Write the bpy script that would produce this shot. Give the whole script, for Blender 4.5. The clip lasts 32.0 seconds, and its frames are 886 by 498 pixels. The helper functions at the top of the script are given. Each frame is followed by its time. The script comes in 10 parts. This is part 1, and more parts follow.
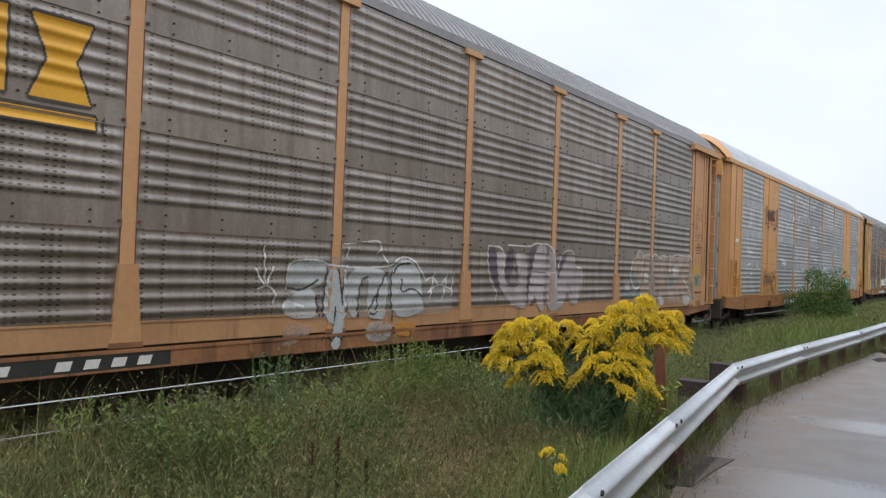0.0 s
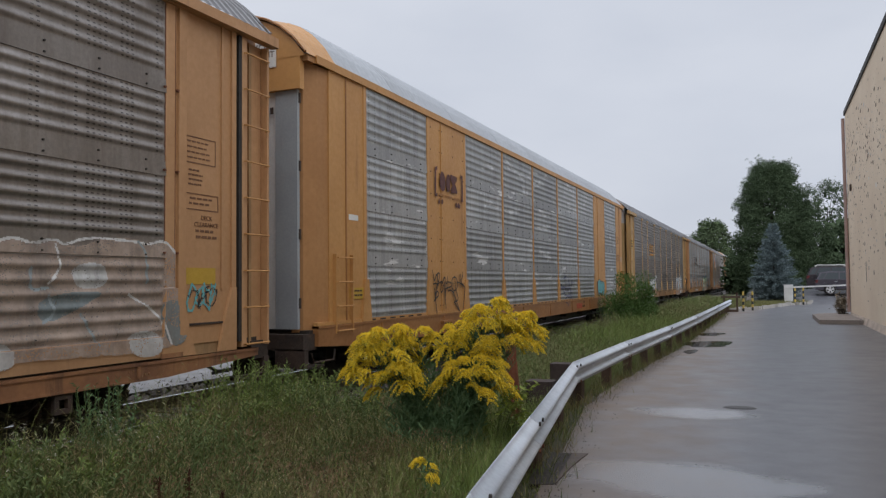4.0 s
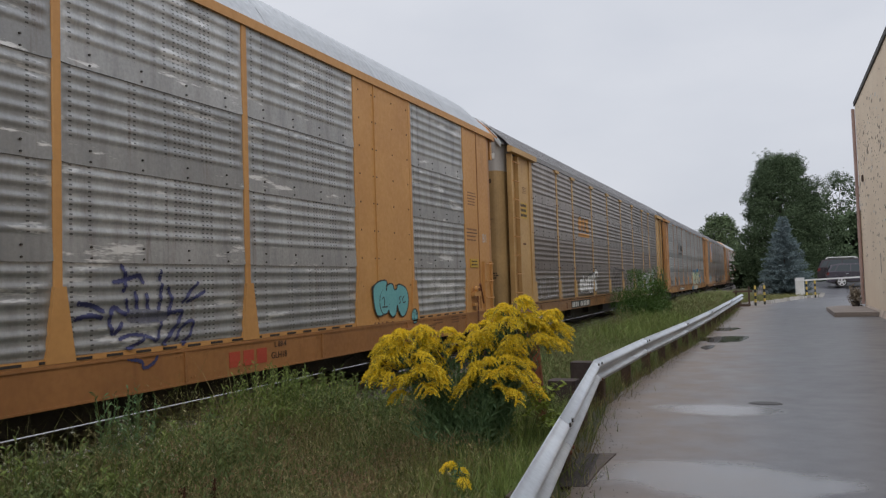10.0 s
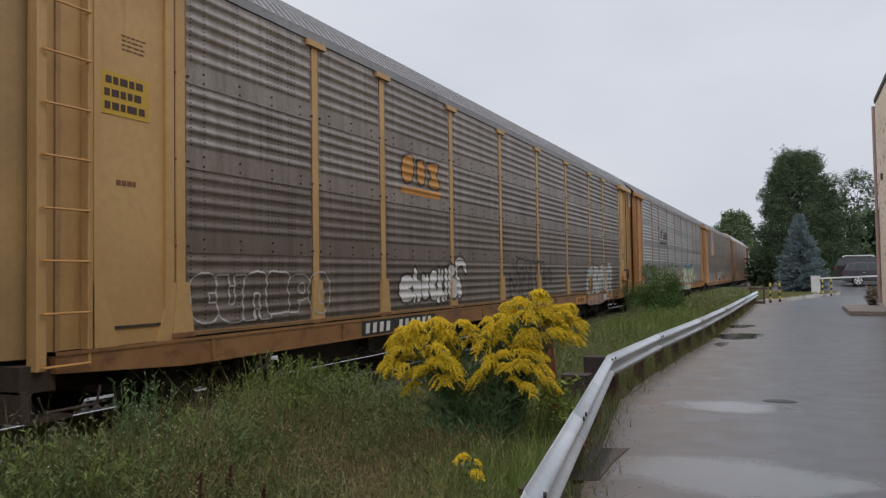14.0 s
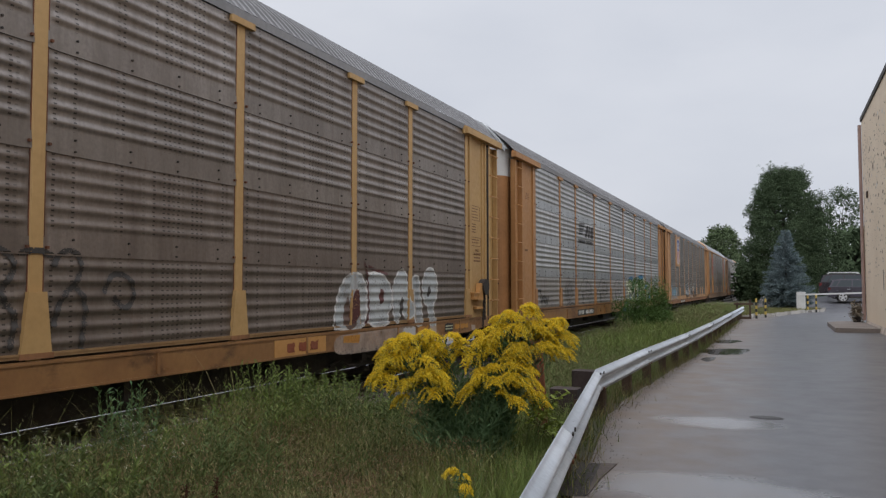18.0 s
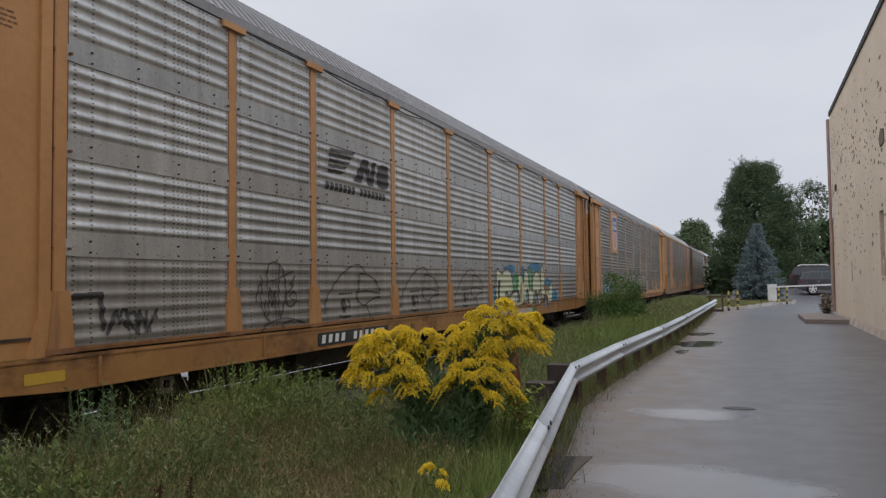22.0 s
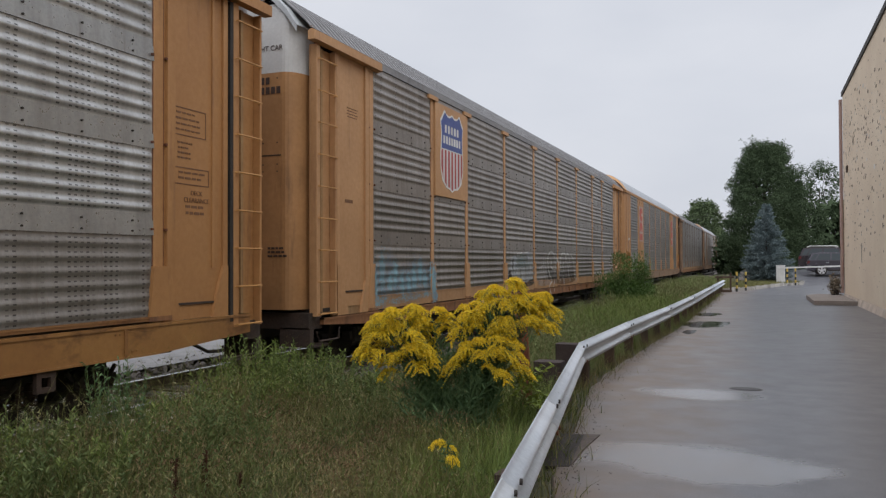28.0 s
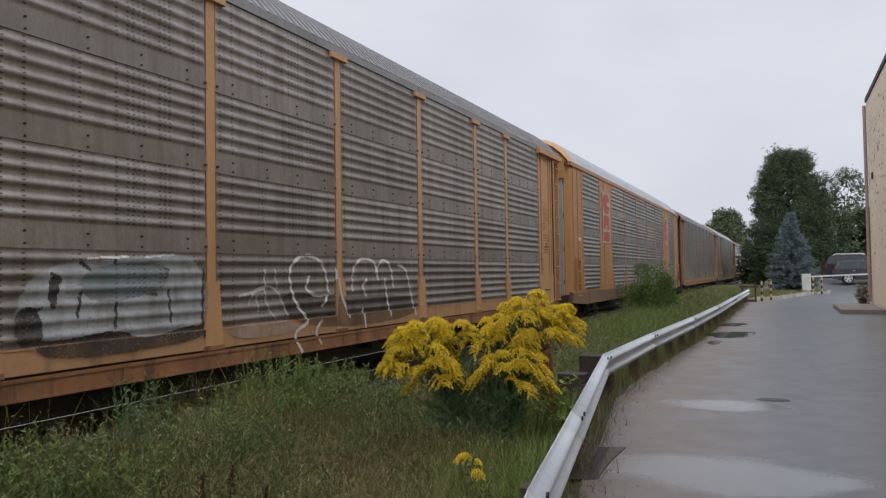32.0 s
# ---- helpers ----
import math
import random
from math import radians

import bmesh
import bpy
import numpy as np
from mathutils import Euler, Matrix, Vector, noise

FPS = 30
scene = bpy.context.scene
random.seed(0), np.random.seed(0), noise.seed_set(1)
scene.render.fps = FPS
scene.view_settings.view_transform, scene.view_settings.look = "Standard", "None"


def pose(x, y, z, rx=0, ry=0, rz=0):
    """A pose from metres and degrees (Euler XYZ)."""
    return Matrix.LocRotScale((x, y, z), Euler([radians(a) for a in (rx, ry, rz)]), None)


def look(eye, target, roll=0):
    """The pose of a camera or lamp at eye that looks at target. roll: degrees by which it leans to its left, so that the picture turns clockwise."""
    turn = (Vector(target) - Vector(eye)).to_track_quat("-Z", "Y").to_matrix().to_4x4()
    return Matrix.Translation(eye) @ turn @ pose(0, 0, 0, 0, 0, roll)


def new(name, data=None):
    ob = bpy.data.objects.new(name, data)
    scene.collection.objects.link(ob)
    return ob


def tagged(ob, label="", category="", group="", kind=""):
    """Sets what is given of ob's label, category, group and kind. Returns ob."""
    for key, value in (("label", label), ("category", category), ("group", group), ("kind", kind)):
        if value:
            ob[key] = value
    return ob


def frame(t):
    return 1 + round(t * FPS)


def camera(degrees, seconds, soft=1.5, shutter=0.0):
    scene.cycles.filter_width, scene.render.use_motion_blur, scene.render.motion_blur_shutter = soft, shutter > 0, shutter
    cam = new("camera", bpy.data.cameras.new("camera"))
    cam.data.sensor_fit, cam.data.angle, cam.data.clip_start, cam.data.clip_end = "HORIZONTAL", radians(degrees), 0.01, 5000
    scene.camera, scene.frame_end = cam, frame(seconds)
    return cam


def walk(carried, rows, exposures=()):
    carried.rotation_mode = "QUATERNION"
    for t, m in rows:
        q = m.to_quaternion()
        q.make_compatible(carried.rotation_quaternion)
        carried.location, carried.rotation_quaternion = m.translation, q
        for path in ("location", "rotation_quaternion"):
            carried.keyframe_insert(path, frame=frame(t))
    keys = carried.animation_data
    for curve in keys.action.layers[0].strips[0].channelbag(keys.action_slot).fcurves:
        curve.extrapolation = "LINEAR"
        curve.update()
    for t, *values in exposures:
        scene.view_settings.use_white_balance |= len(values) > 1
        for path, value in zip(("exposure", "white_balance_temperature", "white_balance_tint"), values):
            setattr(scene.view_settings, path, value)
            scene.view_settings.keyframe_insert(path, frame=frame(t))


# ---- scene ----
cam = camera(59.24, 32.0, soft=1.3)
PATH = [
    (0, (0.580, -0.110, 1.741), (-5.409, 8.149, 1.911), 2.10),
    (0.5, (0.460, -0.090, 1.700), (-4.402, 8.788, 2.014), 0.40),
    (1, (0.308, -0.120, 1.640), (-3.506, 9.246, 2.118), -1.20),
    (1.5, (0.265, -0.100, 1.635), (-3.470, 9.285, 1.775), 0.10),
    (2, (0.245, -0.085, 1.620), (-3.130, 9.400, 1.905), 0.00),
    (2.5, (0.245, -0.060, 1.628), (-3.272, 9.352, 1.735), -0.60),
    (3, (0.250, -0.045, 1.630), (-3.180, 9.368, 2.222), -0.60),
    (3.5, (0.235, -0.042, 1.638), (-3.485, 9.236, 2.182), -0.70),
    (4, (0.217, -0.040, 1.642), (-3.656, 9.169, 2.082), -0.59),
    (4.5, (0.224, -0.043, 1.634), (-3.699, 9.136, 2.228), -0.95),
    (6.5, (0.289, 0.106, 1.641), (-4.142, 9.050, 2.244), -1.21),
    (7, (0.210, 0.117, 1.638), (-3.864, 9.234, 2.177), -2.04),
    (7.5, (0.110, 0.092, 1.637), (-3.745, 9.308, 2.088), -2.18),
    (8, (0.066, 0.083, 1.633), (-4.221, 9.104, 2.121), -2.51),
    (8.5, (0.098, 0.086, 1.641), (-4.743, 8.820, 2.169), -0.84),
    (9, (0.088, 0.085, 1.630), (-4.257, 9.076, 2.172), -1.48),
    (9.5, (0.042, 0.078, 1.638), (-3.949, 9.238, 2.047), -1.58),
    (10, (0.037, 0.038, 1.637), (-3.911, 9.215, 2.086), -1.78),
    (10.5, (0.027, 0.036, 1.643), (-3.860, 9.242, 2.045), -1.22),
    (11, (0.015, 0.040, 1.642), (-3.777, 9.286, 2.016), -0.91),
    (11.5, (0.015, 0.042, 1.639), (-3.674, 9.334, 1.844), -0.28),
    (12, (0.012, 0.034, 1.642), (-3.766, 9.290, 1.866), -0.45),
    (12.5, (0.013, 0.031, 1.637), (-3.871, 9.241, 1.942), -0.63),
    (13, (0.001, 0.051, 1.638), (-3.974, 9.222, 1.946), -0.53),
    (13.5, (0.023, 0.026, 1.636), (-4.074, 9.142, 1.971), -1.01),
    (15.5, (0.015, 0.000, 1.650), (-4.114, 9.099, 2.045), -0.45),
    (16, (0.009, -0.001, 1.647), (-4.131, 9.093, 2.056), -0.41),
    (16.5, (0.005, 0.004, 1.651), (-4.084, 9.118, 2.126), -0.36),
    (17, (0.003, 0.003, 1.655), (-4.046, 9.135, 2.136), -0.27),
    (17.5, (-0.004, 0.005, 1.650), (-4.032, 9.144, 2.150), -0.52),
    (18, (-0.007, 0.010, 1.654), (-3.969, 9.178, 2.145), -0.07),
    (18.5, (-0.004, 0.019, 1.654), (-3.958, 9.195, 2.056), -0.56),
    (19, (0.001, 0.013, 1.653), (-3.879, 9.217, 2.127), -0.85),
    (19.5, (0.001, 0.009, 1.655), (-3.830, 9.233, 2.147), -1.19),
    (20, (0.015, -0.001, 1.654), (-3.773, 9.239, 2.170), -1.61),
    (20.5, (0.003, 0.010, 1.648), (-3.680, 9.294, 2.129), -1.25),
    (21, (0.007, 0.017, 1.650), (-3.651, 9.311, 2.136), -1.09),
    (21.5, (0.003, 0.012, 1.653), (-3.679, 9.297, 2.135), -0.79),
    (22, (-0.002, 0.022, 1.649), (-3.677, 9.312, 2.087), -0.66),
    (22.5, (-0.006, 0.027, 1.653), (-3.696, 9.313, 2.035), -0.72),
    (23, (-0.002, 0.018, 1.648), (-3.705, 9.300, 2.011), -0.84),
    (23.5, (-0.003, 0.021, 1.649), (-3.772, 9.279, 1.953), -0.54),
    (24, (-0.010, 0.036, 1.651), (-3.801, 9.286, 1.899), -0.32),
    (24.5, (-0.011, 0.029, 1.647), (-3.841, 9.264, 1.850), 0.14),
    (25, (-0.010, 0.015, 1.651), (-3.813, 9.262, 1.803), 0.18),
    (25.5, (-0.002, 0.007, 1.650), (-3.671, 9.309, 1.806), -0.27),
    (27.5, (-0.004, -0.033, 1.661), (-3.724, 9.249, 1.795), 0.36),
    (28, (-0.011, -0.035, 1.661), (-3.782, 9.225, 1.819), -0.20),
    (28.5, (0.005, -0.041, 1.659), (-3.800, 9.205, 1.843), -0.64),
    (29, (-0.006, -0.041, 1.663), (-3.806, 9.205, 1.894), -0.74),
    (29.5, (-0.013, -0.051, 1.659), (-3.860, 9.176, 1.912), -0.86),
    (30, (-0.001, -0.055, 1.661), (-3.830, 9.179, 1.955), -0.29),
    (30.5, (-0.006, -0.055, 1.662), (-3.858, 9.168, 1.967), -0.22),
    (31, (-0.000, -0.056, 1.662), (-3.927, 9.135, 1.977), -0.28),
    (31.5, (-0.013, -0.061, 1.659), (-3.942, 9.130, 1.963), -0.43),
    (32, (-0.016, -0.051, 1.663), (-4.031, 9.102, 1.987), -0.87),
]
walk(cam, [(t, look(eye, target, roll)) for t, eye, target, roll in PATH],
     exposures=[(0, 0.50, 6250, 8), (0.5, 0.22, 6050, 6), (1.0, 0.0, 6250, 9), (1.5, -0.06, 6350, 10), (4, -0.08, 6250, 10), (7, -0.04, 6450, 10), (18, -0.03, 6400, 10), (24, -0.06, 6400, 10), (28, 0.03, 6450, 10), (32, 0.06, 6400, 10)])

# metres that the train has rolled by, second by second
ROLLED = [(0, -0.11), (1, 3.00), (2, 6.24), (3, 9.45), (4, 12.64), (6, 18.76), (8, 24.96), (10, 31.30), (12, 37.82), (14, 44.78), (16, 51.94), (18, 59.00), (20, 66.16), (22, 73.35), (24, 80.55), (26, 87.75), (28, 94.96), (30, 102.06), (32, 109.26)]

# ---------------------------------------------------------------- light
world = bpy.data.worlds.new("overcast")
scene.world = world
world.use_nodes = True
wn, wl = world.node_tree.nodes, world.node_tree.links
sky = wn.new("ShaderNodeTexSky")
sky.sky_type, sky.sun_disc = "NISHITA", False
sky.sun_elevation, sky.sun_rotation = radians(48), radians(200)
sky.air_density, sky.dust_density = 1.0, 6.0
cloud_pos = wn.new("ShaderNodeTexCoord")
cloud_map = wn.new("ShaderNodeMapping")
cloud_map.inputs["Scale"].default_value = (1.2, 1.2, 3.0)
cloud = wn.new("ShaderNodeTexNoise")
cloud.inputs["Scale"].default_value, cloud.inputs["Detail"].default_value = 2.2, 5.0
cloud_ramp = wn.new("ShaderNodeValToRGB")
cloud_ramp.color_ramp.elements[0].position, cloud_ramp.color_ramp.elements[0].color = 0.25, (5.5, 5.75, 6.35, 1)
cloud_ramp.color_ramp.elements[1].position, cloud_ramp.color_ramp.elements[1].color = 0.75, (6.6, 6.75, 7.2, 1)
sky_mix = wn.new("ShaderNodeMix")
sky_mix.data_type = "RGBA"
sky_mix.inputs["Factor"].default_value = 0.93
wl.new(cloud_pos.outputs["Generated"], cloud_map.inputs["Vector"])
wl.new(cloud_map.outputs["Vector"], cloud.inputs["Vector"])
wl.new(cloud.outputs["Fac"], cloud_ramp.inputs["Fac"])
wl.new(sky.outputs["Color"], sky_mix.inputs["A"])
wl.new(cloud_ramp.outputs["Color"], sky_mix.inputs["B"])
# an overcast sky is brighter overhead than along the horizon
up = wn.new("ShaderNodeSeparateXYZ")
lift = wn.new("ShaderNodeMapRange")
lift.interpolation_type = "SMOOTHSTEP"
for key, v in (("From Min", 0.30), ("From Max", 1.0), ("To Min", 1.0), ("To Max", 2.05)):
    lift.inputs[key].default_value = v
overhead = wn.new("ShaderNodeVectorMath")
overhead.operation = "SCALE"
wl.new(cloud_pos.outputs["Generated"], up.inputs[0])
wl.new(up.outputs["Z"], lift.inputs["Value"])
wl.new(sky_mix.outputs["Result"], overhead.inputs[0])
wl.new(lift.outputs["Result"], overhead.inputs["Scale"])
wl.new(overhead.outputs[0], wn["Background"].inputs["Color"])
wn["Background"].inputs["Strength"].default_value = 0.115

sun = new("sun", bpy.data.lights.new("sun", "SUN"))
sun.data.energy, sun.data.angle, sun.data.color = 1.1, radians(60), (1.0, 0.97, 0.93)
sun.matrix_world = look((20, -14, 30), (0, 0, 0))
scene.view_settings.exposure = 0.0

# ---------------------------------------------------------------- materials
def nodes_of(m):
    m.use_nodes = True
    return m.node_tree.nodes, m.node_tree.links, m.node_tree.nodes["Principled BSDF"]


def value_mix(n, l, fac, a, b, blend="MIX"):
    x = n.new("ShaderNodeMix")
    x.data_type, x.blend_type = "RGBA", blend
    for key, v in (("Factor", fac), ("A", a), ("B", b)):
        if hasattr(v, "links"):
            l.new(v, x.inputs[key])
        else:
            x.inputs[key].default_value = v if key == "Factor" else (*v, 1) if len(v) == 3 else v
    return x.outputs["Result"]


def noise_at(n, l, coord, scale, detail=4.0, stretch=(1, 1, 1), rough=0.6):
    m, t = n.new("ShaderNodeMapping"), n.new("ShaderNodeTexNoise")
    m.inputs["Scale"].default_value = stretch
    t.inputs["Scale"].default_value, t.inputs["Detail"].default_value, t.inputs["Roughness"].default_value = scale, detail, rough
    l.new(coord, m.inputs["Vector"])
    l.new(m.outputs["Vector"], t.inputs["Vector"])
    return t.outputs["Fac"]


def ramp(n, l, fac, lo, hi, a=0.0, b=1.0):
    r = n.new("ShaderNodeMapRange")
    l.new(fac, r.inputs["Value"])
    for key, v in (("From Min", lo), ("From Max", hi), ("To Min", a), ("To Max", b)):
        r.inputs[key].default_value = v
    return r.outputs["Result"]


def math_node(n, l, op, a, b=0.0):
    x = n.new("ShaderNodeMath")
    x.operation = op
    for i, v in enumerate((a, b)):
        if hasattr(v, "links"):
            l.new(v, x.inputs[i])
        else:
            x.inputs[i].default_value = v
    return x.outputs[0]


def coords(n, l, spread=True):
    """Object coordinates, moved by each object's own random number."""
    tc = n.new("ShaderNodeTexCoord")
    if not spread:
        return tc.outputs["Object"]
    info, add, mul = n.new("ShaderNodeObjectInfo"), n.new("ShaderNodeVectorMath"), n.new("ShaderNodeVectorMath")
    mul.operation = "SCALE"
    comb = n.new("ShaderNodeCombineXYZ")
    for i in range(3):
        l.new(info.outputs["Random"], comb.inputs[i])
    l.new(comb.outputs[0], mul.inputs[0])
    mul.inputs["Scale"].default_value = 37.0
    l.new(tc.outputs["Object"], add.inputs[0])
    l.new(mul.outputs[0], add.inputs[1])
    return add.outputs[0]


def paint(name, colour, second=None, rough=0.5, metal=0.0, scale=1.2, grain=30.0, stain=None, stain_at=0.6, bump=0.15, streak=(1, 1, 0.12), amount=0.6, spread=True, spec=0.5):
    """Worn paint or plain stuff: two scales of colour, streaky stains of a third colour, fine relief."""
    m = bpy.data.materials.new(name)
    n, l, p = nodes_of(m)
    c = coords(n, l, spread)
    second = second or tuple(v * 0.7 for v in colour)
    big = noise_at(n, l, c, scale, 5)
    fine = noise_at(n, l, c, grain, 3)
    out = value_mix(n, l, ramp(n, l, big, 0.35, 0.7), colour, second)
    out = value_mix(n, l, ramp(n, l, fine, 0.3, 0.75, 0.0, 0.24), out, tuple(v * 0.6 for v in second))
    if stain:
        s = noise_at(n, l, c, 3.0, 6, streak, 0.7)
        out = value_mix(n, l, ramp(n, l, s, stain_at, stain_at + 0.14, 0.0, amount), out, stain)
    l.new(out, p.inputs["Base Color"])
    l.new(ramp(n, l, fine, 0.2, 0.8, max(rough - 0.12, 0.02), min(rough + 0.15, 1.0)), p.inputs["Roughness"])
    p.inputs["Metallic"].default_value = metal
    p.inputs["Specular IOR Level"].default_value = spec
    if bump:
        b = n.new("ShaderNodeBump")
        b.inputs["Strength"].default_value, b.inputs["Distance"].default_value = bump, 0.01
        l.new(fine, b.inputs["Height"])
        l.new(b.outputs["Normal"], p.inputs["Normal"])
    return m


def sheet_metal(name, colour, second, stain, holes=True, rough=0.5, metal=0.35, stain_at=0.55, amount=0.7, tone=0.25, blotch=0.0):
    """Galvanised rack side sheet: dull zinc with dirt runs and rows of small punched holes."""
    m = bpy.data.materials.new(name)
    n, l, p = nodes_of(m)
    tc = n.new("ShaderNodeTexCoord")
    c = coords(n, l)
    info = n.new("ShaderNodeObjectInfo")
    big, fine = noise_at(n, l, c, 0.9, 5), noise_at(n, l, c, 26, 3)
    out = value_mix(n, l, ramp(n, l, big, 0.35, 0.68), colour, second)
    runs = noise_at(n, l, c, 5.0, 6, (1, 1, 0.1), 0.7)
    out = value_mix(n, l, ramp(n, l, runs, stain_at - 0.1, stain_at + 0.2, 0.0, amount), out, stain)
    out = value_mix(n, l, ramp(n, l, fine, 0.35, 0.8, 0.0, 0.4), out, tuple(v * 0.55 for v in second))
    out = value_mix(n, l, ramp(n, l, info.outputs["Random"], 0.0, 1.0, 0.0, tone), out, tuple(v * 0.45 for v in second))
    if blotch:
        b1 = noise_at(n, l, c, 1.5, 5, (1, 0.45, 2.6), 0.7)
        out = value_mix(n, l, ramp(n, l, b1, 0.585, 0.63, 0.0, blotch), out, (0.80, 0.81, 0.81))
        b2 = noise_at(n, l, c, 2.2, 5, (1, 1, 0.25), 0.65)
        out = value_mix(n, l, ramp(n, l, b2, 0.57, 0.72, 0.0, 0.5), out, (0.2, 0.215, 0.23))
    rust = noise_at(n, l, c, 3.2, 6, (1, 2.2, 0.16), 0.72)
    out = value_mix(n, l, ramp(n, l, rust, 0.60, 0.78, 0.0, 0.55), out, (0.13, 0.07, 0.045))
    if holes:
        xyz = n.new("ShaderNodeSeparateXYZ")
        l.new(tc.outputs["Object"], xyz.inputs[0])
        # punched dashes in upright columns, the columns in loose groups
        col = math_node(n, l, "MULTIPLY", xyz.outputs["Y"], 14.0)
        cy = math_node(n, l, "ABSOLUTE", math_node(n, l, "SUBTRACT", math_node(n, l, "FRACT", col), 0.5))
        cz = math_node(n, l, "ABSOLUTE", math_node(n, l, "SUBTRACT", math_node(n, l, "FRACT", math_node(n, l, "MULTIPLY", xyz.outputs["Z"], 22.0)), 0.5))
        pick = n.new("ShaderNodeTexWhiteNoise")
        pick.noise_dimensions = "1D"
        l.new(math_node(n, l, "FLOOR", col), pick.inputs["W"])
        band = ramp(n, l, pick.outputs["Value"], 0.30, 0.52, 1.0, 0.0)
        hole = math_node(n, l, "MULTIPLY", math_node(n, l, "MULTIPLY", math_node(n, l, "LESS_THAN", cy, 0.24), math_node(n, l, "LESS_THAN", cz, 0.16)), band)
        out = value_mix(n, l, math_node(n, l, "MULTIPLY", hole, 0.74), out, (0.012, 0.011, 0.01))
    l.new(out, p.inputs["Base Color"])
    l.new(ramp(n, l, fine, 0.2, 0.8, rough - 0.1, rough + 0.15), p.inputs["Roughness"])
    p.inputs["Metallic"].default_value = metal
    return m


YELLOW = paint("rack_yellow", (0.51, 0.268, 0.088), (0.43, 0.215, 0.068), 0.5, scale=0.8, grain=14, stain=(0.20, 0.075, 0.025), stain_at=0.60, amount=0.55)
YELLOW_PALE = paint("rack_yellow_faded", (0.47, 0.30, 0.125), (0.39, 0.235, 0.09), 0.55, scale=0.8, grain=14, stain=(0.22, 0.10, 0.045), stain_at=0.6, amount=0.6)
PEACH = paint("rack_peach", (0.485, 0.272, 0.13), (0.40, 0.217, 0.098), 0.55, scale=0.8, grain=14, stain=(0.20, 0.095, 0.05), stain_at=0.58, amount=0.6)
TAN = paint("rack_tan", (0.415, 0.212, 0.080), (0.34, 0.163, 0.058), 0.55, scale=0.8, grain=14, stain=(0.15, 0.07, 0.035), stain_at=0.57, amount=0.6)
DULL = paint("rack_dull", (0.25, 0.155, 0.095), (0.18, 0.11, 0.07), 0.6, scale=0.8, grain=14, stain=(0.10, 0.06, 0.04), stain_at=0.56)
PEACH_KICK = paint("kick_plate_peach", (0.43, 0.25, 0.125), (0.35, 0.19, 0.09), 0.6, scale=1.6, grain=18, stain=(0.12, 0.065, 0.04), stain_at=0.56, amount=0.6)
DOOR_COAT = {k: paint("end_door_" + k, c, tuple(v * 0.7 for v in c), 0.6, scale=1.1, grain=16, stain=(0.09, 0.045, 0.022), stain_at=0.56, amount=0.55) for k, c in (("dull", (0.2, 0.125, 0.075)), ("khaki", (0.36, 0.23, 0.095)), ("peach", (0.42, 0.215, 0.085)), ("tan", (0.38, 0.178, 0.066)), ("yellow", (0.4, 0.21, 0.07)))}
TAN_KICK = paint("kick_plate_tan", (0.33, 0.165, 0.062), (0.24, 0.112, 0.043), 0.5, scale=2.2, grain=18, stain=(0.10, 0.04, 0.02), stain_at=0.53, amount=0.7, streak=(1, 0.5, 0.5))
# sill coats: rust stains, plus the verge's dark reflection put into the base colour
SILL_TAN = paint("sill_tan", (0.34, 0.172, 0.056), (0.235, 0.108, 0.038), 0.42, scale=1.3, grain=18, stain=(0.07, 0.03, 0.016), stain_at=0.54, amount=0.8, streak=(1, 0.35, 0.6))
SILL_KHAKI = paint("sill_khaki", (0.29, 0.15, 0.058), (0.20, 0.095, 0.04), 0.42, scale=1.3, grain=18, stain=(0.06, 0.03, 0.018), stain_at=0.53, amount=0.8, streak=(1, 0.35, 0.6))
COAT = {"dull": DULL, "khaki": YELLOW_PALE, "yellow": YELLOW, "peach": PEACH, "tan": TAN}
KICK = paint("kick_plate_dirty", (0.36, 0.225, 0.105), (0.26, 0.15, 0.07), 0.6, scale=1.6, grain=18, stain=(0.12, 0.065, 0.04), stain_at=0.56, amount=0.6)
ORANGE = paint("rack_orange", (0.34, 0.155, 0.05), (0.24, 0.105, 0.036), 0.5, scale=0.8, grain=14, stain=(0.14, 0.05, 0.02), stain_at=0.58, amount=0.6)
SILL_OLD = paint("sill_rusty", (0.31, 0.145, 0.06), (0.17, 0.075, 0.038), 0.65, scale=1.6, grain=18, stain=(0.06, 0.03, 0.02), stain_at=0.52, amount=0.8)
BROWN_RIB = sheet_metal("sheet_brown", (0.365, 0.338, 0.314), (0.27, 0.242, 0.218), (0.16, 0.13, 0.11), stain_at=0.52, tone=0.35, rough=0.38, metal=0.68)
BROWN_FLAT = sheet_metal("sheet_brown_flat", (0.35, 0.325, 0.302), (0.265, 0.24, 0.218), (0.155, 0.125, 0.107), holes=False, stain_at=0.52, tone=0.35, rough=0.38, metal=0.68)
DARK_RIB = sheet_metal("sheet_dark", (0.34, 0.303, 0.278), (0.25, 0.217, 0.194), (0.145, 0.115, 0.098), stain_at=0.52, tone=0.3, rough=0.38, metal=0.68)
DARK_FLAT = sheet_metal("sheet_dark_flat", (0.335, 0.303, 0.28), (0.25, 0.22, 0.20), (0.14, 0.11, 0.094), holes=False, stain_at=0.52, tone=0.3, rough=0.38, metal=0.68)
SILVER_RIB = sheet_metal("sheet_silver", (0.51, 0.52, 0.52), (0.385, 0.397, 0.403), (0.22, 0.22, 0.222), rough=0.42, metal=0.6, tone=0.55, stain_at=0.52, blotch=0.5)
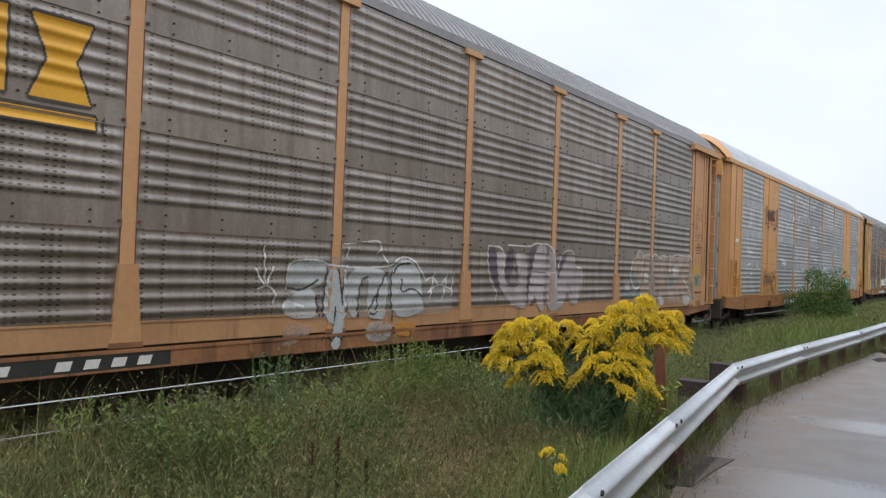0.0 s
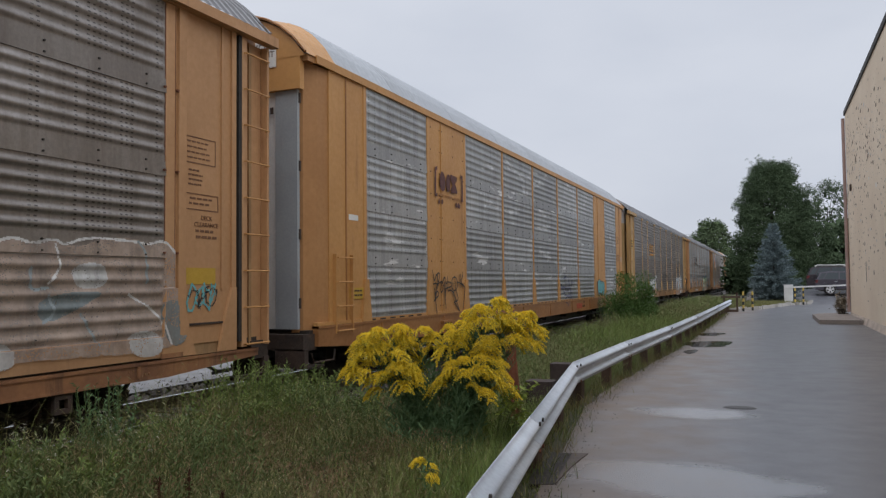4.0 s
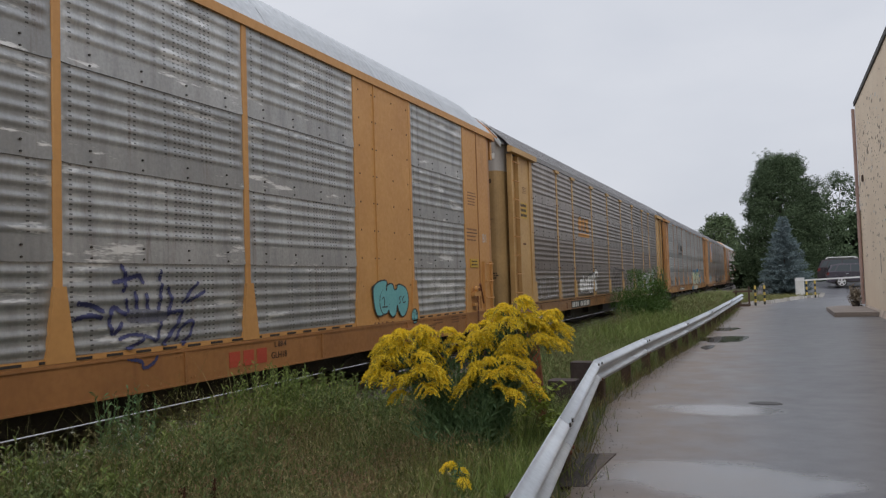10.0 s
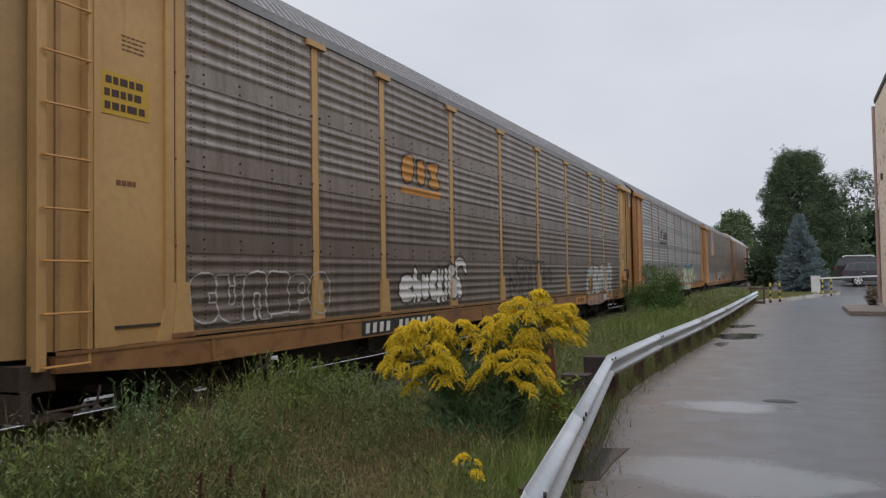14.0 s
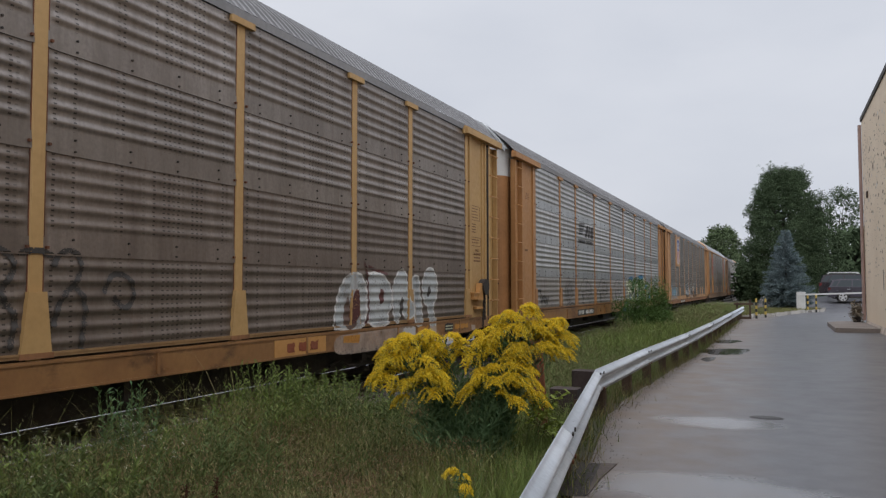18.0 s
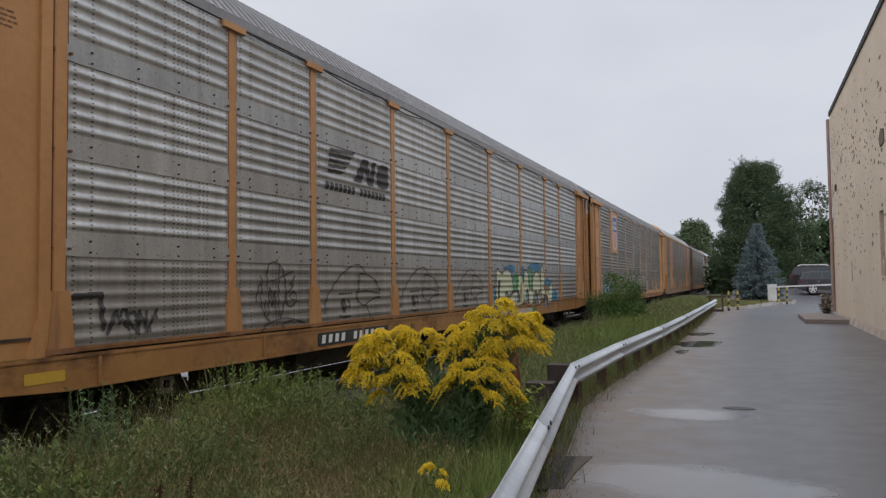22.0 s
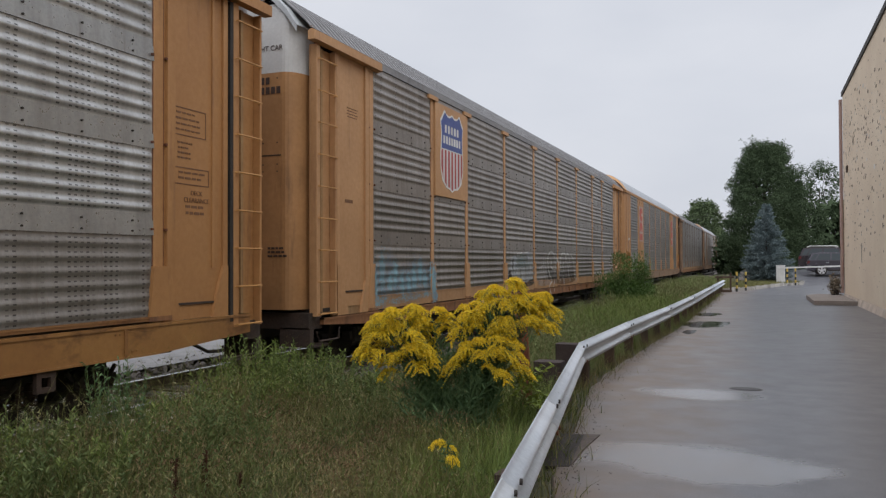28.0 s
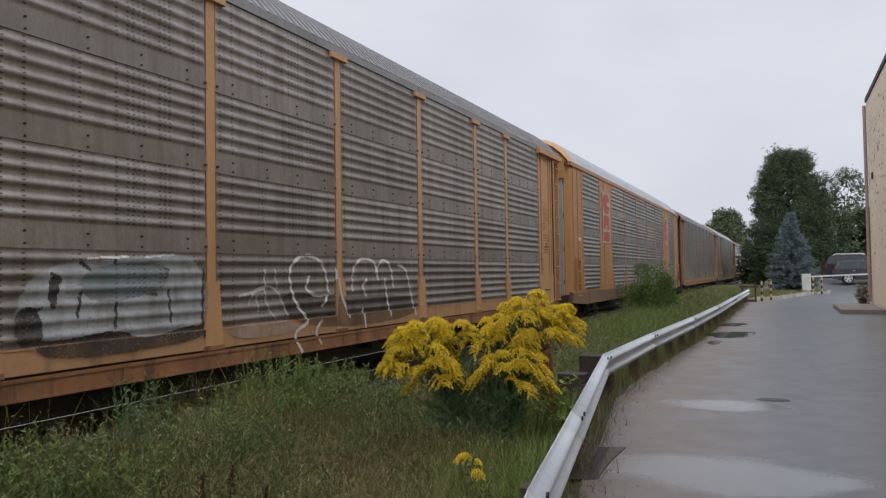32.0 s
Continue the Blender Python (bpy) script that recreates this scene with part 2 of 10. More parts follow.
SILVER_FLAT = sheet_metal("sheet_silver_flat", (0.48, 0.49, 0.495), (0.37, 0.38, 0.387), (0.22, 0.22, 0.22), holes=False, rough=0.42, metal=0.6, tone=0.55, blotch=0.85)
PALE_RIB = sheet_metal("sheet_pale", (0.57, 0.575, 0.57), (0.46, 0.462, 0.455), (0.28, 0.265, 0.25), rough=0.38, metal=0.7, stain_at=0.5, tone=0.35)
PALE_FLAT = sheet_metal("sheet_pale_flat", (0.50, 0.515, 0.52), (0.41, 0.42, 0.425), (0.29, 0.285, 0.275), holes=False, rough=0.32, metal=0.75, stain_at=0.5, tone=0.35)
# the lower rows' sheets are darker, browner and more stained than those above
PALE_LOW = sheet_metal("sheet_pale_lower", (0.40, 0.385, 0.365), (0.32, 0.30, 0.28), (0.19, 0.165, 0.145), rough=0.46, metal=0.55, stain_at=0.48, tone=0.3)
DARK_LOW = sheet_metal("sheet_dark_lower", (0.27, 0.228, 0.20), (0.20, 0.165, 0.142), (0.12, 0.092, 0.077), stain_at=0.5, tone=0.3, rough=0.42, metal=0.62)
DARK_LOW_FLAT = sheet_metal("sheet_dark_lower_flat", (0.265, 0.225, 0.20), (0.2, 0.167, 0.146), (0.12, 0.092, 0.077), holes=False, stain_at=0.5, tone=0.3, rough=0.42, metal=0.62)
ROOF = paint("roof_zinc", (0.40, 0.42, 0.44), (0.32, 0.335, 0.35), 0.38, 0.5, scale=0.5, grain=10, stain=(0.2, 0.2, 0.2), stain_at=0.62)
ROOF_DULL = paint("roof_zinc_dull", (0.27, 0.27, 0.28), (0.19, 0.19, 0.198), 0.6, 0.2, scale=0.5, grain=10, stain=(0.1, 0.09, 0.085), stain_at=0.58)
# darker zinc that paints the shade between the roof ribs
ROOF_RIB_SHADE = paint("roof_rib_shade", (0.15, 0.15, 0.155), (0.11, 0.108, 0.11), 0.75, 0.1, scale=0.5, grain=10)
WHITE_TOP = paint("end_white", (0.62, 0.62, 0.62), (0.5, 0.5, 0.5), 0.5, stain=(0.3, 0.27, 0.24))
GREY_PAINT = paint("end_grey", (0.33, 0.36, 0.38), (0.27, 0.29, 0.31), 0.5, stain=(0.15, 0.13, 0.12))
BLACK = paint("dark_iron", (0.018, 0.016, 0.015), (0.035, 0.026, 0.02), 0.7, scale=2, grain=20)
GRIME = paint("grimy_iron", (0.06, 0.036, 0.025), (0.03, 0.022, 0.018), 0.8, scale=4, grain=30, bump=0.4)
RUST = paint("rust", (0.17, 0.06, 0.028), (0.09, 0.035, 0.02), 0.8, scale=4, grain=40, bump=0.4)
HOOD_ZINC = paint("hood_zinc", (0.58, 0.61, 0.63), (0.46, 0.48, 0.50), 0.4, 0.3, stain=(0.26, 0.22, 0.18), stain_at=0.6)
GREY_TOP = paint("end_head_grey", (0.36, 0.35, 0.34), (0.28, 0.26, 0.24), 0.55, stain=(0.2, 0.14, 0.08))
STENCIL = paint("stencil_brown", (0.13, 0.06, 0.03), (0.18, 0.085, 0.04), 0.6)
DARK_LETTER = paint("dark_lettering", (0.04, 0.022, 0.018), (0.06, 0.032, 0.022), 0.6)
BLACK_PATCH = paint("black_patch", (0.02, 0.024, 0.024), (0.032, 0.035, 0.034), 0.5)
WHITE_PAINT = paint("white_paint", (0.72, 0.72, 0.70), (0.55, 0.55, 0.53), 0.5)
WHITE_THIN = paint("white_spray", (0.55, 0.54, 0.53), (0.42, 0.40, 0.39), 0.6)

from functools import lru_cache

# ---------------------------------------------------------------- mesh helpers
def mesh_of(name, verts, faces, mats, index=None, smooth=False):
    me = bpy.data.meshes.new(name)
    me.from_pydata([tuple(v) for v in verts], [], faces)
    for m in mats if isinstance(mats, (list, tuple)) else [mats]:
        me.materials.append(m)
    if index is not None:
        me.polygons.foreach_set("material_index", index)
    if smooth:
        me.polygons.foreach_set("use_smooth", [True] * len(me.polygons))
    me.update()
    return me


class Shape:
    """Collects boxes, prisms, tubes and sheets into one mesh."""

    def __init__(self):
        self.v, self.f, self.i = [], [], []

    def add(self, verts, faces, mat=0):
        k = len(self.v)
        self.v += [tuple(q) for q in verts]
        self.f += [tuple(k + j for j in f) for f in faces]
        self.i += [mat] * len(faces)
        return self

    def box(self, x0, x1, y0, y1, z0, z1, mat=0, c=0.0):
        """A box; c: chamfer of its upright edges."""
        if c <= 0:
            v = [(x, y, z) for z in (z0, z1) for x, y in ((x0, y0), (x1, y0), (x1, y1), (x0, y1))]
        else:
            ring = [(x0 + c, y0), (x1 - c, y0), (x1, y0 + c), (x1, y1 - c), (x1 - c, y1), (x0 + c, y1), (x0, y1 - c), (x0, y0 + c)]
            v = [(x, y, z) for z in (z0, z1) for x, y in ring]
        n = len(v) // 2
        faces = [tuple(range(n - 1, -1, -1)), tuple(range(n, 2 * n))]
        faces += [(j, (j + 1) % n, n + (j + 1) % n, n + j) for j in range(n)]
        return self.add(v, faces, mat)

    def prism(self, ring, axis, a, b, mat=0):
        """A ring of 2D points pushed along an axis from a to b."""
        def at(p, h):
            q = list(p)
            q.insert(axis, h)
            return tuple(q)
        n = len(ring)
        v = [at(p, a) for p in ring] + [at(p, b) for p in ring]
        faces = [tuple(range(n - 1, -1, -1)), tuple(range(n, 2 * n))] + [(j, (j + 1) % n, n + (j + 1) % n, n + j) for j in range(n)]
        return self.add(v, faces, mat)

    def tube(self, pts, r, n=6, mat=0, r1=None):
        pts = [Vector(p) for p in pts]
        v, faces = [], []
        for k, p in enumerate(pts):
            d = (pts[min(k + 1, len(pts) - 1)] - pts[max(k - 1, 0)]).normalized()
            a = d.orthogonal().normalized()
            b = d.cross(a)
            rr = r if r1 is None else r + (r1 - r) * k / (len(pts) - 1)
            v += [p + (a * math.cos(2 * math.pi * j / n) + b * math.sin(2 * math.pi * j / n)) * rr for j in range(n)]
        for k in range(len(pts) - 1):
            faces += [(k * n + j, k * n + (j + 1) % n, (k + 1) * n + (j + 1) % n, (k + 1) * n + j) for j in range(n)]
        faces += [tuple(range(n - 1, -1, -1)), tuple(range(len(v) - n, len(v)))]
        return self.add(v, faces, mat)

    def mesh(self, name, mats, smooth=False):
        return mesh_of(name, self.v, self.f, mats, self.i, smooth)


def piece(name, me, parent, at=(0, 0, 0), label="", kind=""):
    """One mesh object under a thing or a part."""
    ob = new(name, me)
    ob.parent = parent
    ob.location = at
    return tagged(ob, label=label, kind=kind)


def thing(name, at, label, category, group="", kind=""):
    ob = new(name)
    ob.location = at
    ob.empty_display_size = 0.2
    return tagged(ob, label, category, group, kind)


def words(text, size, material, parent, at, turn=(90, 0, 90), wide=1.0, name="lettering", bold=0.0):
    """Raised flat lettering; the default turn faces +x and reads along +y."""
    cu = bpy.data.curves.new("lettering", "FONT")
    cu.body, cu.size, cu.align_x, cu.offset, cu.extrude = text, size, "CENTER", bold, 0.002
    tmp = bpy.data.objects.new("tmp", cu)
    me = bpy.data.meshes.new_from_object(tmp)
    bpy.data.objects.remove(tmp)
    me.materials.clear()
    me.materials.append(material)
    ob = piece(name, me, parent, at)
    ob.rotation_euler = [radians(a) for a in turn]
    ob.scale = (wide, 1, 1)
    return ob


def bars(parent, material, y, z, rows, w=0.5, h=0.03, step=0.06, x=0.006, seed=1, name="small_print"):
    """Writing too small to read: short bars in rows, on the near face."""
    rnd, s = random.Random(seed), Shape()
    for r in range(rows):
        a = y + rnd.uniform(0, 0.04) * w
        while a < y + w * rnd.uniform(0.75, 1.0):
            b = a + rnd.uniform(0.1, 0.24) * w
            s.box(x - 0.004, x, a, min(b, y + w), z - r * step - h, z - r * step)
            a = b + 0.05 * w
    return piece(name, s.mesh(name, material), parent, kind="stuff")


# ---------------------------------------------------------------- the train
NEAR = -5.90          # the plane of the near sides
LENGTH, PITCH, WIDE = 26.40, 27.50, 3.05
OLD_POSTS = [1.86, 4.42, 6.32, 9.03, 11.75, 14.48, 17.22, 19.95, 21.90, 24.55]
SEAMS = [1.10, 1.95, 2.86, 3.78, 4.87]


def profile(z, lo, hi, flat):
    """How far a side sheet stands out at a height: ribs above, a flat strip with bolts along the foot."""
    ribs_from = lo + flat
    if z < ribs_from or z > hi - 0.03:
        return 0.0
    step = (hi - 0.03 - ribs_from) / max(round((hi - 0.03 - ribs_from) / 0.145), 1)
    a = ((z - ribs_from) / step) % 1.0
    return 0.0175 * (0.5 - 0.5 * math.cos(2 * math.pi * a)) ** 1.4


@lru_cache(None)
def side_sheet(width, lo, hi, flat, style):
    """One ribbed sheet of a rack side; its foot laps over the sheet below."""
    rib, plain = {"brown": (BROWN_RIB, BROWN_FLAT), "dark": (DARK_RIB, DARK_FLAT), "silver": (SILVER_RIB, SILVER_FLAT), "pale": (PALE_RIB, PALE_FLAT), "pale_low": (PALE_LOW, PALE_LOW), "dark_low": (DARK_LOW, DARK_LOW_FLAT)}[style]
    ys = [0, 0.03, 0.075, 0.12, width / 2, width - 0.12, width - 0.075, width - 0.03, width]
    grow = [0, 0.15, 0.7, 1, 1, 1, 0.7, 0.15, 0]
    zs, z = [lo], lo + flat
    if flat:
        zs.append(lo + flat - 0.005)
    while z < hi - 0.03:
        zs.append(z)
        z += 0.014
    zs += [hi - 0.03, hi]
    s = Shape()
    v = []
    for z in zs:
        sag = -0.012 if z == lo else 0.0
        for j, y in enumerate(ys):
            lap = 0.012 * max(0.0, 1 - (z - lo) / 0.3)
            v.append((profile(z, lo, hi, flat) * grow[j] * (0.72 if style in ("silver", "dark_low", "pale_low") else 1.0) + lap, y, z - lo + sag * math.sin(math.pi * j / 8)))
    n = len(ys)
    for k in range(len(zs) - 1):
        faces = [(k * n + j, k * n + j + 1, (k + 1) * n + j + 1, (k + 1) * n + j) for j in range(n - 1)]
        s.i += [1 if flat and zs[k + 1] <= lo + flat else 0] * len(faces)
        s.f += faces
    s.v = v
    k = len(v)
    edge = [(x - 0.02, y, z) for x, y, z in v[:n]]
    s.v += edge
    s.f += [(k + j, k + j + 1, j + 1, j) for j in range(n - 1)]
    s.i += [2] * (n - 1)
    if flat:
        for j in range(max(round(width / 0.62), 2)):
            y = (j + 0.5) * width / max(round(width / 0.62), 2)
            for zz in (0.03, 0.135):
                s.prism([(y - 0.009, zz - 0.008), (y + 0.009, zz - 0.008), (y + 0.011, zz + 0.005), (y, zz + 0.012), (y - 0.011, zz + 0.005)], 0, 0.0, 0.022, 2)
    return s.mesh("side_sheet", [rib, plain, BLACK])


@lru_cache(None)
def roof_sheet(width, style, end=0):
    """An arched, cross-ribbed roof sheet."""
    arc = []
    for k in range(15):
        a = k / 14
        x = -WIDE * a
        h = 1 - abs(2 * a - 1) ** (3.0 if style == "silver" else 1.9)
        arc.append((x + 0.02 * (1 - 2 * a), 4.99 + 0.90 * h))
    v, f = [], []
    n = 4 * max(round(width / 0.17), 1)
    for j in range(n + 1):
        rise = (0.012 if style == "silver" else 0.032) * (j % 4 in (1, 2)) if 0 < j < n else 0.0
        # the last metre of a tall roof slopes down to the end door
        far = {0: 9.0, 1: j * width / n, 2: width - j * width / n}[end]
        low = 1.0 if style != "silver" else 0.74 + 0.26 * min(far / 1.0, 1.0)
        for k, (x, z) in enumerate(arc):
            v.append((x, j * width / n, 4.99 + (z - 4.99) * low + rise * (0.25 if k in (0, len(arc) - 1) else 1.0)))
    m = len(arc)
    for j in range(n):
        f += [(j * m + k, j * m + k + 1, (j + 1) * m + k + 1, (j + 1) * m + k) for k in range(m - 1)]
    index = [1 if end and style == "silver" and (j * width / n < 0.9 if end == 1 else width - j * width / n < 0.3) else 0 for j in range(n) for k in range(m - 1)]
    # valleys and near-facing flanks take the dark coat: rib shade put into colour
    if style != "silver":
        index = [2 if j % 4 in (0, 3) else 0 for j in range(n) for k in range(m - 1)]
    return mesh_of("roof_sheet", v, [q[::-1] for q in f], [ROOF if style == "silver" else ROOF_DULL, YELLOW, ROOF_RIB_SHADE], index)


@lru_cache(None)
def old_post(style, pale):
    s = Shape().box(-0.04, 0.015, -0.075, 0.075, 0.86, 4.90, 0, 0.012)
    for side in (-1, 1):
        a, b = sorted((side * 0.074, side * 0.084))
        s.box(-0.04, 0.006, a, b, 1.1, 4.86, 1)
        for z in SEAMS[1:4]:
            for d in (0.045,):
                a, b = sorted((side * 0.088, side * 0.112))
                s.box(-0.01, 0.036, a, b, z + d, z + d + 0.024, 1)
    return s.mesh("post", [COAT[pale], RUST])


@lru_cache(None)
def old_gusset(pale):
    low = 0.86 if pale == "peach" else 1.045
    ring = [(-0.165, low), (0.165, low), (0.15, low + 0.06), (0.09, 1.62), (-0.09, 1.62), (-0.15, low + 0.06)]
    return Shape().prism(ring, 0, 0.0, 0.048).mesh("gusset", COAT[pale])


@lru_cache(None)
def old_cap(pale):
    return Shape().box(0.0, 0.06, -0.22, 0.22, 4.79, 4.87, 0, 0.01).mesh("post_cap", COAT[pale])


@lru_cache(None)
def side_ladder(pale):
    s = Shape()
    s.box(-0.06, 0.05, 0.0, 0.10, 0.88, 4.78, 0, 0.008)
    s.box(-0.06, 0.05, 0.53, 0.57, 0.88, 4.78, 0, 0.008)
    s.box(-0.075, -0.06, 0.0, 0.57, 0.88, 4.78)
    s.box(-0.06, -0.035, 0.25, 0.30, 0.88, 4.78, 1)
    return s.mesh("ladder", [COAT[pale], KICK])


@lru_cache(None)
def rung(width):
    return Shape().tube([(0.02, 0, 0), (0.085, 0.01, 0), (0.085, width - 0.01, 0), (0.02, width, 0)], 0.012, 6).mesh("rung", YELLOW)


def hood_top(x):
    """Height of the faceted end hood across the car."""
    a = min(-x, WIDE + x)
    return float(np.interp(a, [0.10, 0.30, 0.72, 1.20, 1.60], [4.97, 5.26, 5.68, 5.84, 5.86]))


@lru_cache(None)
def end_door(style, top_white, pale):
    """Door across a car's end: rounded in plan, with its galvanised or painted head; the front stands at y = 0."""
    plan = [(-0.14 - 0.24 * (1 - math.cos(radians(90 * k / 8))), 0.34 - 0.46 * math.sin(radians(90 * k / 8))) for k in range(9)]
    plan += [(-WIDE - x, y) for x, y in plan[::-1]]
    s, n = Shape(), len(plan)
    levels = [0.98, 3.17, 3.20, 4.36, 4.361, 4.95]
    for z in levels:
        s.v += [(x, y, z) for x, y in plan]
    top = []
    for x, y in plan:
        top.append((x, y, hood_top(x)))
    s.v += top
    for k in range(len(levels)):
        faces = [(k * n + j, k * n + j + 1, (k + 1) * n + j + 1, (k + 1) * n + j) for j in range(n - 1)]
        s.f += faces
        s.i += [1 if k >= 4 else 0] * len(faces)
    return s.mesh("end_door", [DOOR_COAT[pale], {True: WHITE_TOP, False: COAT[pale], "grey": GREY_TOP}[top_white]])


@lru_cache(None)
def wheelset_mesh():
    s = Shape()
    for x in (-WIDE / 2 - 0.7175, -WIDE / 2 + 0.7175):
        ring = [(0.42 * math.cos(2 * math.pi * k / 24), 0.42 * math.sin(2 * math.pi * k / 24)) for k in range(24)]
        s.prism(ring, 0, x - 0.06, x + 0.06)
        small = [(q * 0.35, w * 0.35) for q, w in ring]
        s.prism(small, 0, x - 0.09, x + 0.09)
        for k in range(4):
            a = math.pi / 2 * k
            s.box(x - 0.07, x + 0.07, 0.25 * math.cos(a) - 0.03, 0.25 * math.cos(a) + 0.03, 0.25 * math.sin(a) - 0.03, 0.25 * math.sin(a) + 0.03)
    s.tube([(-WIDE / 2 - 0.95, 0, 0), (-WIDE / 2 + 0.95, 0, 0)], 0.08, 10)
    return s.mesh("wheelset", BLACK)


@lru_cache(None)
def truck_frame():
    s = Shape()
    for x in (-WIDE / 2 - 1.0, -WIDE / 2 + 1.0):
        ring = [(-1.15, 0.50), (-0.75, 0.55), (-0.45, 0.30), (0.45, 0.30), (0.75, 0.55), (1.15, 0.50), (1.1, 0.36), (0.8, 0.36), (0.5, 0.14), (-0.5, 0.14), (-0.8, 0.36), (-1.1, 0.36)]
        s.prism(ring, 0, x - 0.07, x + 0.07)
        for y in (-0.9, 0.9):
            s.box(x - 0.11, x + 0.11, y - 0.14, y + 0.14, 0.32, 0.56, 0, 0.03)
    s.box(-WIDE / 2 - 1.0, -WIDE / 2 + 1.0, -0.2, 0.2, 0.36, 0.58)
    return s.mesh("truck_frame", BLACK)


@lru_cache(None)
def spring_mesh():
    s = Shape()
    for k in range(5):
        s.tube([(0, 0, 0.27 + 0.05 * k), (0, 0, 0.30 + 0.05 * k)], 0.062, 8)
    s.tube([(0, 0, 0.26), (0, 0, 0.53)], 0.045, 8)
    return s.mesh("spring", GRIME)


def underframe(car, style, sill_mat, low=0.66, top=0.85):
    """Sills, deck, trucks and couplings: what both kinds of car share. low, top: the near sill's lower and upper edge."""
    s = Shape()
    ring = [(0.30, top), (0.30, low + 0.10), (1.9, low), (LENGTH - 1.9, low), (LENGTH - 0.3, low + 0.10), (LENGTH - 0.3, top)]
    s.prism([(y, z) for y, z in ring], 0, -0.06, 0.045)
    s.box(-0.06, 0.056, 0.3, LENGTH - 0.3, top - 0.035, top)
    s.box(-0.06, 0.052, 1.9, LENGTH - 1.9, low, low + 0.022)
    sill = piece("side_sill", s.mesh("side_sill", sill_mat), car)
    s = Shape()
    for k in range(9):
        y = 2.3 + 2.72 * k
        s.box(0.045, 0.062, y - 0.02, y + 0.02, low + 0.03, top - 0.04)
        for q in (0.08, 0.14):
            s.box(0.045, 0.052, y + q, y + q + 0.018, low + 0.06, low + 0.078)
            s.box(0.045, 0.052, y - q, y - q + 0.018, top - 0.09, top - 0.072)
    piece("sill_ribs", s.mesh("sill_ribs", sill_mat), sill, kind="stuff")
    for y in (3.15, LENGTH - 3.35):
        s = Shape()
        for a0, a1, b0, b1 in ((0.0, 0.2, 0.0, 0.045), (0.0, 0.2, 0.135, 0.18), (0.0, 0.05, 0.045, 0.135), (0.15, 0.2, 0.045, 0.135)):
            s.box(-0.02, 0.03, y + a0, y + a1, low - 0.19 + b0, low - 0.19 + b1)
        piece("jack_pad", s.mesh("jack_pad", GRIME), sill)
    s = Shape()
    s.prism([(y, z - (0.16 if z < 0.80 else 0)) for y, z in ring], 0, -WIDE - 0.045, -WIDE + 0.06)
    piece("side_sill", s.mesh("side_sill", sill_mat), car)
    piece("deck", Shape().box(-WIDE + 0.05, -0.05, 0.2, LENGTH - 0.2, 0.92, 0.98).mesh("deck", BLACK), car)
    s = Shape().box(-WIDE / 2 - 0.35, -WIDE / 2 + 0.35, 0.3, LENGTH - 0.3, 0.50, 0.92)
    for k in range(7):
        y = 6.0 + k * 2.4
        s.box(-WIDE + 0.1, -0.1, y, y + 0.12, 0.52, 0.92)
    piece("centre_sill", s.mesh("centre_sill", BLACK), car)
    for end, y0, sgn in ((0, 0.0, -1), (1, LENGTH, 1)):
        s = Shape()
        s.box(-WIDE / 2 - 0.12, -WIDE / 2 + 0.12, min(y0, y0 + sgn * 0.5), max(y0, y0 + sgn * 0.5), 0.62, 0.84, 0, 0.03)
        s.box(-WIDE / 2 - 0.2, -WIDE / 2 + 0.2, min(y0 + sgn * 0.45, y0 + sgn * 0.66), max(y0 + sgn * 0.45, y0 + sgn * 0.66), 0.55, 0.92, 0, 0.06)
        piece("coupler", s.mesh("coupler", RUST), car)
        s = Shape().tube([(-WIDE / 2 + 0.45, y0 - sgn * 0.2, 0.66), (-WIDE / 2 + 0.48, y0 + sgn * 0.25, 0.45), (-WIDE / 2 + 0.4, y0 + sgn * 0.6, 0.42)], 0.025, 6)
        piece("brake_hose", s.mesh("brake_hose", BLACK), car)
        s = Shape().box(-WIDE + 0.1, -0.02, min(y0, y0 - sgn * 0.35), max(y0, y0 - sgn * 0.35), 0.70, 0.93)
        s.box(-0.5, 0.0, min(y0, y0 - sgn * 0.1), max(y0, y0 - sgn * 0.1), 0.45, 0.72)
        s.box(-0.3, 0.02, min(y0 - sgn * 0.06, y0 - sgn * 0.5), max(y0 - sgn * 0.06, y0 - sgn * 0.5), 0.44, 0.47)
        piece("end_sill", s.mesh("end_sill", GRIME), car, label="grimy dark end sill with a step")
        s = Shape().tube([(0.02, y0 - sgn * 0.15, 0.66), (0.03, y0 - sgn * 0.2, 0.52), (0.03, y0 - sgn * 0.75, 0.52), (0.02, y0 - sgn * 0.8, 0.68)], 0.014, 6)
        piece("stirrup", s.mesh("stirrup", GRIME), car)
        yc = 3.1 if end == 0 else LENGTH - 3.1
        truck = piece("truck", truck_frame(), car, (0, yc, 0))
        for x in (-WIDE / 2 - 1.0, -WIDE / 2 + 1.0):
            for dy in (-0.15, 0.0, 0.15):
                piece("spring", spring_mesh(), truck, (x, dy, 0))
        for dy in (-0.9, 0.9):
            wheel = piece("wheelset", wheelset_mesh(), truck, (0, dy, 0.42))
            WHEELS.append((car, wheel, dy))
    s = Shape()
    pts = [(0.0 - 0.2, 4.8 + 0.28 * k, 0.50 + 0.07 * math.sin(k * 1.9)) for k in range(8)]
    s.tube(pts, 0.022, 6)
    piece("brake_pipe", s.mesh("brake_pipe", BLACK), car)
    piece("brake_pipe", s.mesh("brake_pipe", BLACK), car, (0, LENGTH - 11.6, 0))
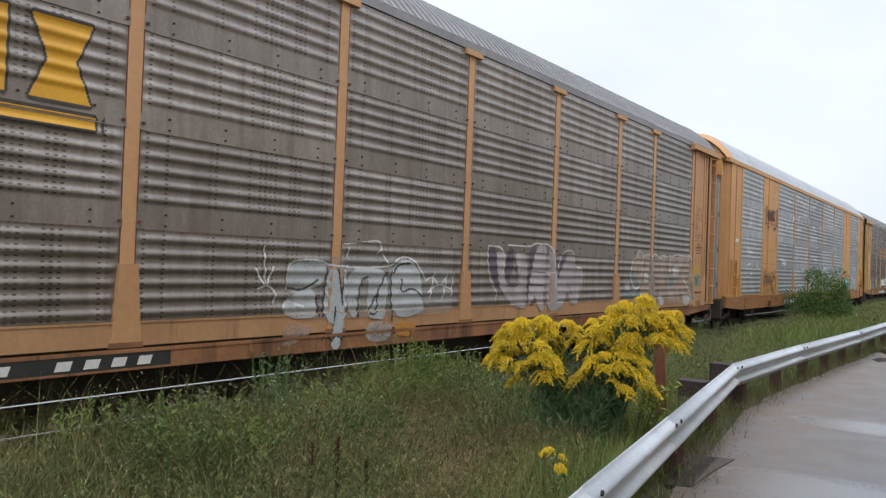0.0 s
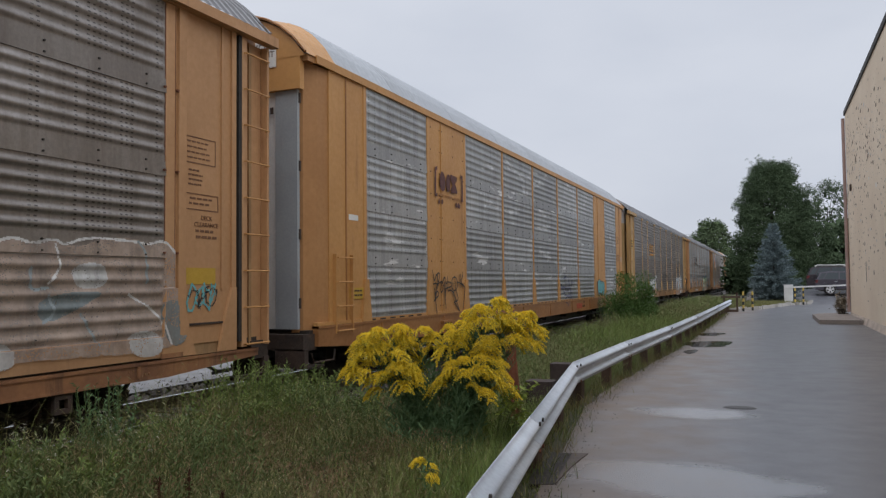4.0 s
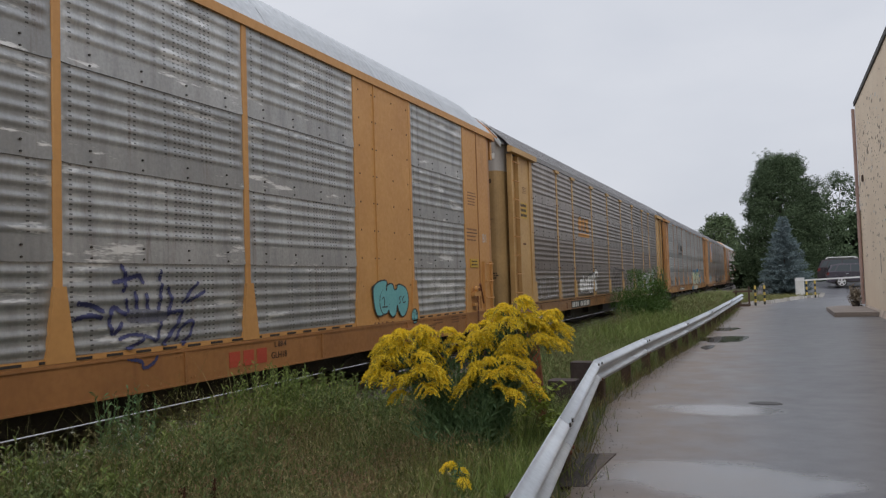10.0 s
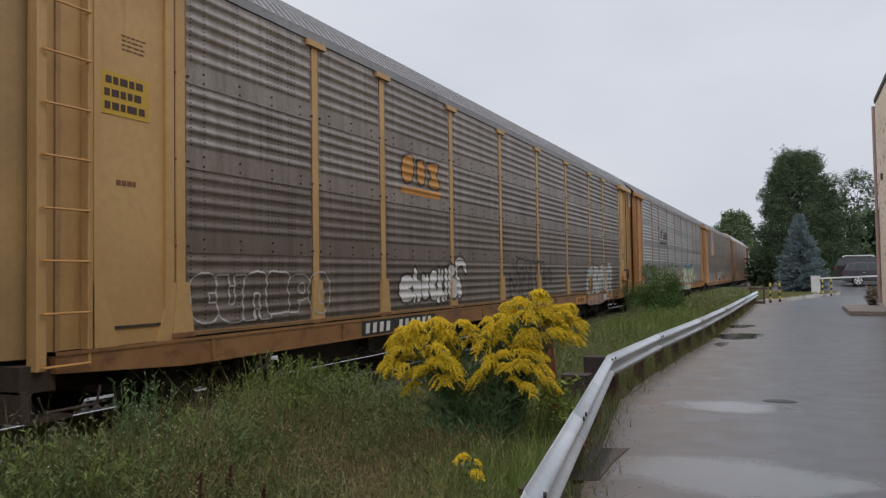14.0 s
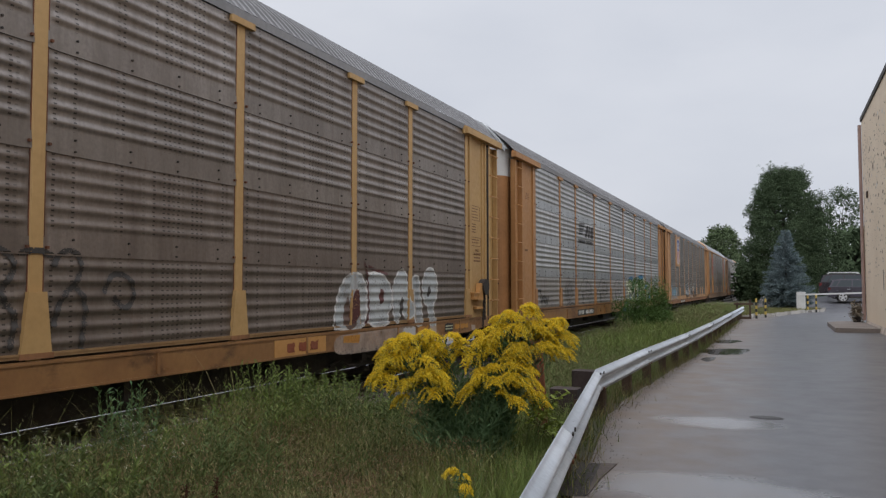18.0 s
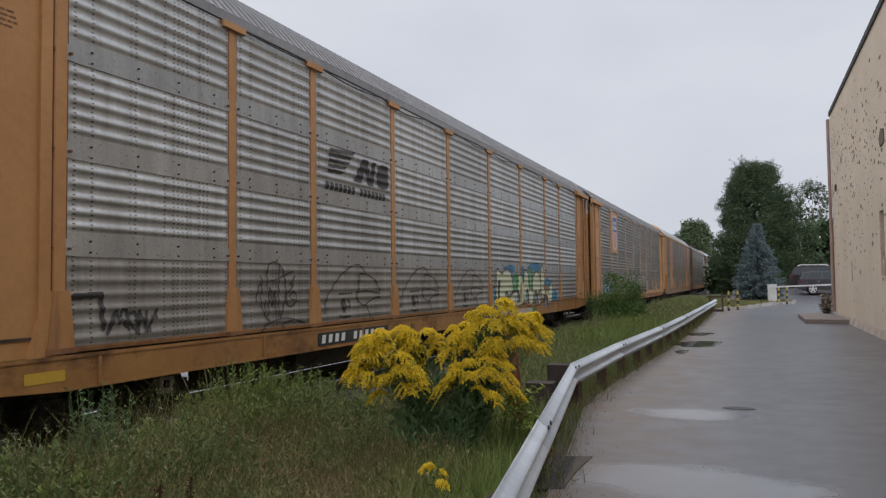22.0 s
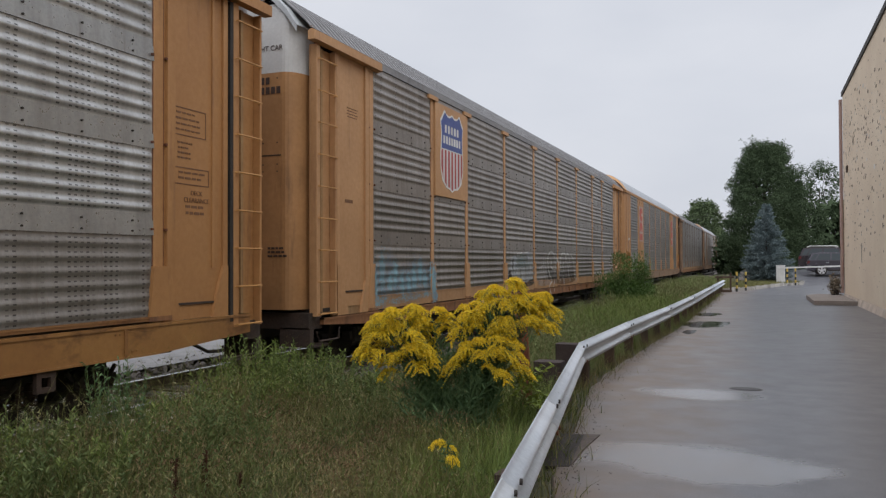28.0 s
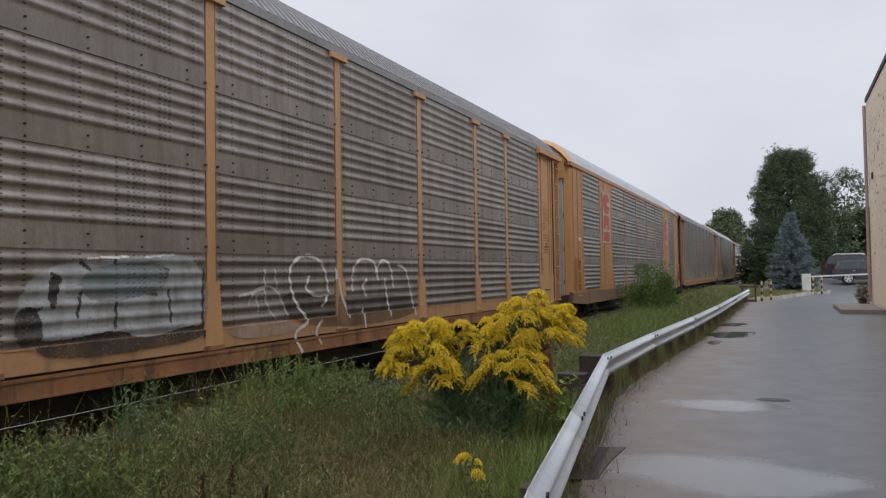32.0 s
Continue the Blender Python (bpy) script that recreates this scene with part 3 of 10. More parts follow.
    for y, wide, deep in ((2.0, 0.62, 0.20), (3.1, 0.5, 0.15), (LENGTH - 2.7, 0.62, 0.20), (LENGTH - 3.7, 0.5, 0.15)):
        s = Shape().tube([(-0.35, y + wide * j / 10, 0.60 - deep * math.sin(math.pi * j / 10) ** 0.8) for j in range(11)], 0.024, 6)
        piece("brake_hose", s.mesh("brake_hose", BLACK), car)
    tank = Shape().tube([(-0.7, 11.0, 0.5), (-0.7, 12.1, 0.5)], 0.16, 12)
    piece("air_tank", tank.mesh("air_tank", BLACK), car)


WHEELS, CARS = [], []


def roof_and_far_side(car, style, lo=4.78):
    n = 9
    for k in range(n):
        piece("roof_sheet", roof_sheet(round(LENGTH / n - 0.01, 3), style, 1 if k == 0 else 2 if k == n - 1 else 0), car, (0, k * LENGTH / n, 0))
    s = Shape().box(-WIDE - 0.02, -WIDE + 0.03, 0.5, LENGTH - 0.5, 0.9, 5.0)
    for k in range(10):
        y = 1.9 + 2.45 * k
        s.box(-WIDE - 0.09, -WIDE - 0.02, y - 0.07, y + 0.07, 0.9, 4.95)
    piece("far_side", s.mesh("far_side", {"brown": BROWN_FLAT, "dark": DARK_FLAT, "silver": SILVER_FLAT, "pale": PALE_FLAT}[style]), car)
    for y in (0.0, LENGTH):
        rim, pts = Shape(), []
        for k in range(15):
            a = k / 14
            pts.append((-WIDE * a + 0.03 * (1 - 2 * a), y, 5.0 + (0.68 if style == "silver" else 0.91) * (1 - abs(2 * a - 1) ** (3.0 if style == "silver" else 1.9))))
        rim.tube(pts, 0.022, 6)
        piece("roof_rim", rim.mesh("roof_rim", ROOF_DULL if style != "silver" else ORANGE), car)


def end_panel_old(car, y0, flip, pale, seed):
    """The plain painted side panel next to a car's end, with its corner ladder, hinge gap and small print."""
    mat = COAT[pale]
    def span(a, b):
        return (y0 + a, y0 + b) if not flip else (y0 - b, y0 - a)
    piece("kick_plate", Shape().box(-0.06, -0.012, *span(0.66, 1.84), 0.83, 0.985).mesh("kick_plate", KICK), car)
    s = Shape()
    a, b = span(0.72, 1.80)
    s.box(-0.05, 0.0, a, b, 0.98, 4.80)
    panel = piece("end_panel", s.mesh("end_panel", mat), car)
    piece("jamb", Shape().box(0.0, 0.035, *span(1.62, 1.74), 0.98, 4.80).mesh("jamb", mat), panel)
    piece("jamb", Shape().box(0.0, 0.03, *span(0.72, 0.80), 0.98, 4.80).mesh("jamb", mat), panel)
    piece("panel_lip", Shape().box(0.0, 0.014, *span(0.82, 1.6), 1.19, 1.215).mesh("panel_lip", GRIME), panel)
    if flip:
        s = Shape().box(-0.14, -0.1, *span(0.60, 0.74), 0.98, 4.8)
        for k in range(5):
            s.box(-0.10, -0.02, *span(0.64, 0.72), 1.3 + 0.72 * k, 1.48 + 0.72 * k)
        # added black plate on the ladder's edge stands in for the gap's shade
        s.box(-0.12, 0.046, *span(0.632, 0.69), 0.95, 4.78)
        piece("hinge_gap", s.mesh("hinge_gap", BLACK), car)
        piece("jamb", Shape().box(0.0, 0.02, *span(0.95, 0.985), 1.6, 4.80).mesh("jamb", mat), panel)
    else:
        piece("jamb", Shape().box(-0.05, 0.02, *span(0.68, 0.735), 0.98, 4.80).mesh("jamb", mat), panel)
    lad = piece("ladder", side_ladder(pale), car, (0, y0 + 0.11 if not flip else y0 - 0.63, 0))
    for k in range(9):
        piece("rung", rung(0.50), lad, (0, 0.03, 0.91 + 0.458 * k))
    a, b = span(-0.06, 2.05)
    s = Shape().box(0.0, 0.13, a, b, 4.80, 4.93, 0, 0.015)
    s.box(0.0, 0.05, *span(0.0, 2.0), 4.93, 4.97)
    piece("top_bracket", s.mesh("top_bracket", mat), car)
    s = Shape()
    g = [span(0.72, 0.72)[0], span(1.05, 1.05)[0], span(0.92, 0.92)[0], span(0.80, 0.80)[0]]
    s.prism([(g[0], 0.86), (g[1], 0.86), (g[2], 1.3), (g[3], 1.62), (g[0], 1.62)][:: -1 if flip else 1], 0, 0.0, 0.04)
    piece("gusset", s.mesh("gusset", mat), car)
    s = Shape()
    h = [span(1.8, 1.8)[0], span(1.45, 1.45)[0], span(1.6, 1.6)[0], span(1.7, 1.7)[0]]
    s.prism([(h[0], 0.86), (h[1], 0.86), (h[2], 1.3), (h[3], 1.62), (h[0], 1.62)], 0, 0.0, 0.038)
    piece("gusset", s.mesh("gusset", mat), car)
    a = span(0.95, 1.5)[0] if not flip else y0 - 1.63
    frame_y = (a, a + 0.54)
    if flip:
        s = Shape()
        for zz in (3.06, 3.36):
            s.box(0.0, 0.004, *frame_y, zz, zz + 0.012)
        for yy in frame_y:
            s.box(0.0, 0.004, yy, yy + 0.012, 3.06, 3.37)
        piece("stencil_frame", s.mesh("stencil_frame", STENCIL), panel)
        bars(panel, STENCIL, a + 0.05, 3.32, 4, 0.4, 0.018, 0.062, 0.004, seed)
        bars(panel, STENCIL, a + 0.08, 2.99, 4, 0.24, 0.02, 0.055, 0.004, seed + 1)
        s = Shape()
        for zz in (2.52, 2.70):
            s.box(0.0, 0.004, a + 0.02, a + 0.60, zz, zz + 0.012)
        for yy in (a + 0.02, a + 0.59):
            s.box(0.0, 0.004, yy, yy + 0.012, 2.52, 2.71)
        piece("stencil_frame", s.mesh("stencil_frame", STENCIL), panel)
        bars(panel, STENCIL, a + 0.09, 2.665, 2, 0.44, 0.022, 0.06, 0.004, seed + 7)
        words("DECK", 0.075, STENCIL, panel, (0.004, a + 0.39, 2.41))
        words("CLEARANCE", 0.075, STENCIL, panel, (0.004, a + 0.39, 2.33))
        bars(panel, STENCIL, a + 0.2, 2.295, 2, 0.4, 0.03, 0.07, 0.004, seed + 2)
    else:
        bars(panel, STENCIL, a + 0.12, 4.05, 4, 0.34, 0.015, 0.045, 0.004, seed)
        bars(panel, STENCIL, a + 0.05, 2.62, 1, 0.25, 0.05, 0.06, 0.004, seed + 3)
    return panel


def hand_brake(car, y):
    s = Shape().box(0.0, 0.12, y - 0.28, y + 0.02, 1.38, 1.5, 1)
    s.prism([(y - 0.2, 1.5), (y + 0.0, 1.5), (y - 0.05, 1.74), (y - 0.12, 1.74)], 0, 0.02, 0.12, 1)
    s.tube([(0.03, y + 0.12, 1.66), (0.16, y + 0.12, 1.66)], 0.17, 14)
    s.tube([(0.14, y + 0.12, 1.66), (0.14, y + 0.3, 1.42)], 0.018, 6)
    s.tube([(0.1, y + 0.1, 1.6), (0.1, y + 0.05, 0.8)], 0.02, 6)
    s.box(0.0, 0.1, y - 0.32, y + 0.2, 1.2, 1.24, 1)
    s.box(0.0, 0.13, y - 0.52, y - 0.08, 1.40, 1.43, 1)
    s.box(0.0, 0.13, y - 0.52, y - 0.08, 1.52, 1.55, 1)
    s.box(0.0, 0.11, y - 0.50, y - 0.10, 1.43, 1.52, 1)
    for j in range(12):
        s.tube([(0.13, y + 0.08 + 0.02 * (j % 2), 1.56 - 0.05 * j), (0.13, y + 0.09 - 0.02 * (j % 2), 1.52 - 0.05 * j)], 0.017, 5)
    piece("hand_brake", s.mesh("hand_brake", [BLACK, YELLOW]), car, label="dark hand brake housing on a yellow bracket")


def old_car(label, front, style, pale, white_top, sill_mat=None, posts=OLD_POSTS, seed=1, brake=False):
    car = thing("autorack_car", (NEAR, front, 0), label, "rail car", "cars of the train")
    CARS.append((car, front))
    low, top = {"peach": (0.655, 0.85), "khaki": (0.745, 1.03), "tan": (0.70, 1.03)}.get(pale, (0.68, 0.90))
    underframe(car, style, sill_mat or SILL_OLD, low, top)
    piece("under_beam", Shape().box(-0.5, -0.28, 4.2, LENGTH - 4.2, 0.40, 0.72, 0, 0.03).mesh("under_beam", BLACK), car)
    roof_and_far_side(car, style)
    for k in range(len(posts) - 1):
        a, b = posts[k] + 0.05, posts[k + 1] - 0.05
        w = round(b - a, 2)
        for q in range(4):
            flat = 0.0 if q == 0 else 0.21
            piece("side_sheet", side_sheet(w, SEAMS[q], SEAMS[q + 1], flat, {("pale", 0): "pale_low", ("dark", 0): "dark_low", ("dark", 1): "dark_low"}.get((style, q), style)), car, (0, a, SEAMS[q]))
        s = Shape().box(-0.03, 0.038, 0.0, w, top + 0.022, 1.098)
        s.box(-0.03, 0.046, 0.0, w, 1.078, 1.098)
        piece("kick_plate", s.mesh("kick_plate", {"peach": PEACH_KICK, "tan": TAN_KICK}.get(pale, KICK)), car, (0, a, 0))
    piece("sill_joint", Shape().box(-0.03, 0.004, 1.8, LENGTH - 1.8, top, top + 0.024).mesh("sill_joint", GRIME), car)
    for y in posts:
        post = piece("post", old_post(style, pale), car, (0, y, 0))
        gusset = piece("gusset", old_gusset(pale), post)
        low_edge = 0.86 if pale == "peach" else 1.045
        piece("weld_seam", Shape().box(0.046, 0.0505, -0.17, 0.17, low_edge, low_edge + 0.05).mesh("weld_seam", SILL_OLD), gusset, label="rusty weld seam")
        piece("post_cap", old_cap(pale), post)
    s = Shape().box(-0.06, -0.03, 1.8, LENGTH - 1.8, 0.83, 5.0)
    piece("inner_skin", s.mesh("inner_skin", BLACK), car)
    s = Shape().box(-0.04, 0.02, 1.8, LENGTH - 1.8, 4.88, 4.99)
    piece("top_rail", s.mesh("top_rail", ROOF_DULL), car)
    end_panel_old(car, 0.0, False, pale, seed)
    end_panel_old(car, LENGTH, True, pale, seed + 5)
    if brake:
        hand_brake(car, LENGTH - 1.2)
    door = piece("end_door", end_door(style, white_top, pale), car)
    back = piece("end_door", end_door(style, white_top, pale), car, (-WIDE, LENGTH, 0))
    back.rotation_euler = (0, 0, math.pi)
    words("EXCESS HEIGHT CAR", 0.105, DARK_LETTER, door, (-0.86, -0.125, 4.68), (90, 0, 0), name="height_notice")
    if white_top == "grey":
        piece("notice_strip", Shape().box(-1.46, -0.30, -0.124, -0.1205, 4.65, 4.79).mesh("notice_strip", WHITE_PAINT), door)
    bars_end(door, -0.92, 4.30, 2)
    bars_small(door, seed)
    rim = Shape()
    xs = [-0.12, -0.30, -0.72, -1.20, -1.525, -1.85, -2.33, -2.75, -2.93]
    for x in xs:
        z = hood_top(x)
        rim.v += [(x, -0.15, z - 0.10), (x, -0.15, z), (x, 0.34, z + 0.03)]
    for k in range(len(xs) - 1):
        m = 3 * k
        rim.f += [(m, m + 3, m + 4, m + 1), (m + 1, m + 4, m + 5, m + 2)]
        rim.i += [0, 0]
    piece("hood", rim.mesh("hood", HOOD_ZINC), door, label="pale zinc hood over the end door")
    rivets = Shape()
    for z in (2.95, 3.05, 3.36, 4.28):
        for k in range(9):
            x = -0.46 - 0.24 * k
            rivets.prism([(x - 0.009, z - 0.009), (x + 0.009, z - 0.009), (x + 0.009, z + 0.009), (x - 0.009, z + 0.009)], 1, -0.127, -0.119)
    piece("rivets", rivets.mesh("rivets", GRIME), door, kind="stuff")
    piece("door_seam", Shape().box(-WIDE + 0.4, -0.4, -0.1245, -0.1195, 3.17, 3.188).mesh("door_seam", GRIME), door)
    return car


def bars_small(door, seed):
    """Unreadable small print low on an end door."""
    rnd, s = random.Random(seed), Shape()
    for r in range(3):
        a = -0.62
        while a < -0.36:
            b = a + rnd.uniform(0.03, 0.08)
            s.box(a, b, -0.126, -0.121, 1.84 - 0.055 * r, 1.87 - 0.055 * r)
            a = b + 0.018
    piece("small_print", s.mesh("small_print", DARK_LETTER), door, kind="stuff")


def bars_end(door, x, z, rows, w=0.42, h=0.10, step=0.14, seed=3):
    """Car marks on an end door, as plain bars."""
    rnd, s = random.Random(seed), Shape()
    for r in range(rows):
        for k in range(4 + 2 * r):
            s.box(x + 0.09 * k, x + 0.09 * k + 0.062, -0.128, -0.122, z - r * step - h, z - r * step)
    piece("car_marks", s.mesh("car_marks", DARK_LETTER), door, kind="stuff")


def new_car(label, front, style="silver", coat=None, frame_coat=None, sheets="silver", seed=1):
    """Smooth-sided car: orange frame, two plain panels, bright ribbed sheets between slim posts."""
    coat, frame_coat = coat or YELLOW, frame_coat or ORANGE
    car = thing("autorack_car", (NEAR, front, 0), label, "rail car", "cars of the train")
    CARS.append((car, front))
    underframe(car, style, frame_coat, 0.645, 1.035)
    piece("under_beam", Shape().box(-0.5, -0.28, 3.4, LENGTH - 3.4, 0.40, 0.72, 0, 0.03).mesh("under_beam", BLACK), car)
    roof_and_far_side(car, style)
    edges = [1.80, 4.36, 6.33, 8.93, 11.60, 14.33, 17.05, 19.76, 21.70, 24.28]
    plain = (1, 7)
    for k in range(len(edges) - 1):
        a, b = edges[k] + 0.04, edges[k + 1] - 0.04
        w = round(b - a, 2)
        if k in plain:
            s = Shape().box(-0.03, 0.012, 0, w, 0.86, 4.9)
            s.box(0.012, 0.03, w * 0.3, w * 0.3 + 0.02, 0.86, 4.9)
            panel = piece("plain_panel", s.mesh("plain_panel", coat), car, (0, a, 0), label="plain yellow-orange side panel")
            s = Shape()
            for y in (0.08, w * 0.3 - 0.05, w * 0.3 + 0.07, w * 0.65, w - 0.08):
                for k2 in range(9):
                    z = 1.2 + 0.44 * k2
                    s.prism([(y - 0.012, z - 0.012), (y + 0.012, z - 0.012), (y + 0.012, z + 0.012), (y - 0.012, z + 0.012)], 0, 0.012, 0.018)
            piece("rivets", s.mesh("rivets", GRIME), panel, kind="stuff")
            continue
        for q in range(4):
            flat = 0.0 if q == 0 else 0.21
            piece("side_sheet", side_sheet(w, SEAMS[q], SEAMS[q + 1] + (0.03 if q == 3 else 0), flat, sheets), car, (0, a, SEAMS[q]))
    for y in edges:
        s = Shape().box(-0.04, 0.018, -0.05, 0.05, 0.86, 4.92, 0, 0.01)
        post = piece("post", s.mesh("post", coat), car, (0, y, 0))
        s = Shape().prism([(-0.16, 1.04), (0.16, 1.04), (0.06, 1.72), (-0.06, 1.72)], 0, 0.0, 0.045)
        piece("gusset", s.mesh("gusset", coat), post)
    s = Shape().box(-0.05, 0.03, 0.3, LENGTH - 0.3, 1.036, 1.085)
    s.box(-0.05, 0.04, 0.3, LENGTH - 0.3, 4.90, 5.02)
    piece("side_frame", s.mesh("side_frame", coat), car)
    s = Shape()
    for k in range(60):
        y = 1.9 + k * 0.37
        if 4.1 < y < 6.4 or 19.5 < y < 21.8:
            continue
        s.box(0.0, 0.034, y, y + 0.2, 1.045, 1.07)
    piece("drain_slots", s.mesh("drain_slots", BLACK), car, kind="stuff")
    piece("inner_skin", Shape().box(-0.06, -0.03, 1.8, LENGTH - 1.8, 0.83, 5.0).mesh("inner_skin", BLACK), car)
    for y0, flip in ((0.0, False), (LENGTH, True)):
        def span(a, b):
            return (y0 + a, y0 + b) if not flip else (y0 - b, y0 - a)
        s = Shape().box(-0.05, 0.0, *span(0.68, 2.1 if flip else 1.76), 0.86, 4.95)
        panel = piece("end_panel", s.mesh("end_panel", coat), car)
        piece("seam", Shape().box(0.0, 0.012, *span(1.33 if flip else 1.17, 1.36 if flip else 1.20), 1.0, 4.9).mesh("seam", frame_coat), panel)
        s = Shape()
        y = span(0.0, 0.3)
        s.prism([(-0.02, span(0.68, 0.68)[0]), (-0.32 if not flip else -0.6, span(0.68, 0.68)[0]), (-0.32 if not flip else -0.6, span(0.16, 0.16)[0]), (-0.16, span(0.22, 0.22)[0]), (-0.05, span(0.42, 0.42)[0])][:: 1 if flip else -1], 2, 0.95, 4.95)
        s.box(-0.5, 0.0, *span(0.1, 0.72), 4.90, 5.0)
        piece("corner_post", s.mesh("corner_post", TAN), car)
        s = Shape()
        a, b = span(0.70, 1.17) if flip else span(0.80, 1.31)
        for yy in (a, b):
            s.box(0.0, 0.06, yy - 0.015, yy + 0.015, 0.9, 2.1)
        lad = piece("ladder", s.mesh("ladder", coat), car)
        for k in range(4):
            piece("rung", rung(round(b - a, 2)), lad, (0, a, 0.94 + 0.37 * k))
        lo, at = (1.97, LENGTH - 1.90) if flip else (1.41, 1.29)
        piece("notice", Shape().box(0.0, 0.016, at, at + 0.46, lo, lo + 0.175).mesh("notice", SIGN_YELLOW), panel, label="small yellow notice")
        bars(panel, DARK_LETTER, at + 0.05, lo + 0.14, 2, 0.36, 0.025, 0.07, 0.02, seed)
        if flip:
            bars(panel, STENCIL, LENGTH - 1.94, 3.56, 5, 0.54, 0.022, 0.062, 0.004, seed + 4)
            piece("rule", Shape().box(0.0, 0.004, LENGTH - 2.08, LENGTH - 1.45, 2.69, 2.71).mesh("rule", DARK_LETTER), panel)
            bars(panel, STENCIL, LENGTH - 2.08, 2.79, 1, 0.62, 0.035, 0.07, 0.004, seed + 5)
            bars(panel, STENCIL, LENGTH - 2.08, 2.64, 2, 0.62, 0.028, 0.08, 0.004, seed + 6)
            piece("label", Shape().box(0.0, 0.006, LENGTH - 2.12, LENGTH - 1.91, 0.99, 1.09).mesh("label", WHITE_PAINT), panel)
            brake = Shape().box(0.0, 0.10, LENGTH - 1.95, LENGTH - 1.55, 1.36, 1.46)
            brake.tube([(0.08, LENGTH - 1.72, 1.5), (0.10, LENGTH - 1.60, 1.62), (0.10, LENGTH - 1.42, 1.2)], 0.022, 6, 1)
            brake.tube([(0.04, LENGTH - 1.72, 1.50), (0.11, LENGTH - 1.72, 1.50)], 0.085, 12)
            brake.tube([(0.10, LENGTH - 1.72, 1.50), (0.13, LENGTH - 1.72, 1.50)], 0.035, 8, 1)
            for j in range(14):
                brake.tube([(0.09, LENGTH - 1.74 + 0.012 * (j % 2), 1.36 - 0.05 * j), (0.09, LENGTH - 1.735 - 0.012 * (j % 2), 1.32 - 0.05 * j)], 0.016, 5, 1)
            brake.box(0.0, 0.09, LENGTH - 1.9, LENGTH - 1.6, 1.16, 1.22)
            piece("hand_brake", brake.mesh("hand_brake", [coat, RUST]), panel, label="yellow hand brake with a rusty chain")
        else:
            piece("label", Shape().box(0.0, 0.005, 1.27, 1.57, 2.66, 2.75).mesh("label", WHITE_PAINT), panel)
        for k in range(4):
            s = Shape().tube([(-0.19, span(0.16, 0.16)[0], 1.3 + 1.0 * k), (-0.19, span(0.16, 0.16)[0], 1.45 + 1.0 * k)], 0.03, 8)
            piece("hinge", s.mesh("hinge", GRIME), car)
    s = Shape()
    s.box(-WIDE + 0.1, -0.1, 0.045, 0.16, 4.49, 5.0, 0)
    ring = [(0.0, 4.96)] + [(-WIDE * k / 14, 4.985 + 0.66 * (1 - abs(2 * k / 14 - 1) ** 3.0)) for k in range(1, 14)] + [(-WIDE, 4.96)]
    s.v += [(x, 0.04, z) for x, z in ring]
    m = len(s.v) - len(ring)
    s.f.append(tuple(range(m, m + len(ring))))
    s.i.append(0)
    door = piece("end_door", s.mesh("end_door", [coat, GREY_PAINT, WHITE_TOP]), car, label="folding end door, grey and white with an orange head")
    back = piece("end_door", door.data, car, (-WIDE, LENGTH, 0))
    back.rotation_euler = (0, 0, math.pi)
    for leaf in (door, back):
        for k in range(7 if leaf is door else 6):
            x0 = -0.18 - 0.384 * k
            piece("door_leaf", Shape().box(x0 - 0.378, x0, 0.1 + 0.03 * (k % 2), 0.16, 1.0, 4.49).mesh("door_leaf", GREY_PAINT if k == 0 else WHITE_TOP), leaf)
    piece("notice_board", Shape().box(-1.0, -0.50, 0.03, 0.039, 4.84, 5.24).mesh("notice_board", WHITE_PAINT), door)
    marks = Shape()
    for r in range(2):
        for k in range(3 + 2 * r):
            marks.box(-0.98 + 0.085 * k, -0.925 + 0.085 * k, 0.084, 0.09, 4.30 - 0.14 * r, 4.40 - 0.14 * r)
    piece("car_marks", marks.mesh("car_marks", DARK_LETTER), door, kind="stuff")
    for k, text in enumerate(("EXCESS", "HEIGHT", "CAR")):
        words(text, 0.125, DARK_LETTER, door, (-0.75, 0.028, 5.12 - 0.125 * k), (90, 0, 0), name="height_notice")
    return car


SIGN_YELLOW = paint("notice_yellow", (0.50, 0.32, 0.035), (0.42, 0.26, 0.03), 0.5)
car_a = old_car("old rack car with brown-grey ribbed sides, yellow posts and white graffiti", -5.2, "brown", "peach", False, seed=11)
car_b = new_car("rack car with bright silver ribbed sides and an orange-yellow frame", 22.05, seed=21)
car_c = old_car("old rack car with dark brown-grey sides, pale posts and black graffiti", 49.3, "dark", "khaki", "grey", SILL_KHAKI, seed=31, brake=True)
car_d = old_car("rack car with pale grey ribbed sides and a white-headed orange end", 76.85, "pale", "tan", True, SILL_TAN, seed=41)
car_e = old_car("old brown-grey rack car with a shield panel and silver graffiti", 104.4, "brown", "peach", True, seed=51)
car_f = new_car("silver-sided rack car with red emblems on its orange panels", 131.9, coat=TAN, frame_coat=DULL, sheets="brown", seed=61)

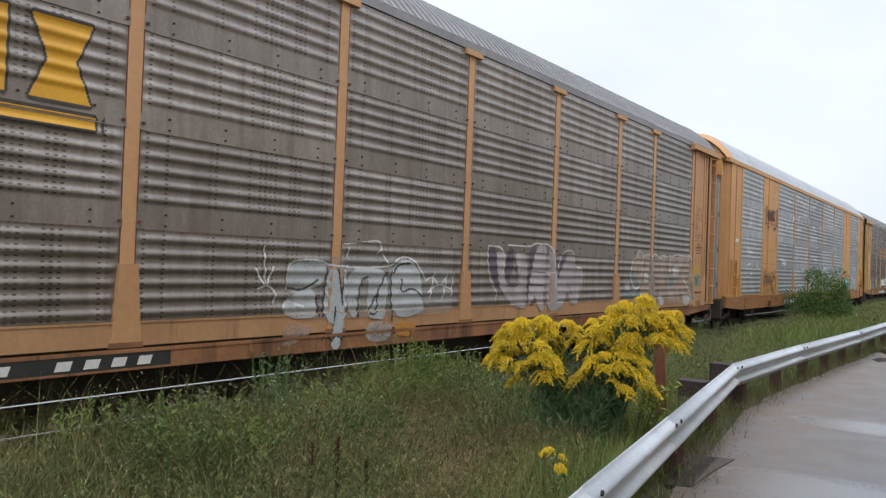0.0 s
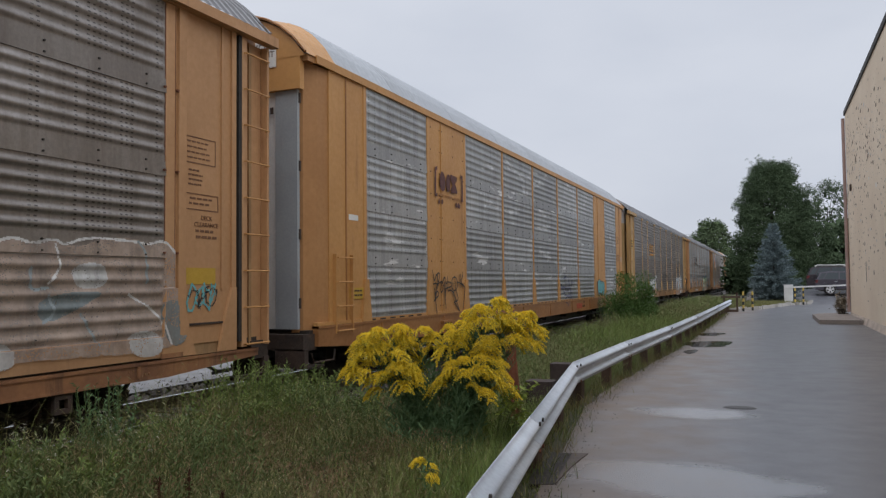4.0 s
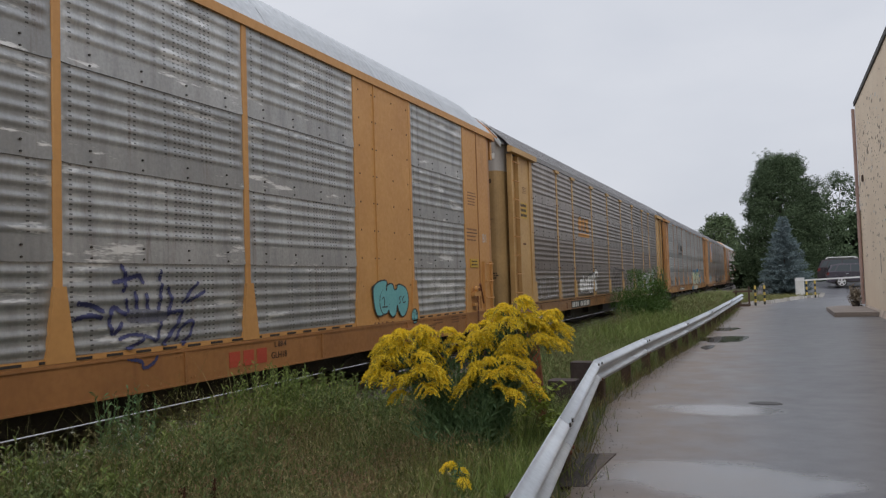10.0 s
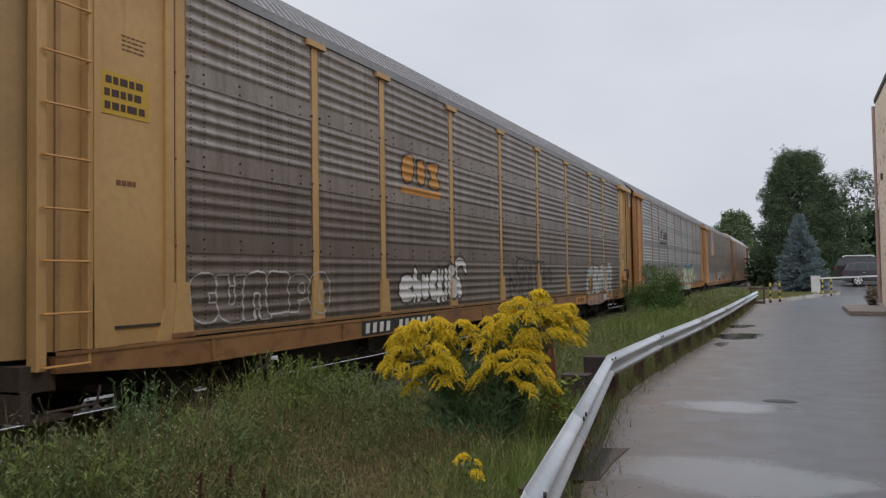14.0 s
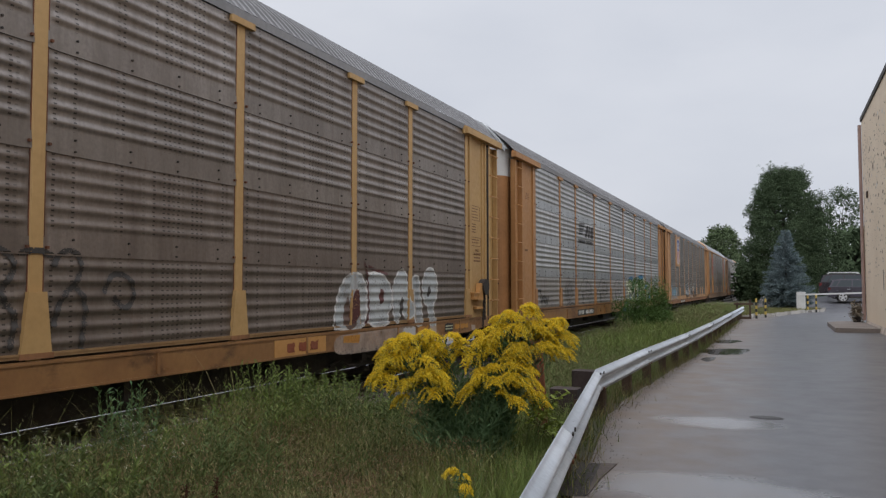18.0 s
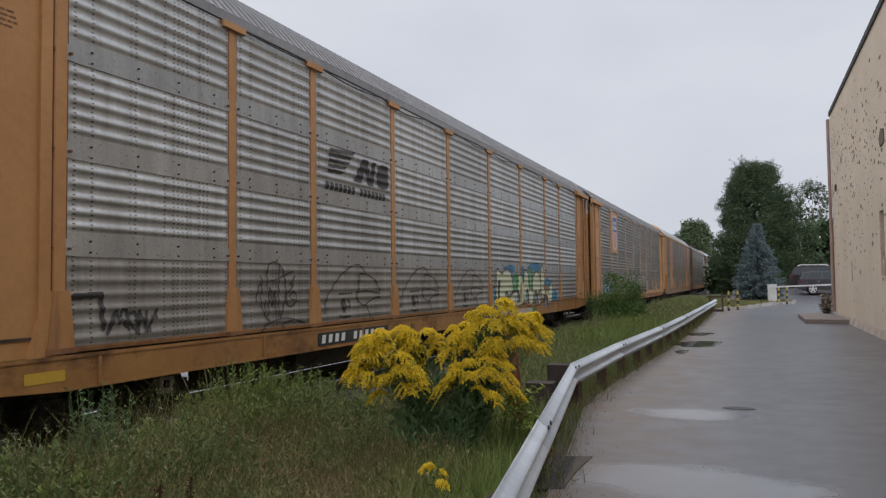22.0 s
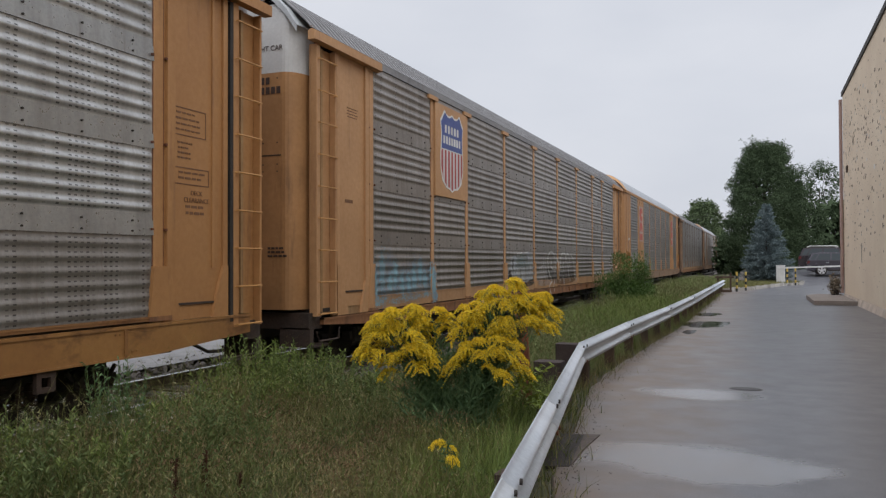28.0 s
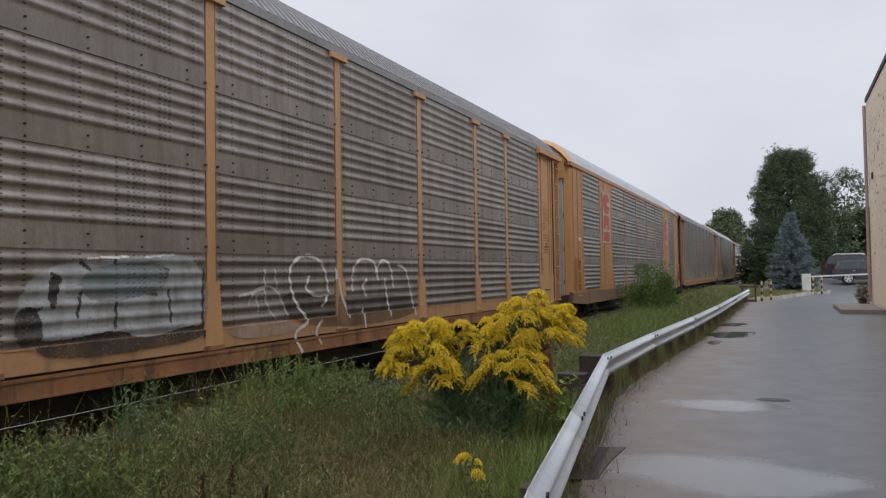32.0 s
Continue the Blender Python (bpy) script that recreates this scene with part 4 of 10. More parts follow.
# ---------------------------------------------------------------- spray paint and emblems on the cars
SPRAY = {
    "murky": paint("spray_murky", (0.24, 0.26, 0.25), (0.15, 0.16, 0.15), 0.65, stain=(0.07, 0.06, 0.055), stain_at=0.5, amount=0.8),
    "pale_silver": paint("spray_pale_silver", (0.46, 0.50, 0.53), (0.36, 0.40, 0.43), 0.55, stain=(0.24, 0.22, 0.21), stain_at=0.58, amount=0.5),
    "lilac": paint("spray_lilac", (0.40, 0.36, 0.37), (0.30, 0.265, 0.275), 0.65, stain=(0.20, 0.175, 0.16), stain_at=0.53, amount=0.6),
    "faint_brown": paint("faint_brown", (0.33, 0.15, 0.045), (0.29, 0.13, 0.04), 0.55),
    "dusk": paint("spray_dusk", (0.10, 0.065, 0.055), (0.13, 0.085, 0.07), 0.65),
    "steel_blue": paint("spray_steel_blue", (0.13, 0.24, 0.34), (0.10, 0.18, 0.27), 0.55),
    "bone": paint("spray_bone", (0.46, 0.42, 0.34), (0.36, 0.32, 0.26), 0.6, stain=(0.25, 0.15, 0.08), stain_at=0.55, amount=0.6),
    "rust_red": paint("patch_rust", (0.25, 0.065, 0.028), (0.2, 0.06, 0.03), 0.6),
    "rack_gold": paint("patch_gold", (0.5, 0.24, 0.045), (0.42, 0.19, 0.04), 0.55),
    "white": paint("spray_white", (0.66, 0.66, 0.65), (0.5, 0.5, 0.49), 0.55, stain=(0.20, 0.175, 0.16), stain_at=0.53, amount=0.6),
    "grey": paint("spray_grey", (0.48, 0.475, 0.48), (0.36, 0.36, 0.37), 0.7, stain=(0.20, 0.175, 0.16), stain_at=0.53, amount=0.6),
    "silver": paint("spray_silver", (0.43, 0.45, 0.46), (0.30, 0.325, 0.34), 0.65, stain=(0.20, 0.175, 0.16), stain_at=0.53, amount=0.6),
    "black": paint("spray_black", (0.02, 0.019, 0.02), (0.04, 0.036, 0.036), 0.6),
    "soft": paint("spray_soft_black", (0.035, 0.031, 0.029), (0.055, 0.048, 0.045), 0.65),
    "violet": paint("spray_violet", (0.075, 0.06, 0.085), (0.12, 0.1, 0.13), 0.6),
    "pink": paint("spray_pink", (0.50, 0.39, 0.315), (0.38, 0.30, 0.25), 0.7, stain=(0.20, 0.175, 0.16), stain_at=0.53, amount=0.6),
    "blue": paint("spray_blue", (0.02, 0.22, 0.42), (0.03, 0.17, 0.33), 0.5),
    "mist": paint("spray_mist", (0.27, 0.32, 0.33), (0.2, 0.24, 0.25), 0.65),
    "slate": paint("spray_slate", (0.16, 0.21, 0.27), (0.2, 0.25, 0.3), 0.55),
    "pale_blue": paint("spray_pale_blue", (0.24, 0.42, 0.50), (0.18, 0.33, 0.40), 0.6, stain=(0.20, 0.175, 0.16), stain_at=0.53, amount=0.6),
    "cyan": paint("spray_cyan", (0.16, 0.44, 0.45), (0.12, 0.34, 0.36), 0.55),
    "navy": paint("spray_navy", (0.025, 0.028, 0.10), (0.04, 0.045, 0.12), 0.5),
    "green": paint("spray_green", (0.02, 0.22, 0.07), (0.03, 0.16, 0.06), 0.5),
    "cream": paint("spray_cream", (0.50, 0.52, 0.36), (0.42, 0.43, 0.30), 0.55),
    "maroon": paint("spray_maroon", (0.10, 0.028, 0.025), (0.07, 0.022, 0.02), 0.55),
    "red": paint("spray_red", (0.42, 0.06, 0.03), (0.34, 0.05, 0.03), 0.5),
    "gold": paint("spray_gold", (0.62, 0.33, 0.02), (0.5, 0.26, 0.02), 0.5),
    "orange": paint("spray_orange", (0.50, 0.16, 0.03), (0.36, 0.12, 0.03), 0.6),
}


def face_x(y, z, posts):
    """Where the near side's surface stands at a place, for paint that lies on it."""
    for p in posts:
        half = 0.075
        if z < 1.62:
            half = 0.155 - (z - 0.72) * 0.072
        if abs(y - p) < half and z > 0.86:
            return 0.052 if z < 1.62 else 0.022
    if z >= 1.10:
        q = max(k for k in range(4) if z >= SEAMS[k])
        near = min(abs(y - p) for p in posts) - 0.05
        grow = min(max((near - 0.015) / 0.1, 0.0), 1.0)
        return profile(z, SEAMS[q], SEAMS[q + 1], 0.0 if q == 0 else 0.21) * grow + 0.012 * max(0.0, 1 - (z - SEAMS[q]) / 0.3) + 0.004
    return 0.050


def rounded(points, closed=True, times=2):
    """Cuts the corners of a line or ring, to draw it with soft bends."""
    for _ in range(times):
        ring = list(zip(points, points[1:] + points[:1])) if closed else list(zip(points, points[1:]))
        bent = [] if closed else [points[0]]
        for (a, b), (c, d) in ring:
            bent += [(0.75 * a + 0.25 * c, 0.75 * b + 0.25 * d), (0.25 * a + 0.75 * c, 0.25 * b + 0.75 * d)]
        points = bent if closed else bent + [points[-1]]
    return points


def film(name, most):
    """A thin coat of a spray colour; gives the name of its paint."""
    key = "%s_%d" % (name, round(100 * most))
    if key not in SPRAY:
        m = SPRAY[name].copy()
        m.name = "thin_" + key
        n, l = m.node_tree.nodes, m.node_tree.links
        p = next(q for q in n if q.type == "BSDF_PRINCIPLED")
        body, bare_sheet = n.new("ShaderNodeMixShader"), n.new("ShaderNodeBsdfTransparent")
        l.new(ramp(n, l, noise_at(n, l, coords(n, l, False), 4.0, 5), 0.3, 0.7, most * 0.62, min(most * 1.12, 1.0)), body.inputs["Fac"])
        l.new(bare_sheet.outputs[0], body.inputs[1])
        l.new(p.outputs[0], body.inputs[2])
        l.new(body.outputs[0], next(q for q in n if q.type == "OUTPUT_MATERIAL").inputs["Surface"])
        SPRAY[key] = m
    return key


class Wall:
    """A patch of a car's side to paint on, cell by cell."""

    def __init__(self, y0, y1, z0, z1, step=0.012):
        self.ny, self.nz = int((y1 - y0) / step), int((z1 - z0) / 0.0105)
        self.y0, self.z0, self.sy, self.sz = y0, z0, (y1 - y0) / self.ny, (z1 - z0) / self.nz
        self.Y, self.Z = np.meshgrid(y0 + (np.arange(self.ny) + 0.5) * self.sy, z0 + (np.arange(self.nz) + 0.5) * self.sz)
        self.paint = np.full(self.Y.shape, -1)
        self.mats = []
        self.wob = 0.03 * np.sin(self.Y * 3.7) * np.cos(self.Z * 3.3) + 0.006 * np.sin(self.Y * 11 + self.Z * 7)

    def put(self, mask, name):
        if name not in self.mats:
            self.mats.append(name)
        self.paint[mask] = self.mats.index(name)
        return self

    def stroke(self, pts, w):
        d = np.full(self.Y.shape, 9.0)
        for (a, b), (c, e) in zip(pts, pts[1:]):
            dy, dz = c - a, e - b
            t = np.clip(((self.Y - a) * dy + (self.Z - b) * dz) / (dy * dy + dz * dz + 1e-9), 0, 1)
            d = np.minimum(d, np.hypot(self.Y - a - t * dy, self.Z - b - t * dz))
        return d < w / 2

    def oval(self, cy, cz, ry, rz, power=2.4):
        return (np.abs((self.Y + self.wob * 0.6 - cy) / ry) ** power + np.abs((self.Z + self.wob * 0.6 - cz) / rz) ** power) < 1

    def polygon(self, ring):
        inside = np.zeros(self.Y.shape, bool)
        for (a, b), (c, d) in zip(ring, ring[1:] + ring[:1]):
            cross = (b > self.Z) != (d > self.Z)
            inside ^= cross & (self.Y < (c - a) * (self.Z - b) / (d - b + 1e-12) + a)
        return inside

    def rect(self, a, b, c, d):
        return (self.Y > a) & (self.Y < b) & (self.Z > c) & (self.Z < d)

    def grow(self, mask, metres):
        out = mask.copy()
        ky, kz = int(round(metres / self.sy)), int(round(metres / self.sz))
        for dy in range(-ky, ky + 1):
            for dz in range(-kz, kz + 1):
                if (dy / max(ky, 1)) ** 2 + (dz / max(kz, 1)) ** 2 <= 1.01:
                    out |= np.roll(np.roll(mask, dy, 1), dz, 0)
        return out

    def letter(self, kind, a, b, lo, hi):
        """One fat rounded shape in a box; returns its body and its inner holes."""
        w, h, cy, cz = b - a, hi - lo, (a + b) / 2, (lo + hi) / 2
        none = np.zeros(self.Y.shape, bool)
        if kind == "o":
            return self.oval(cy, cz, w / 2, h / 2), self.oval(cy + 0.05 * w, cz - 0.05 * h, w * 0.13, h * 0.2)
        if kind == "p":
            return self.oval(cy, lo + h * 0.66, w / 2, h * 0.35) | self.rect(a + 0.02, a + w * 0.42, lo, cz + h * 0.1), self.oval(cy + w * 0.08, lo + h * 0.63, w * 0.13, h * 0.12)
        if kind == "n":
            return self.oval(cy, lo + h * 0.62, w / 2, h * 0.38) | self.rect(a, a + w * 0.4, lo, cz) | self.rect(b - w * 0.4, b, lo, cz), self.rect(cy - w * 0.08, cy + w * 0.08, lo, lo + h * 0.55)
        if kind == "u":
            return self.oval(cy, lo + h * 0.38, w / 2, h * 0.38) | self.rect(a, a + w * 0.38, cz - h * 0.1, hi) | self.rect(b - w * 0.38, b, cz - h * 0.1, hi), self.rect(cy - w * 0.07, cy + w * 0.07, lo + h * 0.4, hi)
        if kind == "s":
            pts = [(b - w * 0.2, hi - h * 0.22), (cy, hi - h * 0.14), (a + w * 0.22, hi - h * 0.3), (cy, cz), (b - w * 0.22, lo + h * 0.3), (cy, lo + h * 0.14), (a + w * 0.2, lo + h * 0.22)]
            return self.stroke(pts, w * 0.42), none
        if kind == "i":
            return self.oval(cy, cz, w / 2, h / 2, 5), none
        if kind == "c":
            return self.oval(cy, cz, w / 2, h / 2) & ~((self.Y > cy + w * 0.1) & (np.abs(self.Z - cz) < h * 0.12)), none
        return self.oval(cy, cz, w / 2, h / 2, 3), self.oval(cy, cz, w * 0.1, h * 0.1)

    def piece_row(self, kinds, y0, y1, lo, hi, fill, line, rim=None, hole=None, seed=1, line_w=0.03, rim_w=0.05, overlap=0.06):
        r = random.Random(seed)
        n = len(kinds)
        w = (y1 - y0) / n
        fills, holes = [], []
        for k, kind in enumerate(kinds):
            a, b = y0 + k * w - overlap * w, y0 + (k + 1) * w + overlap * w
            f, h = self.letter(kind, a, b, lo + r.uniform(0, 0.07), hi - r.uniform(0, 0.12))
            fills.append(f)
            holes.append(h)
        whole = np.any(fills, 0)
        if rim:
            self.put(self.grow(whole, line_w + rim_w), rim)
        if line:
            self.put(self.grow(whole, line_w), line)
        for f, h in zip(fills, holes):
            if line:
                self.put(self.grow(f, line_w), line)
            if fill:
                self.put(f, fill)
            else:
                self.paint[f] = -1
            if hole:
                self.put(h & f, hole)
            elif line:
                self.put(self.grow(h, line_w) & ~h & f, line)
        return self

    def scrawl(self, y0, y1, lo, hi, n, w, name, seed):
        """A quick tag: looping lines."""
        r = random.Random(seed)
        for k in range(n):
            a = y0 + (y1 - y0) * (k + 0.5) / n
            s = (y1 - y0) / n
            pts = []
            ph, sq = r.uniform(0, 6.28), r.uniform(0.5, 1.1)
            for j in range(12):
                t = ph + j * 0.62
                pts.append((a + s * 0.62 * math.cos(t * sq) + 0.1 * s * r.uniform(-1, 1), (lo + hi) / 2 + (hi - lo) * (0.42 * math.sin(t)) + 0.05 * r.uniform(-1, 1)))
            self.put(self.stroke(pts, w), name)
        return self


    def haze(self, centres, name, seed, most=0.75):
        """Thin spray: speckles that thin out away from each centre (y, z, half width, half height)."""
        field = np.zeros(self.Y.shape)
        for cy, cz, ry, rz in centres:
            field = np.maximum(field, np.exp(-(((self.Y - cy) / ry) ** 2 + ((self.Z - cz) / rz) ** 2) ** 1.5))
        return self.put(np.random.default_rng(seed).uniform(0, 1, self.Y.shape) < most * field, name)

    def dust(self, ring, name, most):
        """Thin spray inside a ring: a film that lets the sheet show through."""
        return self.put(self.polygon(ring), film(name, most))

    def lay(self, car, posts, name="graffiti", label="", flat=None, worn=0.03):
        if name == "graffiti" and worn:
            r = np.random.default_rng(self.ny * 7 + self.nz)
            rough = np.sin(self.Y * 9.1 + 1.3 * np.sin(self.Z * 7.3)) * np.sin(self.Z * 12.7 + np.sin(self.Y * 5.9))
            self.paint[r.uniform(0, 1, self.Y.shape) < worn * np.clip(1 + 1.6 * rough, 0, 3)] = -1
        kz, ky = np.nonzero(self.paint >= 0)
        cache, v, f, idx = {}, [], [], []

        def vert(i, j):
            if (i, j) not in cache:
                y, z = self.y0 + i * self.sy, self.z0 + j * self.sz
                x = flat if flat is not None else face_x(y, z, posts) + 0.003
                cache[(i, j)] = len(v)
                v.append((x, y, z))
            return cache[(i, j)]

        for j, i in zip(kz.tolist(), ky.tolist()):
            f.append((vert(i, j), vert(i + 1, j), vert(i + 1, j + 1), vert(i, j + 1)))
            idx.append(int(self.paint[j, i]))
        me = mesh_of(name, v, f, [SPRAY[m] for m in self.mats], idx)
        return piece(name, me, car, label=label)


def number_patch(car, y0, y1, lo, hi, gaps, seed=1, x=0.052):
    """Car marks along the sill: pale bars on a black patch."""
    patch = piece("number_patch", Shape().box(x - 0.004, x, y0, y1, lo, hi).mesh("number_patch", BLACK_PATCH), car, label="black patch with white car marks")
    s, y, k = Shape(), y0 + 0.1, 0
    w = (y1 - y0 - 0.2) / gaps
    for k in range(gaps):
        if k == 4:
            continue
        a = y0 + 0.1 + k * w
        s.prism([(a, lo + 0.035), (a + w * 0.52, lo + 0.035), (a + w * 0.62, hi - 0.035), (a + w * 0.1, hi - 0.035)], 0, x, x + 0.004)
    piece("car_marks", s.mesh("car_marks", WHITE_PAINT), patch, kind="stuff")


def sill_marks(car, marks):
    """Worn blocks of paint on the sill, with ragged edges; a black one has pale lines."""
    for a, b, lo, hi, name in marks:
        w = Wall(a, b, lo, hi)
        edge = 0.012 + 0.01 * np.sin(w.Y * 31 + w.Z * 17) * np.sin(w.Z * 43 - w.Y * 11)
        w.put((w.Y > a + edge) & (w.Y < b - edge) & (w.Z > lo + edge) & (w.Z < hi - edge), name)
        if name == "black":
            for z in (lo + 0.05, (lo + hi) / 2 + 0.02):
                w.put(w.rect(a + 0.04, b - 0.04, z, z + 0.02), "cream")
        w.lay(car, P, "sill_mark", "worn block of paint on the sill", 0.056)


P = OLD_POSTS
# first car
w = Wall(10.40, 14.35, 0.66, 2.11)
w.dust(rounded([(10.95, 1.74), (11.5, 1.75), (11.89, 1.76), (12.8, 1.8), (13.42, 1.78), (14.23, 1.57), (14.19, 1.01), (13.43, 1.02), (11.91, 1.03), (10.91, 1.04)]), "grey", 0.35)
w.put(w.polygon(rounded([(11.01, 1.67), (11.5, 1.71), (11.6, 1.64), (11.54, 1.43), (11.21, 1.35), (11.01, 1.32), (10.97, 1.5)])), "silver")
w.put(w.polygon(rounded([(11.1, 1.34), (11.33, 1.41), (11.45, 1.27), (11.44, 1.04), (10.99, 1.05), (10.91, 1.15), (10.96, 1.27)])), "silver")
w.put(w.polygon(rounded([(11.51, 0.98), (11.6, 1.6), (11.75, 1.62), (11.82, 1.26), (11.86, 1.62), (11.95, 1.59), (11.93, 0.94)])), "pale_silver")
w.put(w.polygon(rounded([(11.91, 1.66), (12.76, 1.64), (12.65, 0.99), (12.49, 0.99), (12.27, 1.02), (12.37, 1.51), (12.18, 1.5), (12.12, 1.03), (11.97, 1.02)])), "silver")
w.put(w.polygon(rounded([(12.78, 1.58), (12.88, 1.72), (13.1, 1.76), (13.28, 1.7), (13.42, 1.51), (13.43, 1.18), (13.52, 1.11), (13.2, 1), (12.86, 0.99), (12.78, 1.21)])), "silver")
w.put(w.stroke(rounded([(10.98, 1.39), (11.21, 1.36), (11.36, 1.44), (11.45, 1.48)], False), 0.028), "soft")
w.put(w.stroke(rounded([(11.6, 1.61), (11.52, 1.06)], False), 0.028), "soft")
w.put(w.stroke(rounded([(11.75, 1.62), (11.84, 1.19)], False), 0.028), "soft")
w.put(w.stroke(rounded([(11.86, 1.6), (11.82, 1.26)], False), 0.028), "soft")
w.put(w.stroke(rounded([(11.72, 1.16), (11.7, 0.83)], False), 0.028), "soft")
w.put(w.stroke(rounded([(12.33, 1.52), (12.18, 1.48), (12.12, 1.03)], False), 0.028), "soft")
w.put(w.stroke(rounded([(12.68, 1.58), (12.45, 1.23), (12.32, 1.1), (12.38, 1.04), (12.49, 1.08), (12.51, 1.32)], False), 0.028), "soft")
w.put(w.stroke(rounded([(12.78, 1.58), (12.78, 0.97)], False), 0.028), "soft")
w.put(w.stroke(rounded([(12.82, 1.58), (12.93, 1.69), (13.16, 1.71)], False), 0.028), "soft")
w.put(w.stroke(rounded([(13, 1.49), (12.98, 1.3), (13.24, 1.39), (13.43, 1.26)], False), 0.028), "soft")
w.put(w.stroke(rounded([(11.42, 1.3), (11.46, 1.06)], False), 0.028), "soft")
w.put(w.stroke(rounded([(10.97, 1.37), (10.97, 1.64), (11.12, 1.71), (11.5, 1.71), (11.66, 1.64), (12.76, 1.64), (12.88, 1.76), (13.1, 1.8), (13.31, 1.72), (13.5, 1.51)], False), 0.022), "white")
w.put(w.stroke(rounded([(11.89, 1.92), (12.24, 1.95), (12.51, 1.99), (12.59, 1.89), (12.48, 1.82)], False), 0.022), "white")
w.put(w.stroke(rounded([(12.59, 1.82), (12.7, 1.7)], False), 0.022), "white")
w.put(w.stroke(rounded([(11.93, 1.76), (11.96, 1.87)], False), 0.022), "white")
w.put(w.stroke(rounded([(10.91, 1.17), (10.96, 1.25), (11.07, 1.22), (11.22, 1.18)], False), 0.022), "white")
w.put(w.stroke(rounded([(13.52, 1.48), (13.71, 1.54), (13.82, 1.37), (14.02, 1.54)], False), 0.022), "white")
w.put(w.stroke(rounded([(13.57, 1.31), (13.81, 1.44), (14.13, 1.36)], False), 0.022), "white")
w.put(w.stroke(rounded([(13.62, 1.24), (13.71, 1.58)], False), 0.022), "white")
w.put(w.stroke(rounded([(13.92, 1.23), (14.02, 1.57)], False), 0.022), "white")
w.put(w.stroke(rounded([(14.18, 1.57), (14.13, 1.26)], False), 0.022), "white")
w.put(w.stroke(rounded([(10.63, 1.84), (10.66, 1.45)], False), 0.022), "white")
w.put(w.stroke(rounded([(10.52, 1.6), (10.64, 1.43)], False), 0.022), "white")
w.put(w.stroke(rounded([(10.77, 1.62), (10.68, 1.43)], False), 0.022), "white")
w.put(w.stroke(rounded([(10.57, 1.38), (10.69, 1.43), (10.82, 1.35), (10.78, 1.23)], False), 0.022), "white")
w.put(w.stroke(rounded([(11.79, 0.97), (11.75, 0.74)], False), 0.16), "pale_silver")
w.put(w.stroke(rounded([(11.52, 0.79), (11.59, 0.86), (11.65, 0.79)], False), 0.03), "black")
w.put(w.stroke(rounded([(11.68, 0.77), (11.75, 0.85), (11.85, 0.77)], False), 0.03), "black")
w.dust(rounded([(10.91, 1.02), (11.46, 0.93), (11.11, 0.78), (10.89, 0.71)]), "pink", 0.6)
w.dust(rounded([(12.27, 0.98), (12.82, 0.94), (12.74, 0.7), (12.27, 0.71)]), "grey", 0.6)
w.put(w.polygon(rounded([(12.82, 0.94), (13.3, 0.92), (13.25, 0.74), (12.86, 0.75)])), "rack_gold")
w.lay(car_a, P, "graffiti", "worn silver-grey block letters with thin dark lines", worn=0.05)

w = Wall(14.96, 18.51, 0.81, 2.24)
w.put(w.polygon(rounded([(15.09, 2.01), (15.34, 1.99), (15.38, 1.61), (15.58, 1.34), (15.84, 1.23), (15.75, 1.18), (15.38, 1.35), (15.17, 1.62), (15.1, 1.81)])), "violet")
w.put(w.polygon(rounded([(15.69, 2.03), (15.87, 2), (15.84, 1.67), (15.67, 1.34), (15.58, 1.47), (15.64, 1.74)])), "violet")
w.put(w.polygon(rounded([(16.35, 2.01), (16.61, 2.09), (16.55, 1.66), (16.38, 1.67)])), "violet")
w.put(w.polygon(rounded([(17.56, 2.02), (17.77, 2.04), (17.68, 1.69), (17.39, 1.3), (17.29, 1.38), (17.47, 1.74)])), "violet")
w.put(w.polygon(rounded([(16.28, 1.6), (16.47, 1.62), (16.51, 1.08), (16.34, 1.06)])), "violet")
w.put(w.polygon(rounded([(15.32, 1.97), (15.56, 1.98), (15.56, 1.61), (15.65, 1.42), (15.97, 1.38), (16.04, 1.6), (15.85, 1.95), (16.29, 1.96), (16.3, 1.34), (16.26, 1.02), (15.86, 1.05), (15.63, 1.22), (15.45, 1.38), (15.36, 1.68)])), "lilac")
w.put(w.polygon(rounded([(16.61, 2.09), (16.97, 2.12), (16.94, 1.66), (16.91, 0.98), (16.66, 0.96), (16.61, 1.29), (16.47, 1.12), (16.32, 1.09), (16.43, 1.59)])), "lilac")
w.put(w.polygon(rounded([(17.01, 2.04), (17.28, 2.09), (17.25, 1.38), (17.58, 1.73), (17.77, 1.98), (18, 1.98), (17.99, 1.73), (18.36, 1.71), (18.31, 1.35), (18.18, 1.06), (17.86, 1.03), (17.8, 1.36), (17.57, 1.01), (17.01, 0.91), (16.95, 1.28)])), "lilac")
w.put(w.stroke(rounded([(15.08, 2.02), (15.58, 2.01), (15.56, 1.61)], False), 0.024), "white")
w.put(w.stroke(rounded([(15.08, 2.02), (15.08, 1.74), (15.17, 1.49), (15.38, 1.28), (15.31, 1.16)], False), 0.024), "white")
w.put(w.stroke(rounded([(15.67, 2.05), (16.47, 2.05), (16.49, 2.12), (17.28, 2.11), (17.26, 1.36)], False), 0.024), "white")
w.put(w.stroke(rounded([(17.37, 1.66), (17.56, 2.02), (18.01, 2.05), (18.04, 1.73), (18.39, 1.73), (18.35, 1.35)], False), 0.024), "white")
w.put(w.stroke(rounded([(16.06, 1.6), (16.03, 1.38), (15.68, 1.4)], False), 0.022), "violet")
